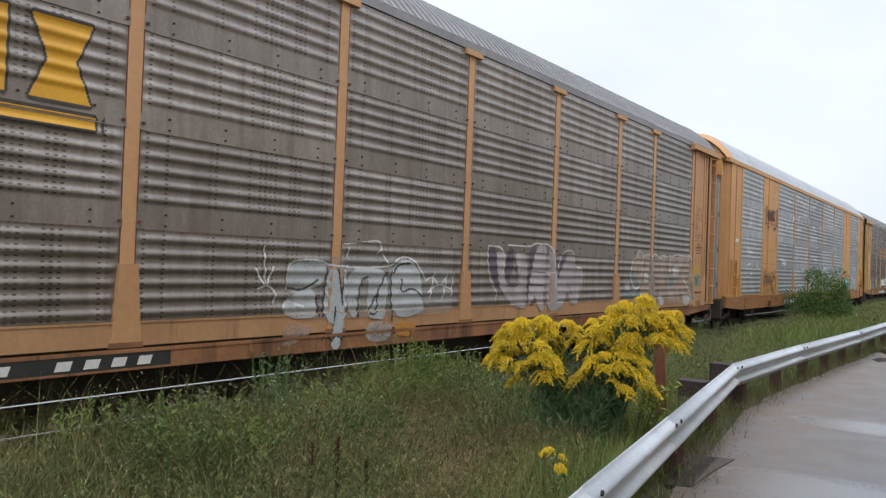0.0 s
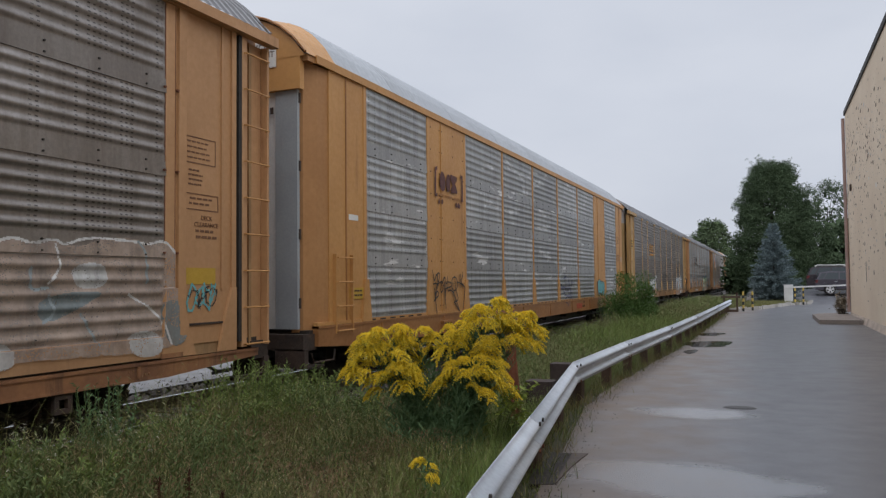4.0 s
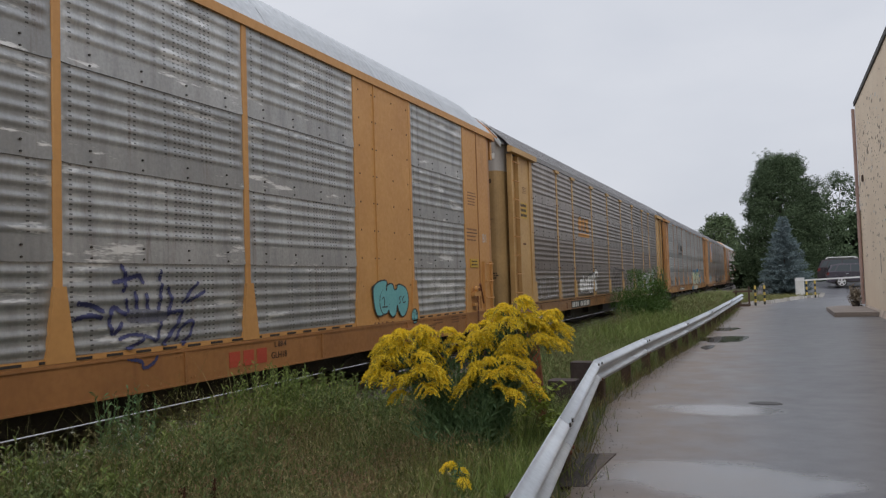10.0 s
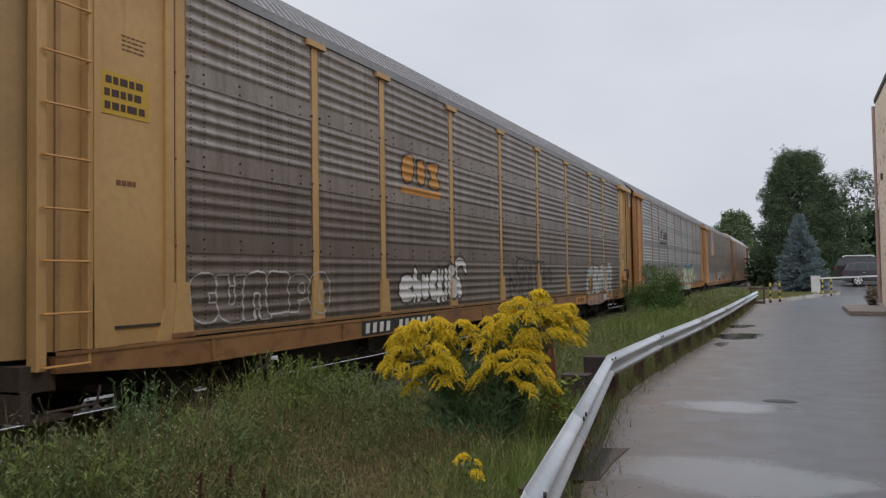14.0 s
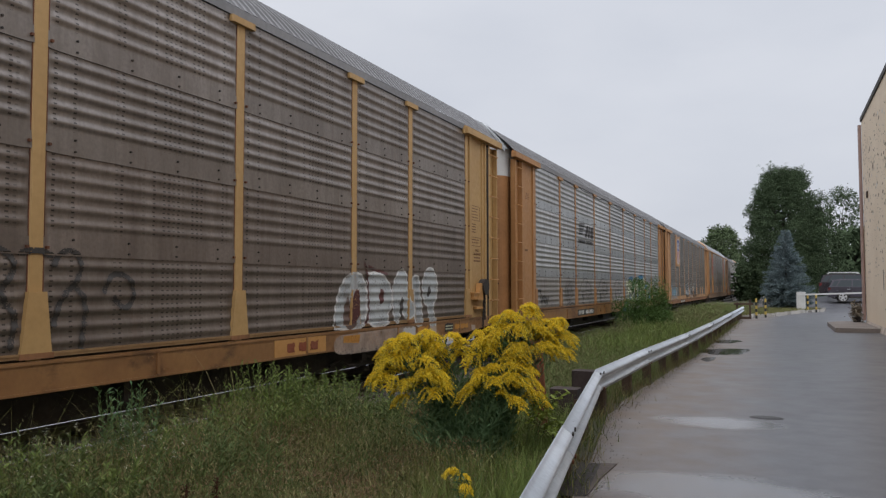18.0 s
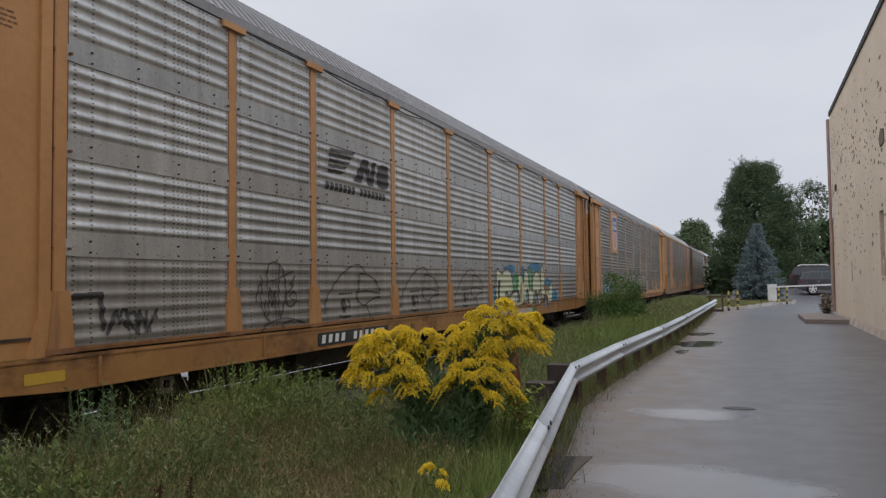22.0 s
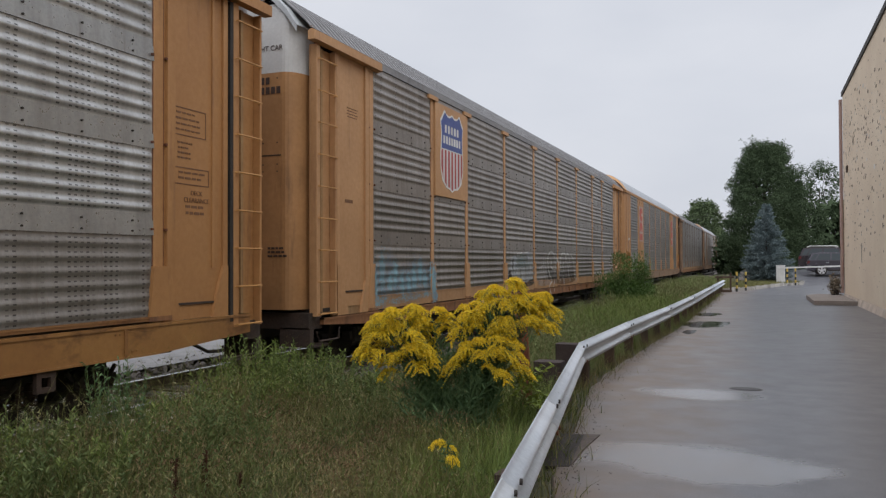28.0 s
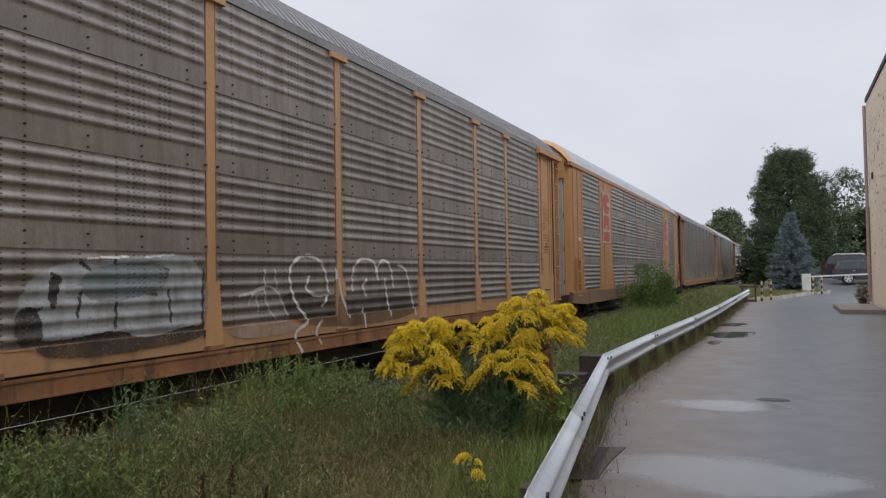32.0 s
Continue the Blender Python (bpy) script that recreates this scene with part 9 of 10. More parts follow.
# light green sapling that leans over the rail
sap = thing("sapling", (-2.16, 6.65, -0.1), "light green sapling with small leaflets over the guardrail", "plant")
s, lp, lw = Shape(), [], []
r = np.random.default_rng(37)
for k in range(13):
    a = r.uniform(-0.9, 1.1)
    top = Vector((0.12 + 0.32 * math.cos(a), -0.3 * math.sin(a) * 0.8 - 0.12, 0.62 + r.uniform(-0.12, 0.28)))
    s.tube([(0, 0, 0), top * 0.6 + Vector((0, 0, 0.18)), top], 0.004, 4, r1=0.002)
    for j in range(18):
        t = j / 17
        q = (top * 0.6 + Vector((0, 0, 0.18))).lerp(top, t)
        lp.append(q)
        lw.append(r.normal(size=3) * np.array([1, 1, 0.4]))
piece("twigs", s.mesh("twigs", WEED), sap, kind="stuff")
v, f = leaves(np.array(lp), np.array(lw), 0.06, 0.014, 38)
piece("leaflets", mesh_of("leaflets", v, f, leafy("young_leaf", (0.20, 0.28, 0.05), (0.30, 0.36, 0.07), 0.55)), sap, kind="stuff")


# ---------------------------------------------------------------- trees
def crown_points(blobs, per, seed):
    r = np.random.default_rng(seed)
    out, ways = [], []
    for x, y, z, rx, ry, rz in blobs:
        n = int(per * rx * rz)
        d = r.normal(size=(n, 3))
        d /= np.linalg.norm(d, axis=1, keepdims=True)
        q = d * np.array([rx, ry, rz]) * (r.uniform(0.35, 1.45, n) ** 0.7)[:, None]
        out.append(q + np.array([x, y, z]))
        ways.append(d + r.normal(size=(n, 3)) * 0.7 + np.array([0, 0, -0.3]))
    return np.concatenate(out), np.concatenate(ways)


def broad_tree(name, at, height, radius, label, mat, seed, leaf=0.34, clumps=70, lean=0.0, low=0.1, per=70, core=600, shoulder=0.55, sprays=0):
    """A broadleaf tree: tapered trunk, limbs, and a crown of many small clumps, dense inside, ragged outside."""
    r = np.random.default_rng(seed)
    root = thing(name, at, label, "tree", "trees in the distance")
    s = Shape().tube([(0, 0, -0.2), (0.05, 0, height * 0.35), (lean * 0.5, 0, height * 0.75)], radius * 0.075, 10, r1=radius * 0.02)

    def girth(t):
        top = max(0.0, 1 - max(0.0, t - shoulder) / (1.0 - shoulder))
        return radius * (0.86 + 0.14 * min(t / 0.25, 1)) * (0.26 + 0.74 * top ** 0.55)

    blobs, inner = [], []
    for k in range(clumps):
        t = (k + r.uniform(0, 1)) / clumps
        a = k * 2.39996 + r.uniform(-0.5, 0.5)
        b = radius * r.uniform(0.14, 0.30)
        z = height * (low + (1 - low) * t) - b * 0.6
        o = max(girth(t) * (1 + 0.38 * noise.noise((2.2 * math.cos(a), 2.2 * math.sin(a), 5.0 * t + seed))) - b * r.uniform(0.2, 0.9), 0)
        x, y = o * math.cos(a) + lean * t, o * math.sin(a)
        blobs.append((x, y, z, b, b, b * r.uniform(0.6, 0.95)))
        if k % 5 == 0:
            s.tube([(lean * 0.3, 0, z * 0.6), (x * 0.5, y * 0.5, z * 0.85), (x * 0.9, y * 0.9, z)], radius * 0.018, 5, r1=radius * 0.005)
    # branch ends that stand out of the crown
    for k in range(sprays):
        t, a = r.uniform(0.08, 0.99), r.uniform(0, 2 * math.pi)
        o, reach = girth(t) * r.uniform(0.8, 1.0), radius * r.uniform(0.14, 0.34)
        up = r.uniform(-0.1, 0.6) + 0.9 * max(0.0, t - 0.75) / 0.25
        for j in range(4):
            d, b = o + reach * j / 3, radius * (0.085 - 0.018 * j)
            blobs.append((d * math.cos(a) + lean * t, d * math.sin(a), height * (low + (1 - low) * t) - 0.1 + reach * up * j / 3, b, b, b * 0.55))
    for k in range(core):
        t = r.uniform(0, 0.93)
        a, o = r.uniform(0, 2 * math.pi), 0.8 * girth(t) * math.sqrt(r.uniform(0, 1))
        inner.append((o * math.cos(a) + lean * t, o * math.sin(a), height * (low + (1 - low) * t)))
    piece("trunk", s.mesh("trunk", BARK), root)
    q, w = crown_points(blobs, per, seed)
    v, f = leaves(q, w, leaf, leaf * 0.36, seed)
    if inner:
        v2, f2 = leaves(np.array(inner), r.normal(size=(core, 3)), leaf * 2.6, leaf * 1.0, seed + 1)
        f += [[i + len(v) for i in g] for g in f2]
        v += v2
    piece("crown", mesh_of("crown", v, f, mat), root)
    return root


broad_tree("maple_tree", (0.25, 84, 0.2), 13.2, 3.3, "large dense dark green broadleaf tree", TREE, 101, 0.135, 230, 0.3, low=0.0, per=1300, core=2400, shoulder=0.62, sprays=170)
broad_tree("maple_tree", (3.6, 87, 0.4), 9.0, 2.6, "lower dark green tree beside the large one", TREE, 106, 0.18, 80, low=0.0, per=600, core=600, sprays=50)
broad_tree("maple_tree", (6.0, 96, 0.5), 12.2, 2.2, "tall thin-crowned tree with gaps in its crown", TREE, 102, 0.17, 58, 0.3, low=0.24, per=640, core=170, shoulder=0.6, sprays=30)
broad_tree("far_tree", (-9.6, 150, 0), 12.9, 4.2, "pale green tree beyond the train", TREE_FAR, 103, 0.36, 110, low=0.1, per=160, core=700, shoulder=0.45)
for k, (x, y, h, w) in enumerate([(7.2, 92, 7.6, 2.9), (10.5, 92, 7.0, 3.6), (15.0, 98, 8.0, 4.2), (21, 104, 9, 5.0), (2.5, 106, 5.5, 4.5), (-3.2, 108, 4.5, 2.6)]):
    broad_tree("shrub_tree", (x, y, 0.4), h, w, "dark green undergrowth tree at the lot's end", TREE, 110 + k, 0.42, 60, low=0.0, per=70, core=500)
# wires that cross in the distance
wires = thing("utility_wires", (0, 0, 0), "thin dark utility wires strung across the distance", "wires")
for z in (9.2, 9.55, 10.0):
    s = Shape().tube([(-60 + 8 * k, 138, z - 0.5 + 0.012 * (k - 6) ** 2) for k in range(13)], 0.02, 4)
    piece("wire", s.mesh("wire", BLACK), wires)
for x in (-60, 36):
    piece("pole", Shape().tube([(x, 138, -0.3), (x, 138, 10.6)], 0.16, 8).mesh("pole", BARK), wires)


def spruce(at, height, radius, seed):
    """Blue spruce: whorls of drooping needle branches, uneven at the rim."""
    r = np.random.default_rng(seed)
    root = thing("blue_spruce", at, "blue-grey spruce with dense conical branches", "tree")
    s = Shape().tube([(0, 0, -0.1), (0, 0, height * 0.98)], 0.13, 8, r1=0.015)
    pts, ways = [], []
    z = 0.25
    while z < height * 0.985:
        t = z / height
        reach = radius * (1 - t) ** 0.78 * min(0.72 + 1.6 * t, 1.0) + 0.06
        for k in range(max(int(13 * (1 - t)) + 4, 4)):
            a = r.uniform(0, 2 * math.pi)
            R = reach * r.uniform(0.72, 1.1)
            tip = np.array([R * math.cos(a), R * math.sin(a), -0.12 * R + 0.06])
            m = int(16 * R + 6)
            for j in range(m):
                u = (j + 1) / m
                q = np.array([0, 0, z]) + tip * u + np.array([0, 0, 0.10 * u * u * R])
                for i in range(5):
                    pts.append(q + r.normal(0, 0.06, 3) * (1 - 0.4 * u))
                    ways.append(np.array([math.cos(a), math.sin(a), 0.25]) + r.normal(0, 0.55, 3))
        z += 0.17
    piece("trunk", s.mesh("trunk", BARK), root)
    v, f = leaves(np.array(pts), np.array(ways), 0.17, 0.022, seed)
    piece("branches", mesh_of("branches", v, f, SPRUCE), root, kind="stuff")


spruce((0.40, 61.0, 0.05), 5.75, 2.05, 120)
bush = thing("bush", (-4.62, 29.5, -0.15), "loose green bush beside the track", "bush")
r = np.random.default_rng(121)
blobs = []
for k in range(64):
    a, o = r.uniform(0, 2 * math.pi), 0.95 * math.sqrt(r.uniform(0, 1))
    b = r.uniform(0.14, 0.30)
    blobs.append((o * math.cos(a), o * math.sin(a), 0.15 + r.uniform(0, 1) * (2.0 - 1.35 * o * o), b, b, b * r.uniform(0.8, 1.5)))
q, w = crown_points(blobs, 4200, 122)
v, f = leaves(q, w + np.array([0, 0, 0.9]), 0.10, 0.012, 123)
piece("foliage", mesh_of("foliage", v, f, BUSH), bush)
s = Shape()
for k in range(26):
    s.tube([(0, 0, -0.1), (blobs[k][0] * 0.6, blobs[k][1] * 0.6, blobs[k][2] * 0.6), (blobs[k][0], blobs[k][1], blobs[k][2] + 0.1)], 0.014, 5, r1=0.004)
piece("stems", s.mesh("stems", BARK), bush, kind="stuff")

# ---------------------------------------------------------------- puddles, stones
WATER = bpy.data.materials.new("puddle_water")
_n, _l, _p = nodes_of(WATER)
_p.inputs["Base Color"].default_value = (0.035, 0.032, 0.03, 1)
_p.inputs["IOR"].default_value = 1.33
_c = coords(_n, _l, False)
_l.new(ramp(_n, _l, noise_at(_n, _l, _c, 1.6, 3), 0.35, 0.7, 0.02, 0.10), _p.inputs["Roughness"])

def puddle(x, y, rx, ry, seed, mat, z=0.004, rough=0.35):
    r = random.Random(seed)
    ph = [r.uniform(0, 6.28) for _ in range(5)]
    ring = []
    for k in range(60):
        a = 2 * math.pi * k / 60
        d = 1 + rough * (0.35 * math.sin(2 * a + ph[0]) + 0.25 * math.sin(3 * a + ph[1]) + 0.2 * math.sin(5 * a + ph[2]) + 0.12 * math.sin(9 * a + ph[3]) + 0.08 * math.sin(15 * a + ph[4]))
        ring.append((x + rx * d * math.cos(a), y + ry * d * math.sin(a), z))
    ob = new("puddle", mesh_of("puddle", ring, [tuple(range(60))], mat))
    return tagged(ob, "shallow rain puddle on the asphalt", "puddle", "puddles", "structure")


puddle(-1.35, 21.3, 0.55, 1.15, 1, WATER)
puddle(-1.52, 25.2, 0.38, 0.75, 2, WATER)
puddle(-1.55, 18.9, 0.16, 0.5, 6, WATER)
# muddy hollow, its colour blackened to carry the train's dark reflection
MUD = paint("wet_mud", (0.02, 0.016, 0.013), (0.036, 0.028, 0.022), 0.6, scale=6, grain=30, spec=0.3, spread=False)
ring = [(-1.45, 7.39), (-1.47, 6.85), (-1.455, 6.2), (-1.64, 6.13), (-1.77, 6.7), (-1.78, 7.36)]
mud = new("mud_hollow", Shape().prism(ring, 2, -0.02, 0.004).mesh("mud_hollow", MUD))
tagged(mud, "muddy hollow at the edge of the drive, coloured dark for a reflection", "mud patch", kind="structure")
ring = [(-1.44, 7.41), (-1.46, 6.85), (-1.445, 6.2), (-1.50, 6.62), (-1.58, 7.38)]
lip = new("broken_edge", Shape().prism(ring, 2, -0.02, 0.010).mesh("broken_edge", paint("broken_asphalt", (0.12, 0.095, 0.08), (0.07, 0.055, 0.048), 0.8, scale=8, grain=30, bump=0.5, spread=False)))
tagged(lip, "broken asphalt edge over the muddy hollow", "asphalt edge", kind="structure")
s = Shape()
for k in range(16):
    a = 2 * math.pi * k / 16
    s.v.append((0.21 * math.cos(a), 0.13 * math.sin(a), 0.0))
    s.v.append((0.17 * math.cos(a), 0.10 * math.sin(a), 0.012))
s.f = [(2 * k, (2 * k + 2) % 32, (2 * k + 3) % 32, 2 * k + 1) for k in range(16)] + [tuple(range(1, 32, 2))]
s.i = [0] * 17
hole = new("asphalt_patch", s.mesh("asphalt_patch", paint("dark_patch", (0.02, 0.018, 0.017), (0.035, 0.03, 0.03), 0.5)))
hole.location = (-0.20, 10.75, 0.001)
tagged(hole, "small dark tar patch on the wet drive", "patch")

STONE = leafy("stone", (0.13, 0.115, 0.105), (0.27, 0.25, 0.235), 0.85)


def stones(name, pts, size, seed, label):
    r = np.random.default_rng(seed)
    n = len(pts)
    base = np.array([(1, 0, 0), (-0.5, 0.87, 0), (-0.5, -0.87, 0), (0.1, 0.1, 0.9), (0, 0, -0.6)])
    d = base[None] * (size * r.uniform(0.5, 1.4, n))[:, None, None] + r.normal(0, size * 0.25, (n, 5, 3))
    v = (pts[:, None] + d).reshape(-1, 3)
    f = []
    for tri in ((0, 1, 3), (1, 2, 3), (2, 0, 3), (1, 0, 4), (2, 1, 4), (0, 2, 4)):
        f += (np.arange(n)[:, None] * 5 + np.array(tri)).tolist()
    return tagged(new(name, mesh_of(name, v.tolist(), f, STONE)), label, "gravel", kind="stuff")


r = np.random.default_rng(201)
n = 5200
p = np.stack([r.uniform(-6.5, -5.3, n), r.uniform(4.0, 24.0, n), np.zeros(n)], 1)
p[:, 2] = np.where(p[:, 0] > -5.95, -0.17 - (p[:, 0] + 5.95) * 0.18, -0.16)
stones("ballast_stones", p, 0.028, 202, "loose grey ballast stones along the track")
p = np.stack([r.uniform(-10.2, -8.35, 4200), r.uniform(0.0, 40.0, 4200), np.full(4200, -0.12)], 1)
stones("ballast_stones", p, 0.05, 204, "grey ballast stones beyond the far rail")
yy = r.uniform(2.5, 20, 1500)
p = np.stack([np.interp(yy, [0.3, 3.7, 6.0, 10.2, 14.0, 19.0, 25.0], [-0.6, -1.15, -1.48, -2.1, -2.1, -1.9, -1.85]) + np.abs(r.normal(0, 0.16, 1500)) - 0.05, yy, np.full(1500, 0.003)], 1)
stones("edge_gravel", p, 0.006, 203, "fine gravel washed along the edge of the drive")

# light gravel beyond the track
LOT = paint("pale_gravel", (0.34, 0.335, 0.33), (0.22, 0.215, 0.21), 0.9, scale=1.5, grain=9, spread=False, spec=0.2, bump=0.5)
tagged(new("far_lot", mesh_of("far_lot", [(-60, -30, -0.08), (-9.35, -30, -0.08), (-9.35, 300, -0.08), (-60, 300, -0.08)], [(0, 1, 2, 3)], LOT)), "pale wet gravel beyond the track", "gravel lot", kind="structure")
# the lot rises gently behind the gate
v = [(x, y, z) for y, z in ((56.8, -0.02), (60, 0.12), (64, 0.5), (67, 0.72), (120, 0.8)) for x in (-1.5, 2.9, 60)]
f = [(3 * k + j, 3 * k + j + 1, 3 * k + j + 4, 3 * k + j + 3) for k in range(4) for j in range(2)]
tagged(new("parking_lot", mesh_of("parking_lot", v, f, ASPHALT)), "wet asphalt lot rising behind the gate", "parking lot", kind="structure")

# rusty steel post behind the rail
post = thing("rusty_post", (-2.16, 7.55, -0.15), "leaning rust-red steel post behind the guardrail", "post")
post.rotation_euler = (radians(-3), radians(-4), radians(20))
RUST_RED = paint("rust_red", (0.27, 0.10, 0.05), (0.18, 0.065, 0.035), 0.75, scale=4, grain=30, bump=0.4)
s = Shape().box(-0.055, 0.055, -0.006, 0.006, 0, 1.32)
s.box(-0.055, -0.043, -0.05, -0.006, 0, 1.32)
s.box(0.043, 0.055, -0.05, -0.006, 0, 1.32)
piece("channel", s.mesh("channel", RUST_RED), post)
TARRED = paint("tarred_timber", (0.035, 0.024, 0.022), (0.055, 0.038, 0.032), 0.85, scale=3, grain=24, bump=0.6)
for x, y, h in ((-2.31, 8.9, 0.64), (-2.50, 10.7, 0.66)):
    stub = thing("timber_stub", (x, y, -0.15), "dark weathered timber stub behind the guardrail", "post", "timber stubs")
    piece("stub", Shape().box(-0.16, 0.16, -0.13, 0.13, 0, h, 0, 0.03).mesh("stub", TARRED), stub)

# splice bolts on the rail
for k in range(1, len(RAIL_LINE) - 1):
    (x0, y0), (x1, y1) = RAIL_LINE[k], RAIL_LINE[k + 1]
    d = Vector((x1 - x0, y1 - y0, 0)).normalized()
    out = Vector((d.y, -d.x, 0))
    for a in (-0.10, 0.10):
        for zz in (0.325, 0.535):
            q = Vector((x0, y0, zz)) + d * a + out * 0.078
            bolt = Shape().tube([q, q + out * 0.014], 0.017, 8)
            piece("splice_bolt", bolt.mesh("splice_bolt", BLACK if zz > 0.5 else RUST), guard)

# ---------------------------------------------------------------- building details
FLAKE = leafy("flaked_spots", (0.22, 0.165, 0.12), (0.40, 0.32, 0.25), 0.9, third=(0.72, 0.68, 0.62))
r = np.random.default_rng(210)
v, f = [], []
for k in range(1150):
    y = 36.9 - 20 * r.uniform(0, 1) ** 1.3
    z = (6.4 if k % 3 else 3.6) - 0.05 * (36.9 - y) + r.normal(0, 1.0 if k % 3 else 1.3)
    if not 0.6 < z < 8.5:
        continue
    if 15 < y < 19 and z < 3.7:
        continue
    w = 0.03 + 0.15 * r.uniform(0, 1) ** 3
    h = w * r.uniform(0.3, 0.6)
    m = 8
    b = len(v)
    for j in range(m):
        a = 2 * math.pi * j / m
        v.append((wall_x - 0.004 - 0.004 * (k % 2), y + w * math.cos(a) * r.uniform(0.6, 1.2), z + h * math.sin(a) * r.uniform(0.6, 1.2)))
    f.append(tuple(range(b, b + m)))
piece("flaked_spots", mesh_of("flaked_spots", v, f, FLAKE), building, kind="stuff", label="dark and pale spots where the stucco flaked")
s = Shape().box(wall_x - 0.05, wall_x - 0.002, 35.2, 35.55, 5.22, 5.48)
s.box(wall_x - 0.06, wall_x - 0.05, 35.24, 35.51, 5.26, 5.44)
piece("wall_vent", s.mesh("wall_vent", WOOD_POST), building, label="small dark wall vent")
s = Shape().prism([(22.95, 5.2), (23.6, 5.15), (23.75, 5.4), (23.4, 5.62), (23.0, 5.55)], 0, wall_x - 0.03, wall_x - 0.003)
piece("broken_patch", s.mesh("broken_patch", paint("broken_stucco", (0.2, 0.16, 0.125), (0.14, 0.11, 0.085), 0.9, grain=20, bump=0.6)), building, label="broken patch of bare stucco")
piece("slot_window", Shape().box(wall_x + 0.1, wall_x + 0.14, 23.55, 24.3, 1.72, 3.48).mesh("slot_window", paint("board", (0.12, 0.09, 0.07), (0.08, 0.06, 0.05), 0.8)), building, label="narrow boarded slot window")
piece("sill", Shape().box(wall_x - 0.04, wall_x + 0.1, 23.5, 24.35, 1.66, 1.72).mesh("sill", STUCCO), building)
piece("slot", Shape().box(wall_x - 0.006, wall_x - 0.002, 30.9, 31.0, 1.55, 2.25).mesh("slot", BLACK), building)
GLASS = bpy.data.materials.new("window_glass")
_n, _l, _p = nodes_of(GLASS)
_p.inputs["Base Color"].default_value = (0.03, 0.04, 0.045, 1)
_p.inputs["Roughness"].default_value = 0.06
win = piece("window", Shape().box(wall_x + 0.08, wall_x + 0.14, 15.2, 18.6, 1.73, 3.5).mesh("window", GLASS), building, label="dark window in the stucco wall")
for a, b, lo, hi in ((15.2, 15.3, 1.73, 3.5), (18.5, 18.6, 1.73, 3.5), (16.85, 16.95, 1.73, 3.5), (15.3, 18.5, 1.73, 1.82), (15.3, 18.5, 3.41, 3.5)):
    piece("frame", Shape().box(wall_x + 0.05, wall_x + 0.08, a, b, lo, hi).mesh("frame", GREY_PAINT), win)
PINK = paint("pipe_paint", (0.42, 0.29, 0.25), (0.33, 0.23, 0.2), 0.6)
pipe = Shape().tube([(wall_x - 0.09, wall_far - 0.1, 0.25), (wall_x - 0.09, wall_far - 0.1, wall_top - 0.15)], 0.07, 10)
piece("downpipe", pipe.mesh("downpipe", PINK), building, label="painted downpipe at the corner")
piece("wall_foot", Shape().prism([(wall_x - 0.09, -0.05), (wall_x - 0.002, -0.05), (wall_x - 0.002, 0.24), (wall_x - 0.03, 0.16)], 1, -14, wall_far).mesh("wall_foot", paint("foot_stucco", (0.60, 0.49, 0.40), (0.36, 0.29, 0.23), 0.95, scale=2, grain=16, bump=0.8)), building, label="rough crumbling foot of the wall")
SLAB = paint("slab_concrete", (0.26, 0.22, 0.19), (0.19, 0.16, 0.14), 0.8, grain=18)
slab = Shape().prism([(1.80, 31.75), (3.24, 31.75), (3.24, 38.2), (2.35, 38.2), (1.80, 37.0)], 2, 0.0, 0.16)
tagged(new("concrete_step", slab.mesh("concrete_step", SLAB)), "low worn concrete step at the building's corner", "step")
clump = thing("corner_plant", (2.95, 37.35, 0.16), "dry grey-green plant at the building's corner", "plant")
v, f = leaves(np.random.default_rng(220).normal(0, 0.10, (420, 3)) * np.array([1, 1, 1.8]) + np.array([0, 0, 0.38]), np.random.default_rng(221).normal(size=(420, 3)) + np.array([0, 0, 0.8]), 0.22, 0.03, 222)
piece("foliage", mesh_of("foliage", v, f, leafy("dry_leaf", (0.2, 0.17, 0.13), (0.32, 0.27, 0.2), 0.7)), clump)
piece("pot", Shape().tube([(0, 0, 0), (0, 0, 0.22)], 0.14, 12, r1=0.19).mesh("pot", BLACK), clump)

# ---------------------------------------------------------------- gate, bollards, island
WHITE_BOX = paint("cabinet_white", (0.72, 0.72, 0.72), (0.62, 0.62, 0.62), 0.45)
POST_YELLOW = paint("post_yellow", (0.60, 0.44, 0.10), (0.5, 0.36, 0.08), 0.6)
gate = thing("barrier_gate", (1.27, 58.6, 0.0), "white barrier gate cabinet with a lowered white arm", "barrier gate")
piece("cabinet", Shape().box(-0.28, 0.28, -0.2, 0.2, 0.0, 1.26, 0, 0.03).mesh("cabinet", WHITE_BOX), gate)
piece("cap", Shape().box(-0.30, 0.30, -0.22, 0.22, 1.26, 1.31, 0, 0.03).mesh("cap", WHITE_BOX), gate)
piece("door_panel", Shape().box(-0.22, 0.22, -0.212, -0.2, 0.15, 1.1).mesh("door_panel", WHITE_PAINT), gate)
arm = Shape().prism([(-0.03, -0.05), (0.03, -0.05), (0.03, 0.05), (-0.03, 0.05)], 0, 0.2, 5.6)
arm.v = [(x, y - 0.24, z + 1.12 + 0.035 * x) for x, y, z in arm.v]
arm = piece("arm", arm.mesh("arm", WHITE_BOX), gate)
for k in range(5):
    s = Shape().box(0.7 + k, 1.05 + k, -0.275, -0.205, 1.08 + 0.035 * (0.9 + k), 1.175 + 0.035 * (0.9 + k))
    piece("reflector", s.mesh("reflector", WHITE_PAINT), arm)
rest = Shape().box(5.5, 5.6, -0.29, -0.19, -0.0, 1.26)
piece("arm_rest", rest.mesh("arm_rest", WHITE_BOX), gate)
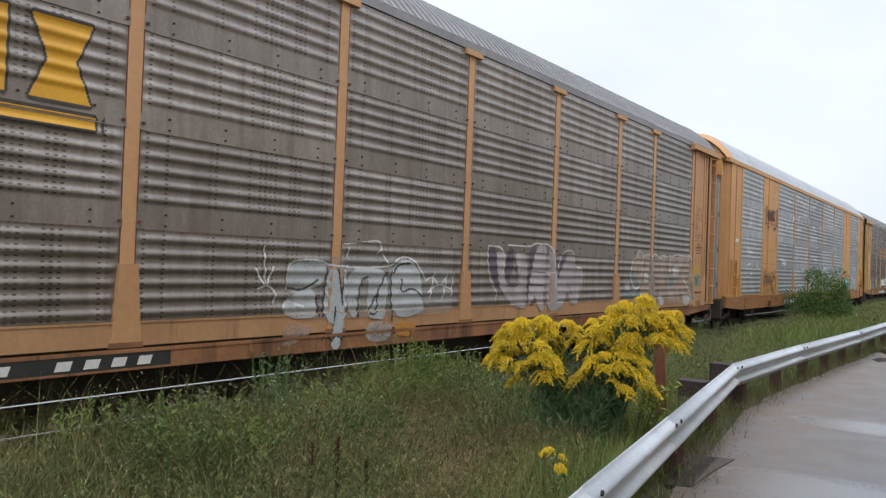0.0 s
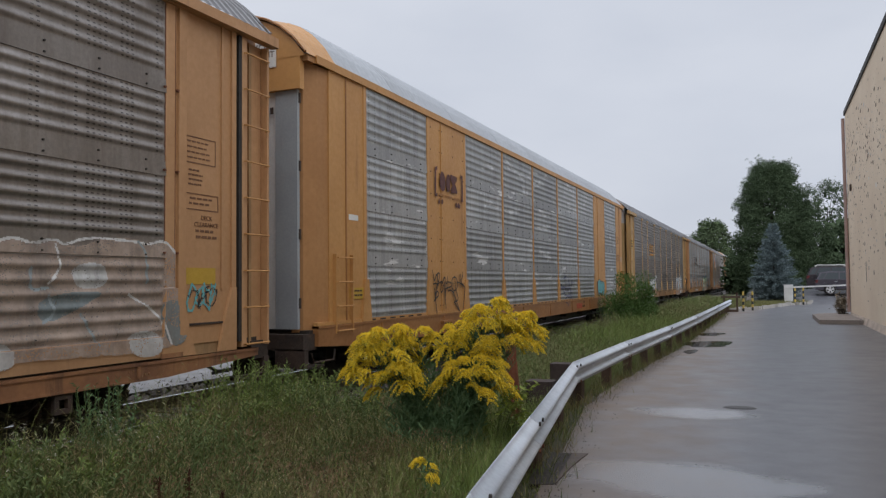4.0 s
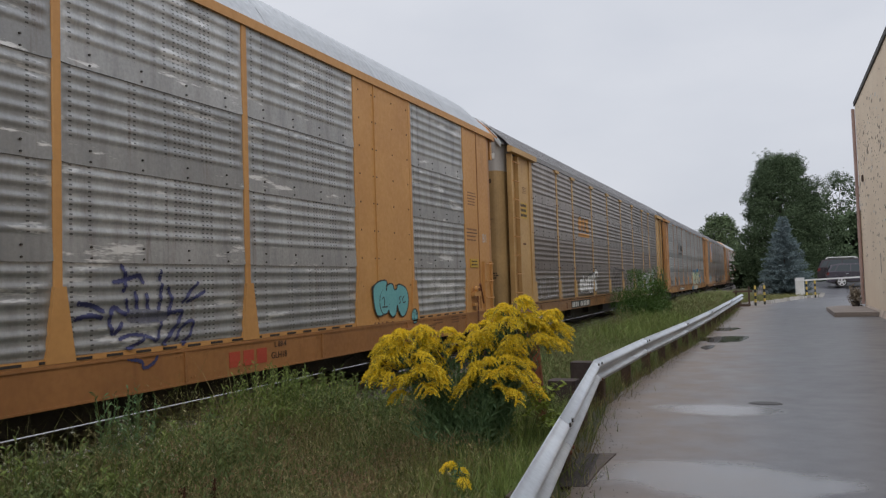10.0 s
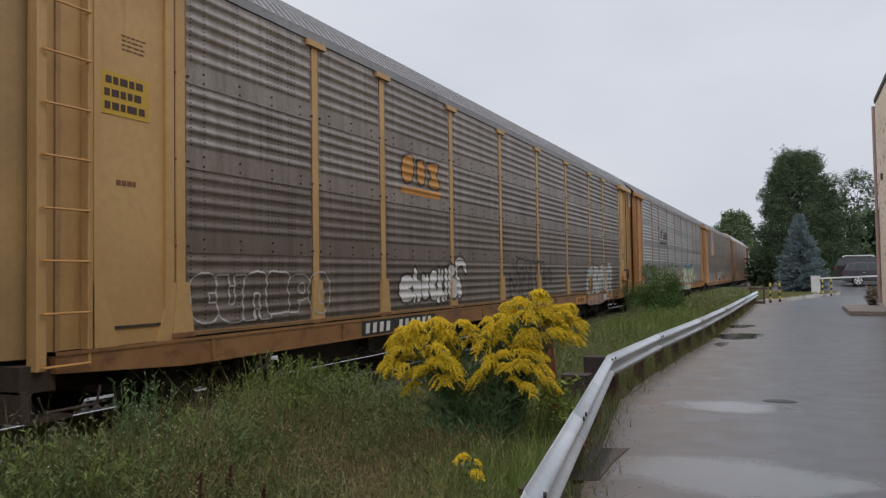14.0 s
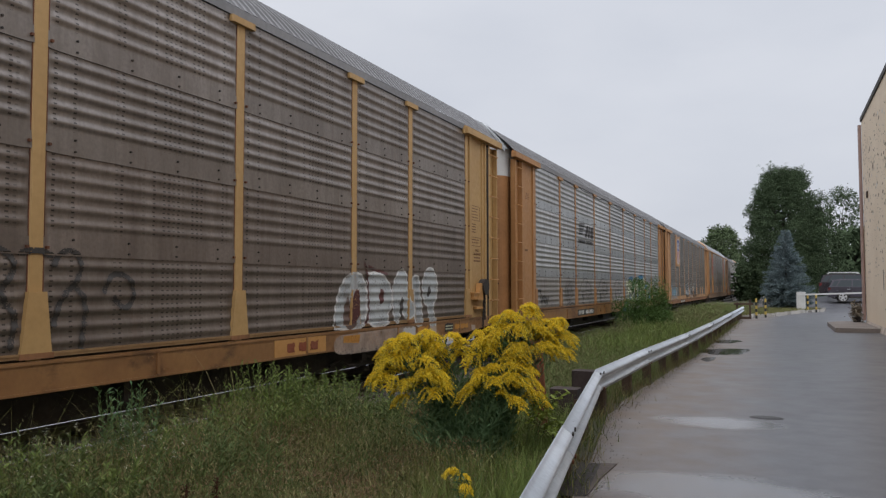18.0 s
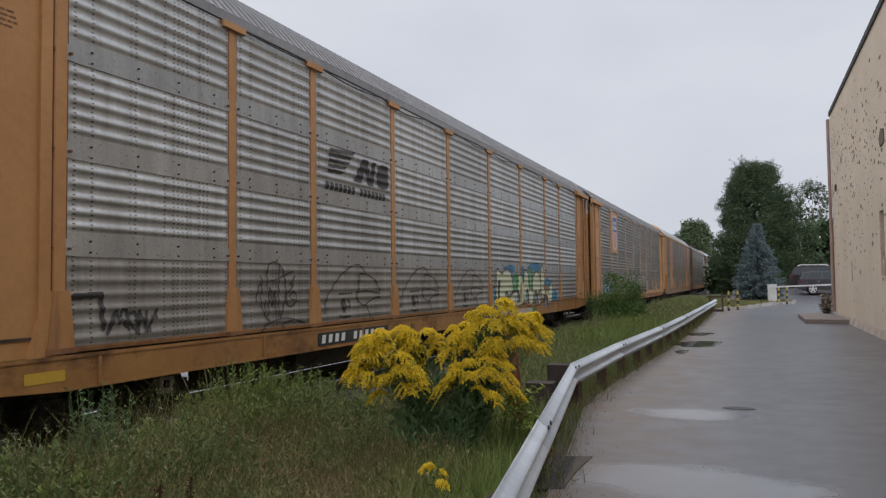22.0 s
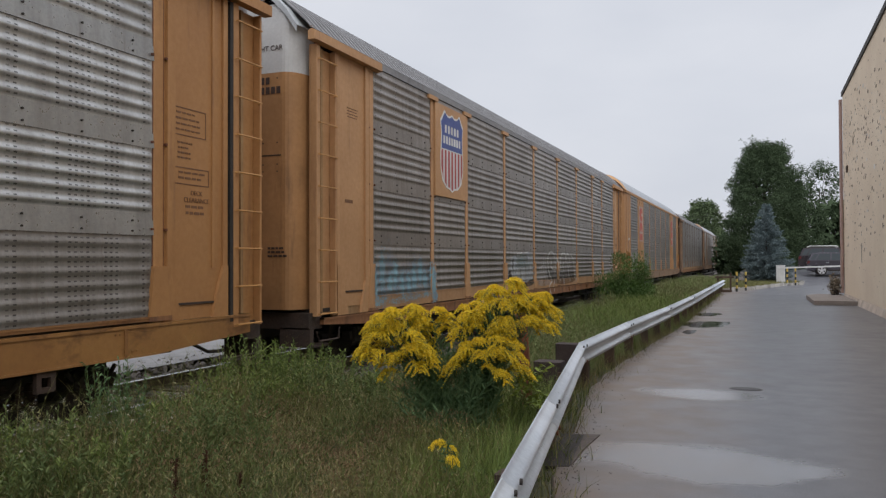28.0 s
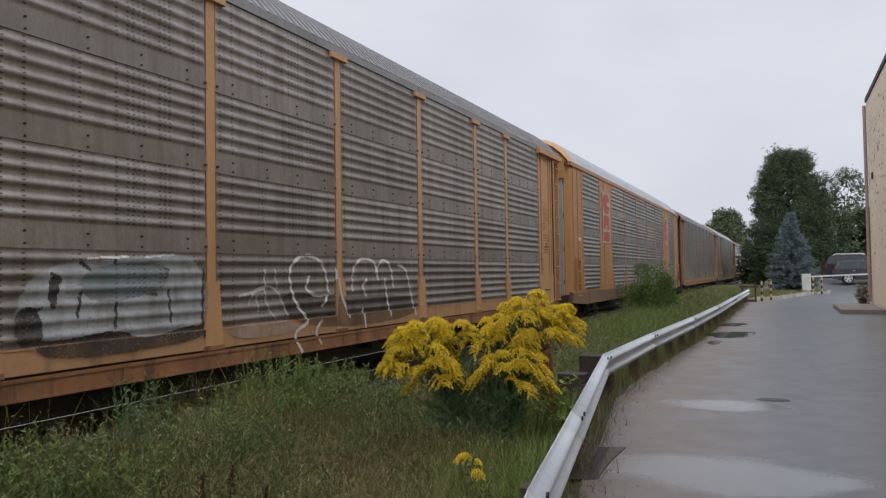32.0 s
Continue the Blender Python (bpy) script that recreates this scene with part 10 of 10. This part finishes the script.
for x, y, h in ((-1.18, 44.1, 1.02), (-0.76, 45.7, 1.0), (1.62, 56.2, 1.08), (2.12, 56.25, 1.1)):
    b = thing("bollard", (x, y, 0.0), "yellow and black striped bollard", "bollard", "striped bollards")
    for k in range(6):
        piece("band", Shape().tube([(0, 0, h * k / 6), (0, 0, h * (k + 1) / 6 - 0.002)], 0.055, 12).mesh("band", BLACK_PATCH if k % 2 == 0 else POST_YELLOW), b)
    piece("cap", Shape().tube([(0, 0, h - 0.002), (0, 0, h + 0.03)], 0.052, 12, r1=0.025).mesh("cap", POST_YELLOW), b)
fence = thing("timber_fence", (-1.75, 43.6, 0), "low brown timber barrier at the rail's end", "fence")
for x, h in ((-0.35, 0.85), (0.28, 1.0)):
    piece("post", Shape().box(x - 0.045, x + 0.045, -0.045, 0.045, 0, h, 0, 0.01).mesh("post", WOOD_POST), fence)
piece("rail", Shape().box(-0.5, 0.45, -0.09, -0.045, 0.72, 0.82).mesh("rail", WOOD_POST), fence)
piece("sleeper", Shape().box(-1.0, 0.35, -0.45, -0.2, 0.0, 0.12).mesh("sleeper", WOOD_POST), fence)
# island with grass and pale border stones
ring = [(-2.3, 44.6), (-0.6, 46.6), (1.3, 55.2), (2.5, 57.4), (2.9, 62.0), (2.6, 70), (-6, 74), (-6, 50)]
v = [(x, y, 0.05 + 0.018 * max(0, y - 58)) for x, y in ring]
tagged(new("island", mesh_of("island", v, [tuple(range(len(v)))], GROUND)), "grassy island under the spruce", "ground", kind="structure")
r = np.random.default_rng(230)
t = r.uniform(0, 1, (9000, 2))
p = np.stack([-2.3 + 5.2 * t[:, 0], 45 + 22 * t[:, 1], np.full(9000, 0.05)], 1)
p = p[p[:, 0] < np.interp(p[:, 1], [44.6, 46.6, 55.2, 57.4, 62, 70], [-2.0, -0.7, 1.2, 2.4, 2.8, 2.5])]
blades("island_grass", p, r.uniform(0.12, 0.3, len(p)), 0.014, leafy("mown_grass", (0.16, 0.17, 0.06), (0.24, 0.23, 0.10), 0.7), 0.6, 0.6, 231, label="short yellowish grass on the island", category="grass")
EDGE_STONE = paint("border_stone", (0.5, 0.48, 0.45), (0.38, 0.36, 0.34), 0.8)
for k in range(26):
    t = k / 25
    x = float(np.interp(t, [0, 0.2, 0.7, 0.85, 1], [-1.7, -0.6, 1.3, 2.5, 2.95]))
    y = float(np.interp(t, [0, 0.2, 0.7, 0.85, 1], [45.2, 46.5, 55.2, 57.4, 62.5]))
    s = Shape().prism([(-0.2, -0.1), (0.15, -0.13), (0.22, 0.08), (-0.1, 0.14)], 2, 0.0, 0.13 + 0.03 * (k % 3))
    ob = new("border_stone", s.mesh("border_stone", EDGE_STONE))
    ob.location, ob.rotation_euler = (x, y, max(0.0, 0.018 * (y - 58))), (0, 0, k * 1.3)
    tagged(ob, "pale stone bordering the island", "stone", "border stones")


# ---------------------------------------------------------------- parked cars
SMOKED_RED = paint("smoked_lamp", (0.16, 0.03, 0.03), (0.10, 0.02, 0.02), 0.2)


def suv(at, turn, colour, label, rails, length=4.75, height=1.72):
    """A parked estate-bodied car: rear at -x, arches cut in the flanks, leaning glass, spoked rims."""
    car = thing("parked_suv", at, label, "car", "parked cars")
    car.rotation_euler = (0, 0, radians(turn))
    body_mat = paint("car_paint", colour, tuple(v * 0.85 for v in colour), 0.2, 0.3, grain=5, bump=0.0)
    k, h = length / 4.75, height / 1.72

    def arch(x):
        return [(x + 0.43 * math.cos(a), 0.36 + 0.43 * math.sin(a)) for a in np.linspace(math.pi, 0, 9)]

    def half(z):
        return 0.92 - 0.30 * max(0.0, z - 1.05)

    low = [(-2.32, 0.34)] + arch(-1.4) + arch(1.42) + [(2.26, 0.34), (2.36, 0.58), (2.31, 0.86), (2.1, 0.97), (1.28, 1.07), (-2.26, 1.12), (-2.37, 0.92), (-2.37, 0.52)]
    piece("body", Shape().prism([(x * k, z * h) for x, z in low], 1, -0.92, 0.92).mesh("body", body_mat), car)
    top = [(1.34, 1.05), (0.55, 1.58), (0.2, 1.68), (-1.5, 1.70), (-2.05, 1.62), (-2.29, 1.10)]
    n = len(top)
    v = [(x * k, sd * half(z), z * h) for sd in (-1, 1) for x, z in top]
    f = [tuple(range(n - 1, -1, -1)), tuple(range(n, 2 * n))] + [(q, (q + 1) % n, n + (q + 1) % n, n + q) for q in range(n)]
    piece("cabin", Shape().add(v, f).mesh("cabin", body_mat), car)
    for side in (-1, 1):
        for ring in ([(1.08, 1.14), (0.56, 1.50), (0.30, 1.57), (0.28, 1.13)], [(0.21, 1.13), (0.22, 1.58), (-0.72, 1.61), (-0.76, 1.13)], [(-0.83, 1.13), (-0.80, 1.61), (-1.52, 1.60), (-1.78, 1.15)], [(-1.84, 1.16), (-1.60, 1.59), (-1.92, 1.55), (-2.16, 1.17)]):
            m = len(ring)
            g = [(x * k, side * (half(z) + e), z * h) for e in (-0.01, 0.006) for x, z in ring]
            piece("side_window", Shape().add(g, [tuple(range(m)), tuple(range(m, 2 * m))] + [(q, (q + 1) % m, m + (q + 1) % m, m + q) for q in range(m)]).mesh("side_window", GLASS), car)
        lo, hi = sorted((side * 0.6, side * 0.925))
        piece("headlight", Shape().prism([(2.0 * k, 0.80 * h), (2.34 * k, 0.76 * h), (2.30 * k, 0.90 * h), (2.08 * k, 0.93 * h)], 1, lo, hi).mesh("headlight", GREY_PAINT), car)
        lo, hi = sorted((side * 0.7, side * 0.926))
        piece("tail_light", Shape().prism([(-2.385 * k, 0.86 * h), (-2.2 * k, 0.9 * h), (-2.16 * k, 1.06 * h), (-2.30 * k, 1.09 * h)], 1, lo, hi).mesh("tail_light", SMOKED_RED), car)
        lo, hi = sorted((side * 0.9, side * 0.932))
        piece("rocker", Shape().box(-0.95 * k, 0.97 * k, lo, hi, 0.30 * h, 0.42 * h).mesh("rocker", BLACK), car)
        seam = Shape()
        for x in (0.25, -0.78, -1.62):
            lo, hi = sorted((side * 0.918, side * 0.923))
            seam.box(x * k - 0.006, x * k + 0.006, lo, hi, 0.46 * h, 1.08 * h)
        piece("door_seam", seam.mesh("door_seam", BLACK), car, kind="stuff")
        for x in (0.12, -0.92):
            lo, hi = sorted((side * 0.915, side * 0.945))
            piece("door_handle", Shape().box(x * k - 0.2, x * k, lo, hi, 0.93 * h, 0.965 * h).mesh("door_handle", GREY_PAINT), car)
        lo, hi = sorted((side * 0.90, side * 1.08))
        piece("mirror", Shape().box(0.78 * k, 0.92 * k, lo, hi, 1.10 * h, 1.26 * h, 0, 0.03).mesh("mirror", body_mat), car)
        if rails:
            piece("roof_rail", Shape().tube([(-1.75 * k, side * 0.66, 1.70 * h), (-1.65 * k, side * 0.66, 1.78 * h), (0.1 * k, side * 0.66, 1.77 * h), (0.2 * k, side * 0.66, 1.68 * h)], 0.035, 8).mesh("roof_rail", WHITE_PAINT), car)
        for x in (-1.4, 1.42):
            wheel = piece("wheel", Shape().tube([(x * k, side * 0.70, 0.36), (x * k, side * 0.90, 0.36)], 0.36, 24).mesh("wheel", BLACK), car)
            rim = Shape().tube([(x * k, side * 0.895, 0.36), (x * k, side * 0.91, 0.36)], 0.06, 12)
            for q in range(5):
                a = 2 * math.pi * q / 5 + 0.3
                c, e = math.cos(a), math.sin(a)
                ring = [(x * k + c * d - e * w, 0.36 + e * d + c * w) for d, w in ((0.04, -0.04), (0.25, -0.062), (0.25, 0.062), (0.04, 0.04))]
                lo, hi = sorted((side * 0.895, side * 0.915))
                rim.prism(ring, 1, lo, hi)
            rim.tube([(x * k + 0.25 * math.cos(a), side * 0.905, 0.36 + 0.25 * math.sin(a)) for a in np.linspace(0, 2 * math.pi, 25)], 0.022, 6)
            piece("rim", rim.mesh("rim", WHITE_TOP), wheel)
    for name, ring in (("windscreen", [(1.30, 1.09), (0.57, 1.58), (0.61, 1.58), (1.34, 1.10)]), ("rear_window", [(-2.27, 1.18), (-2.10, 1.58), (-2.13, 1.58), (-2.30, 1.18)])):
        piece(name, Shape().prism([(x * k, z * h) for x, z in ring], 1, -0.70, 0.70).mesh(name, GLASS), car)


suv((5.55, 64.2, 0.53), 0, (0.085, 0.08, 0.10), "dark purple-grey parked estate car with pale spoked rims", False)
suv((5.35, 68.0, 0.74), 0, (0.05, 0.042, 0.048), "black parked vehicle with a pale roof rack", True, 5.2, 1.95)
suv((9.6, 71.0, 0.76), 0, (0.3, 0.31, 0.33), "silver parked car behind the building's corner", False)


# ---------------------------------------------------------------- what moves
def rolled(t):
    times, metres = [a for a, _ in ROLLED], [b for _, b in ROLLED]
    return float(np.interp(t, times, metres))


def motions():
    for car, front in CARS:
        walk(car, [(t, pose(NEAR, front - s, 0)) for t, s in ROLLED])
    seen = [car for car, front in CARS[:6]]
    for car, wheel, dy in WHEELS:
        if car in seen:
            walk(wheel, [(0.125 * k, pose(0, dy, 0.42, math.degrees(rolled(0.125 * k) / 0.42) % 360.0)) for k in range(257)])


motions()
